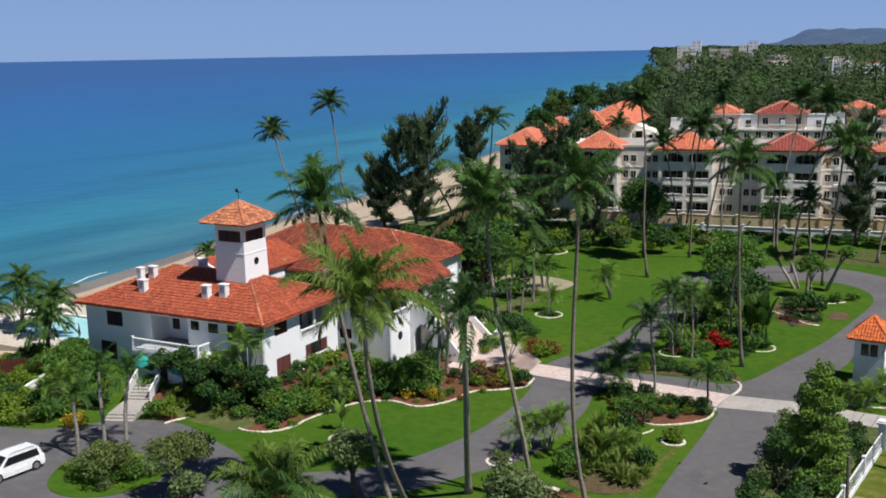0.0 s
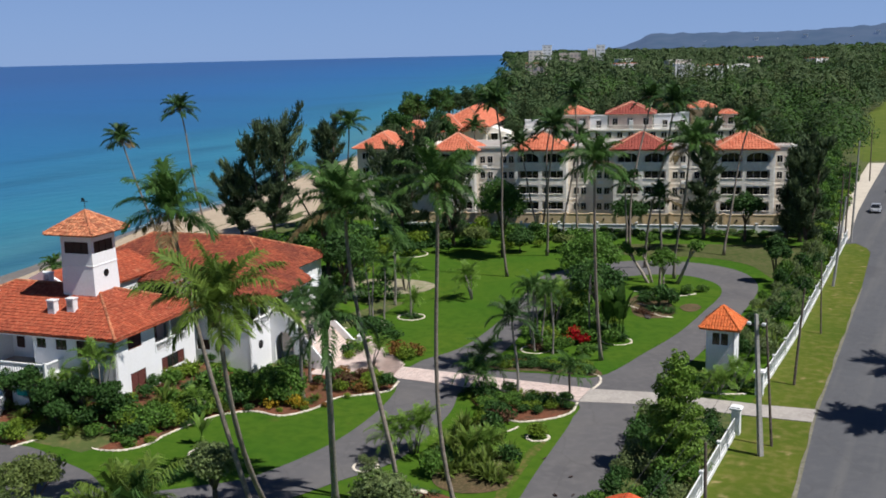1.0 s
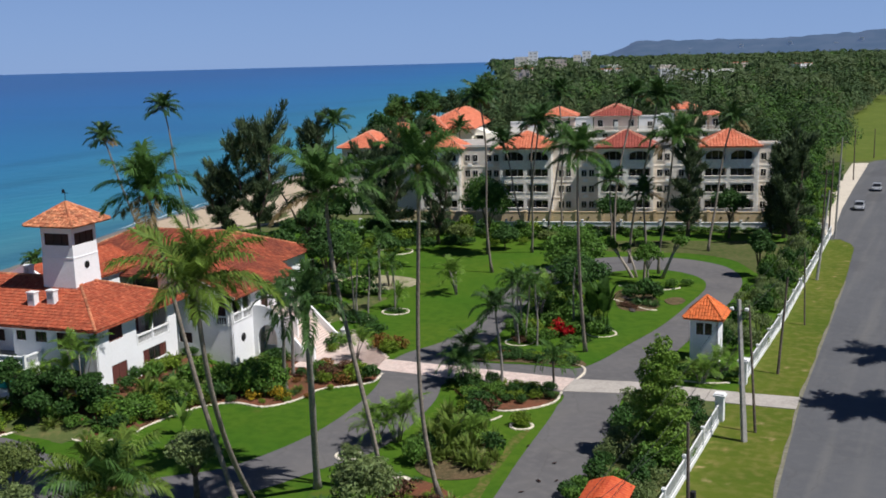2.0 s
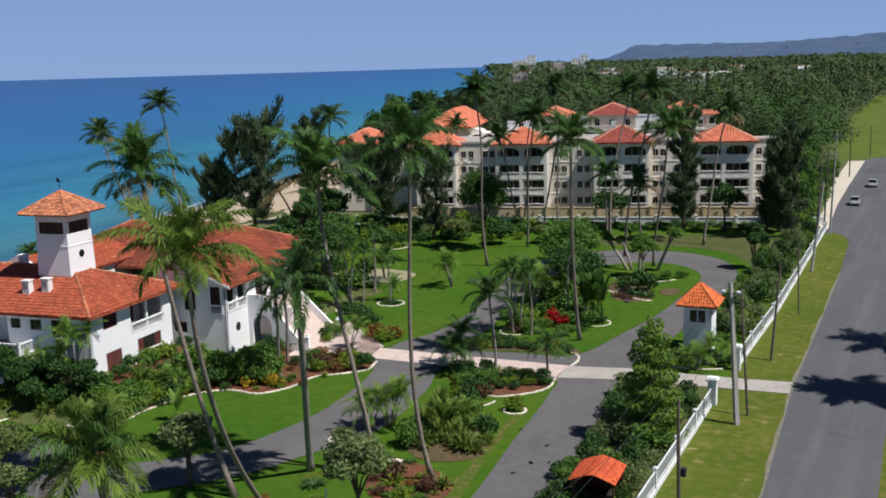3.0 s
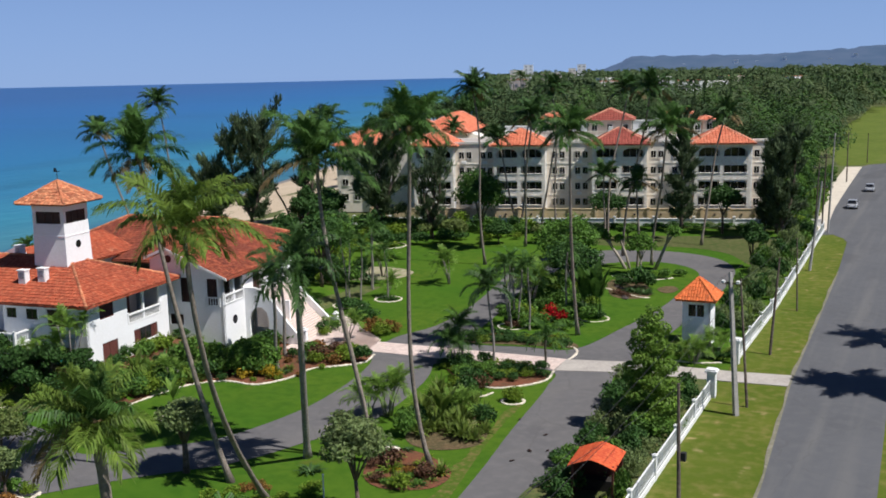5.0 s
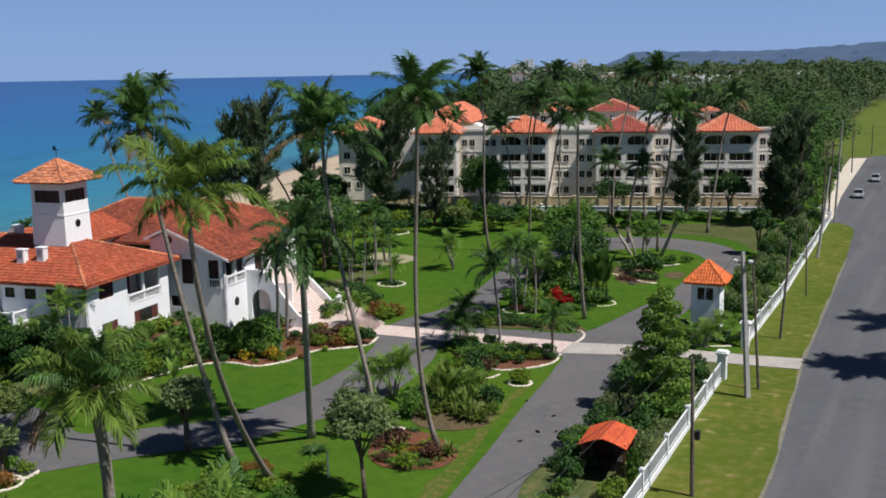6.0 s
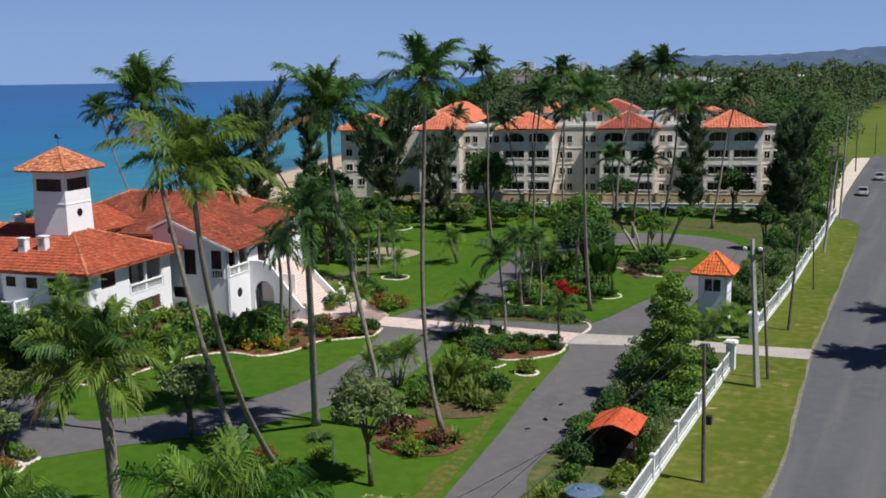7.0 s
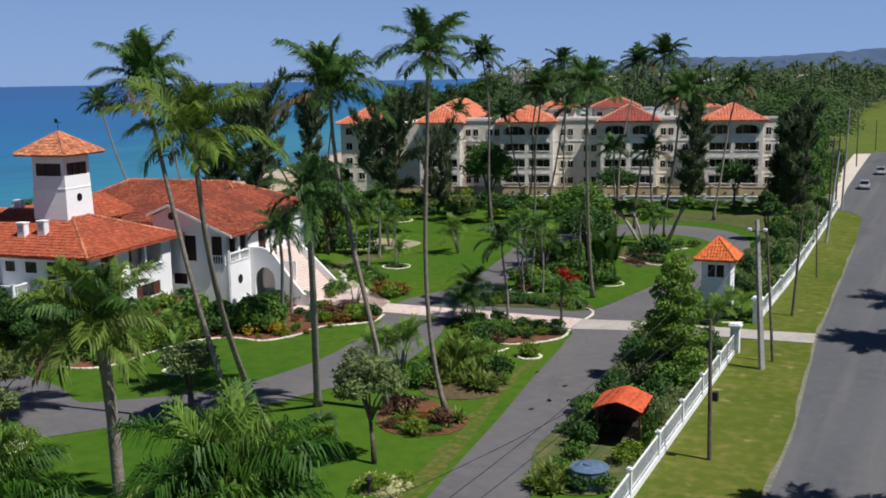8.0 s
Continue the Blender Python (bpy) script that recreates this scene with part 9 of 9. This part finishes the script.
for i in range(6):
    part("step", boxes((-1.0, 1.0, 4.4 + i * 0.42, 4.86 + i * 0.42, -0.2, 0.56 + 0.16 * i), bevel=0.015), M_CONCRETE, st)
for sx in (-1.15, 1.0):
    bm = bmesh.new()
    solid(bm, [(sx, 4.2, 1.25), (sx, 7.0, 2.25), (sx, 7.0, 2.37), (sx, 4.2, 1.37)], (0.15, 0, 0))
    part("handrail", bm, M_WHITE, st)
    for k in range(12):
        y = 4.3 + k * 0.235
        part("baluster", boxes((sx + 0.04, sx + 0.11, y, y + 0.08, 0.1, 1.28 + (y - 4.2) * 0.357)), M_WHITE, st)
# sandy edge of the carriageway and bare scuffs in the verge
edge = [(x - 0.14 - 0.07 * math.sin(y * 0.37) - 0.05 * math.sin(y * 0.93), y) for x, y in ((float(np.interp(y, [p[1] for p in ROAD_L], [p[0] for p in ROAD_L])), float(y)) for y in np.arange(40, 136, 1.5))]
inner = [(float(np.interp(y, [p[1] for p in ROAD_L], [p[0] for p in ROAD_L])) + 0.1, float(y)) for y in np.arange(40, 136, 1.5)]
sheet("road_edge", edge + inner[::-1], 0.045, M_DUST, "thin sandy strip along the edge of the road", "road edge")
# dry palm sheaths fallen on the drive
rng = random.Random(4)
for x, y in ((-26.2, 69.2), (-22.1, 64.0), (-23.2, 63.5), (-23.3, 66.8), (-23.6, 61.4), (-20.6, 62.6)):
    bm = bmesh.new()
    L, w = rng.uniform(0.3, 0.5), rng.uniform(0.07, 0.12)
    rows = [[bm.verts.new((L * (t - 0.5), s * w * math.sin(math.pi * (0.15 + 0.7 * t)), 0.03 + 0.05 * abs(s) + 0.05 * (t - 0.5) ** 2)) for s in (-1, 0, 1)] for t in (0, 0.33, 0.66, 1)]
    for r0, r1 in zip(rows, rows[1:]):
        for k in (0, 1):
            bm.faces.new((r0[k], r0[k + 1], r1[k + 1], r1[k]))
    bmesh.ops.solidify(bm, geom=bm.faces[:], thickness=0.015)
    me = bpy.data.meshes.new("fallen_palm_sheath")
    bm.to_mesh(me)
    bm.free()
    me.materials.append(M_WOOD)
    tagged(put("fallen_palm_sheath", me, None, pose(x, y, h1(x, y) + 0.05, 0, 0, rng.uniform(0, 180))), "dry brown palm sheath fallen on the driveway", "dry leaf", "fallen sheaths")
